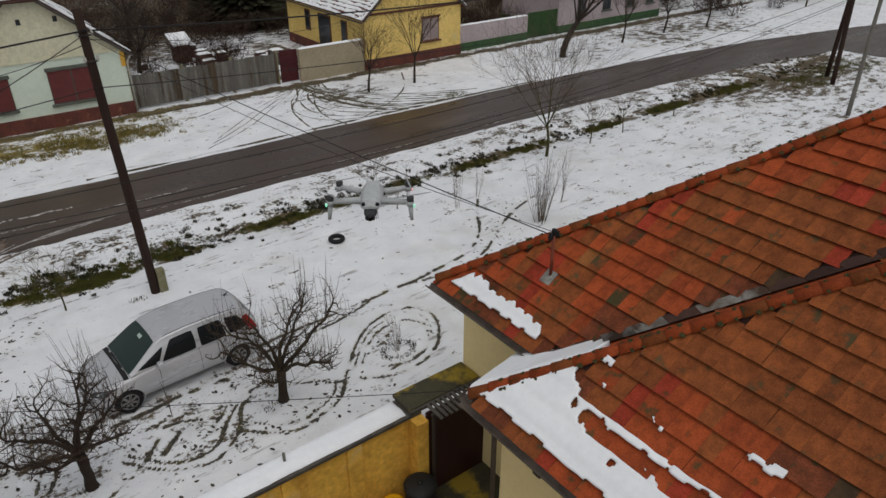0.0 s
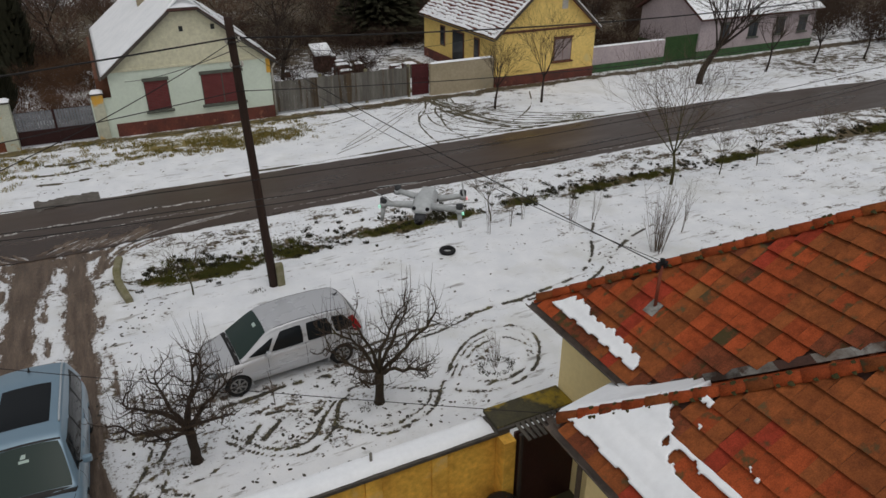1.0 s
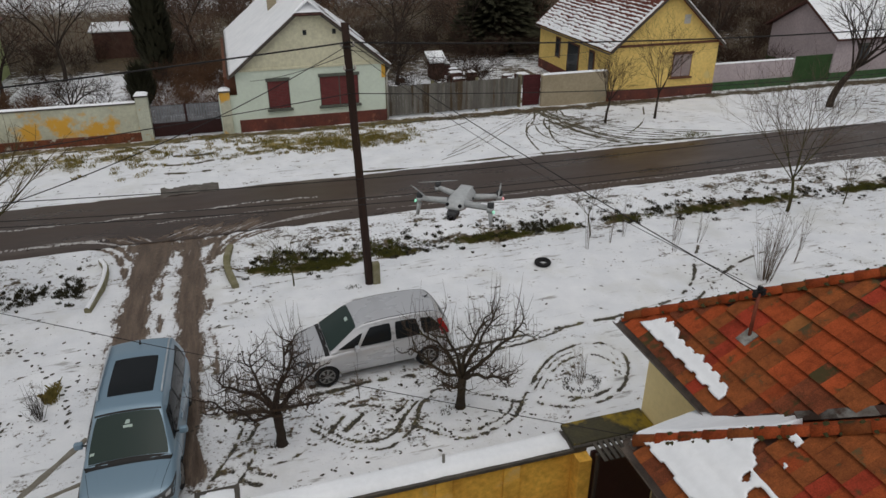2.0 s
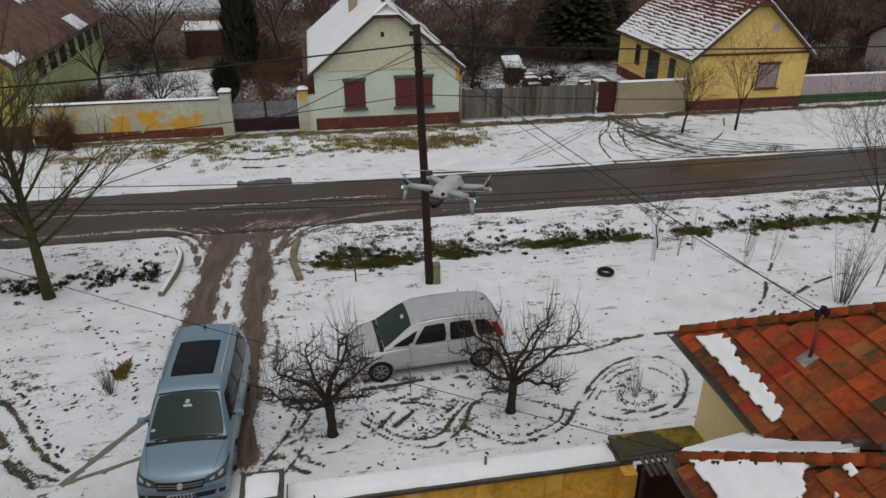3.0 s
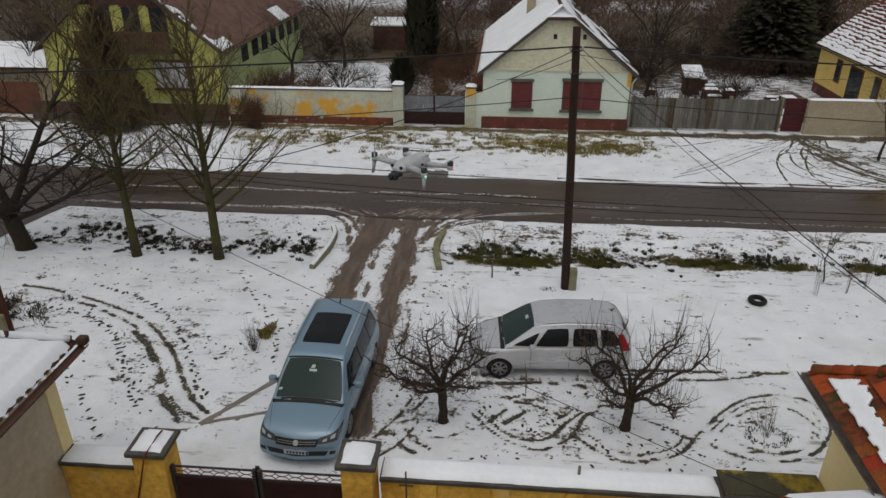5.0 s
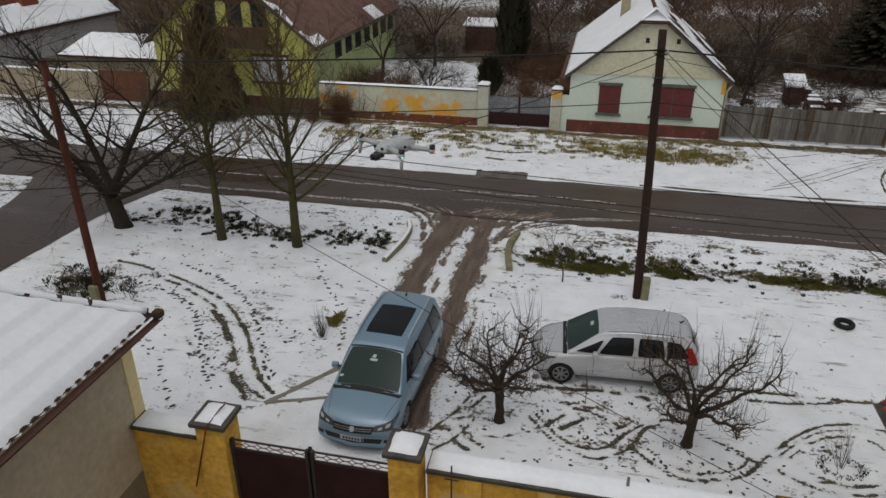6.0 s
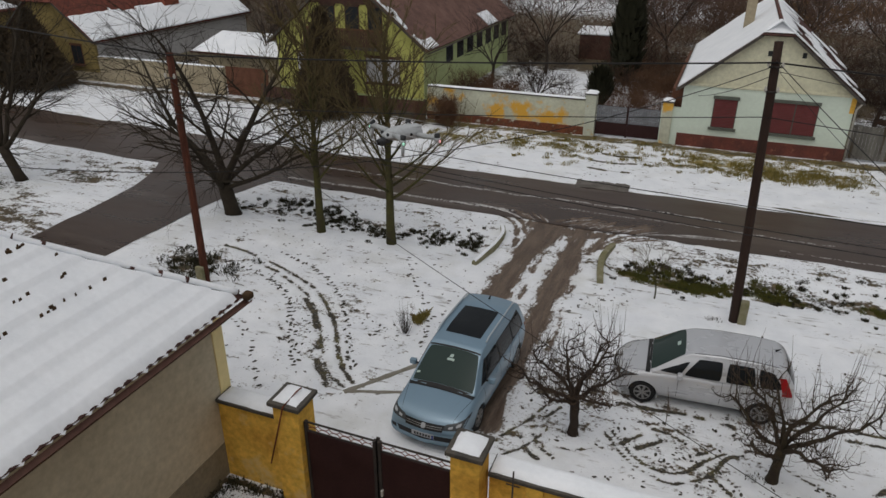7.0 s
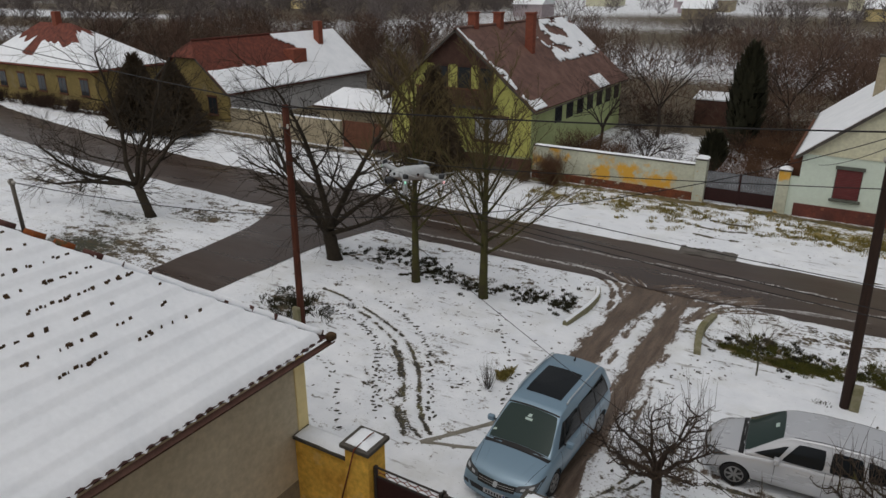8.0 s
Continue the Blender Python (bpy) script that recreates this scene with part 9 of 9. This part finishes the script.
def tile_mesh(name, material, w=0.2256, length=0.40):
    """A slightly dished interlocking tile; local x up the slope, z off the roof."""
    v, f = [], []
    prof = [(-0.5, 0.007), (-0.40, 0.004), (-0.1, 0.003), (0.2, 0.003), (0.38, 0.005), (0.5, 0.009)]
    for x, lift in ((0.0, 0.057), (length, 0.0)):
        for y, z in prof:
            v.append((x, y * w, z + lift))
    m = len(prof)
    for k in range(m - 1):
        f.append((k, k + 1, m + k + 1, m + k))
    b = len(v)
    for x, drop in ((0.003, 0.016), (0.055, 0.014), (0.057, 0.065)):
        for y, z in prof:
            v.append((x, y * w, z + 0.057 - drop))
    for r in range(3):
        lo = 0 if r == 0 else b + (r - 1) * m
        for k in range(m - 1):
            f.append((b + r * m + k, b + r * m + k + 1, lo + k + 1, lo + k))
    me = bpy.data.meshes.new(name)
    me.from_pydata(v, [], f)
    me.materials.append(material)
    return me


TILES = [tile_mesh("tile", m) for m in (TILE, TILE_R, TILE_B, TILE_D, TILE_C, TILE_O)]
STEP = 0.335


def lay_tiles(deck, ex, ez, y_hi, y_lo, u_max, keep, limit, seed, S=S):
    """Courses of tiles from the eave up; the first ones are parts, the rest are joined."""
    rng = random.Random(seed)
    tilt = Euler((0, -math.atan(S), 0)).to_matrix().to_4x4()
    cosw = 1 / math.sqrt(1 + S * S)
    count, rest_v, rest_f = 0, [], []
    rows = int(u_max / (STEP * cosw))
    for r in range(rows):
        x = ex - 0.03 + r * STEP * cosw
        for c in range(int((y_hi - y_lo) / 0.226)):
            y = y_hi - 0.11 - c * 0.226
            if not keep(x + 0.15, y):
                continue
            m = Matrix.Translation((x, y + rng.uniform(-0.004, 0.004), ez + S * (x - ex) - 0.03 + rng.uniform(-0.004, 0.004))) @ tilt @ Euler((rng.uniform(-0.012, 0.012), rng.uniform(-0.010, 0.010), rng.uniform(-0.012, 0.012))).to_matrix().to_4x4()
            k = 4 if rng.random() < 0.012 else 3 if wob(x, y, 0.8, seed + 3) + 0.25 * rng.random() > 0.05 + 0.16 * (x - ex) and seed == 3 or wob(x, y, 0.9, seed + 5) > 0.42 else 5 if abs(x - 7.85) < 0.2 and abs(y - 6.6) < 0.13 and seed == 3 else 2 if wob(x, y * 2.2, 0.6, seed) + rng.uniform(-0.2, 0.2) > 0.02 else 1 if wob(x, y * 2.0, 0.5, seed + 9) + rng.uniform(-0.2, 0.2) > 0.05 else 0
            if count < limit:
                ob = new("tile", TILES[k])
                ob.parent = deck
                ob.matrix_basis = m
                count += 1
            else:
                b = len(rest_v)
                rest_v += [tuple(m @ q.co) for q in TILES[0].vertices]
                rest_f += [tuple(b + i for i in p.vertices) for p in TILES[0].polygons]
    if rest_f:
        raw("tiles_joined", rest_v, rest_f, TILE_ISLE, deck)["kind"] = "stuff"


def island_tile():
    m = TILE_B.copy()
    m.name = "clay_tile_field"
    n, l = m.node_tree.nodes, m.node_tree.links
    g = n.new("ShaderNodeNewGeometry")
    for node in [x for x in n if x.bl_idname == "ShaderNodeObjectInfo"]:
        for ln in list(node.outputs["Random"].links):
            l.new(g.outputs["Random Per Island"], ln.to_socket)
    return m


TILE_ISLE = island_tile()
decks = [o for o in house.children if o.name.startswith("roof_deck")]
lay_tiles(decks[0], EX1, EZ1, EY1, EY1 - 9.5, 6.9, lambda x, y: val_y - K * (x - EX1) + 0.08 < y < EY1 - (x - EX1) - 0.06, 300, 3)
lay_tiles(decks[1], EX2, EZ2, EY2, -6.9, 8.2, lambda x, y: y < EY2 - (x - EX2) - 0.06, 300, 4, S2)


def hip_caps(x0, y0, z0, n, parent, S=S):
    d = Vector((1, -1, S)).normalized()
    for k in range(n):
        p = Vector((x0, y0, z0)) + d * (0.10 + k * 0.33)
        v, f = [], []
        for i, (s, r) in enumerate(((-0.02, 0.118), (0.34, 0.095))):
            q = p + d * s
            side = d.cross(Vector((0, 0, 1))).normalized()
            up = side.cross(d)
            for j in range(9):
                a = math.pi * j / 8
                v.append(tuple(q + side * (r * math.cos(a)) + up * (r * 0.8 * math.sin(a) - 0.03)))
            for j in range(9):
                a = math.pi * j / 8
                v.append(tuple(q + side * ((r - 0.014) * math.cos(a)) + up * ((r - 0.014) * 0.8 * math.sin(a) - 0.03)))
        for j in range(8):
            f.append((j, j + 1, 18 + j + 1, 18 + j))
            f.append((9 + j, 27 + j, 27 + j + 1, 9 + j + 1))
            f.append((j, 9 + j, 10 + j, j + 1))
        raw("hip_tile", v, f, TILE if k % 4 else TILE_B, parent, smooth=True)


hip_caps(EX1, EY1, EZ1 + 0.02, 32, house)
hip_caps(EX2, EY2, EZ2 + 0.02, 34, house, S2)
# sheet-metal valley
for k in range(30):
    d = 0.30 * k
    x, y, z = EX1 + 0.02 + d, val_y - K * d, EZ1 + S * d
    part("valley_sheet", slab([(x, y + 0.14, z + 0.035), (x + 0.31, y - 0.17, z + 0.035 + S * 0.3), (x + 0.24, y - 0.34, z + 0.03 + S * 0.3), (x - 0.07, y - 0.03, z + 0.03)], 0.006), VALLEY if wob(k * 0.45, 1, 1.0, 3) > -0.08 and k % 4 else RUSTSHEET, house)


def roof_snow_cells(ex, ez, y_hi, y_lo, u_hi, cover, parent, seed, lift=0.06, S=S):
    """Snow lying on a west slope, course by course."""
    cell = 0.035
    nu, nv = int(u_hi / cell), int((y_hi - y_lo) / cell)
    v, f, ids = [], [], {}

    def vert(i, j):
        if (i, j) not in ids:
            u, y = i * cell, y_hi - j * cell
            u2, y2 = u + 0.014 * wob(y * 6, u * 6, 1, seed), y + 0.014 * wob(u * 6, y * 6, 1, seed + 5)
            c = (u2 * math.sqrt(1 + S * S) % STEP) / STEP
            ids[i, j] = len(v)
            v.append((ex + u2, y2, ez + S * u2 + lift - 0.022 * c + 0.012 * wob(u * 3, y * 3, 1, seed)))
        return ids[i, j]
    for i in range(nu):
        for j in range(nv):
            if cover((i + 0.5) * cell, y_hi - (j + 0.5) * cell):
                f.append((vert(i, j), vert(i + 1, j), vert(i + 1, j + 1), vert(i, j + 1)))
    ob = raw("snow_patch", v, f, ROOF_SNOW, parent, smooth=True)
    ob["kind"] = "stuff"
    sm = ob.modifiers.new("soften", "SMOOTH")
    sm.factor, sm.iterations = 0.5, 3
    md = ob.modifiers.new("thickness", "SOLIDIFY")
    md.thickness, md.offset = 0.035, -1


def scallop(y, amp=0.05):
    return amp * abs(math.sin(math.pi * y / 0.226))


def cover_1(u, y):
    return 0.11 + 0.04 * wob(y, u, 6.0, 1) < u - 0.03 * wob(y, 0, 4) < 0.20 + 0.17 * (y - val_y) / 2.4 + scallop(y, 0.07) + 0.08 * wob(y, 3, 3, 1) and val_y + 0.35 < y < EY1 - u - 0.30


def cover_2(u, y):
    v = EY2 - y
    if v < u + 0.10 or u < 0.12 + 0.05 * wob(y, 0, 3):
        return False
    body = u < 0.56 - 0.03 * v + 0.62 * math.exp(-((v - u) / 0.6) ** 2) + scallop(y, 0.05) + 0.13 * wob(y, u, 1.6, 3) + 0.10 * wob(y, u, 5.0, 8)
    course = (u * math.sqrt(1 + S * S) % STEP) / STEP
    row = int(u * math.sqrt(1 + S * S) / STEP)
    worn = {1: -0.7, 2: -0.35, 3: 0.0, 4: 0.25}.get(row, 9)
    streak = course > 0.72 - 0.10 * abs(math.sin(math.pi * y / 0.226)) + 0.3 * wob(y * 5, u * 5, 1.0, 4) and v < 6.5 and wob(y, row * 2.3, 1.1, 6) + 0.5 * wob(y, u, 6.0, 2) > worn + 0.05 * v
    return body or streak


roof_snow_cells(EX1, EZ1, EY1, val_y, 0.7, cover_1, house, 2, 0.045)
roof_snow_cells(EX2, EZ2, EY2, 0.5, 2.2, cover_2, house, 7, 0.045, S2)

# moss growing along the hips
rng = random.Random(77)
MOSS = mat("roof_moss", (0.036, 0.036, 0.012), (0.06, 0.05, 0.02), 0.95, 9.0, bump=0.6, bump_scale=60)
mv, mf = [], []
for x0, y0, z0, n, S in ((EX1, EY1, EZ1, 60, S), (EX2, EY2, EZ2, 70, S2)):
    for k in range(n):
        s = 0.3 + 8.0 * (k + rng.random()) / n
        for side in (-1, 1):
            if rng.random() < 0.8:
                c = Vector((x0 + s - 0.085, y0 - s - 0.085, z0 + S * s + 0.03)) if side > 0 else Vector((x0 + s + 0.01, y0 - s + 0.02, z0 + S * s + 0.085))
                r = rng.uniform(0.022, 0.055)
                b = len(mv)
                ring = 6
                for j in range(ring):
                    a = 6.283 * j / ring
                    mv.append(tuple(c + Vector((r * math.cos(a) * rng.uniform(0.7, 1.3), r * math.sin(a) * rng.uniform(0.7, 1.3), -0.02))))
                mv.append(tuple(c + Vector((0, 0, r * 0.6))))
                mf += [(b + j, b + (j + 1) % ring, b + ring) for j in range(ring)]
raw("moss", mv, mf, MOSS, house, smooth=True)["kind"] = "stuff"

# bare tile edges showing through the snow blanket
rng = random.Random(31)
bv, bf = [], []
for r in range(4, 17):
    u = r * 0.345 * 0.93
    for k in range(64):
        y = BY - u - 0.30 - k * 0.23
        if y < -6.5:
            break
        if wob(y, r * 3.7, 0.8, 2.0) + 0.25 * wob(y, r, 3.0, 5.0) + 0.07 * (r - 6) > -0.24 and rng.random() < 0.9:
            for _ in range(rng.choice((1, 1, 2, 3, 5))):
                w, d = rng.uniform(0.008, 0.034), rng.uniform(0.003, 0.008)
                yy, up = y + rng.gauss(0, 0.045), u + rng.uniform(-0.012, 0.03)
                x, z = BX - up, BZ + 0.745 * up + 0.095
                b = len(bv)
                for dx, dy, dz in ((-d, -w, 0.745 * d), (-d, w, 0.745 * d), (d, w, -0.745 * d), (d, -w, -0.745 * d)):
                    j = rng.uniform(0.5, 1.4)
                    bv.append((x + dx * j, yy + dy * j, z + dz * j + 0.028))
                for dx, dy in ((-d, -w), (-d, w), (d, w), (d, -w)):
                    bv.append((x + dx * 1.6, yy + dy * 1.4, z - 0.06 - 0.745 * dx))
                bf += [(b, b + 1, b + 2, b + 3)] + [(b + i, b + 4 + i, b + 4 + (i + 1) % 4, b + (i + 1) % 4) for i in range(4)]
raw("bare_tile_edges", bv, bf, TILE_C, outhouse)["kind"] = "stuff"
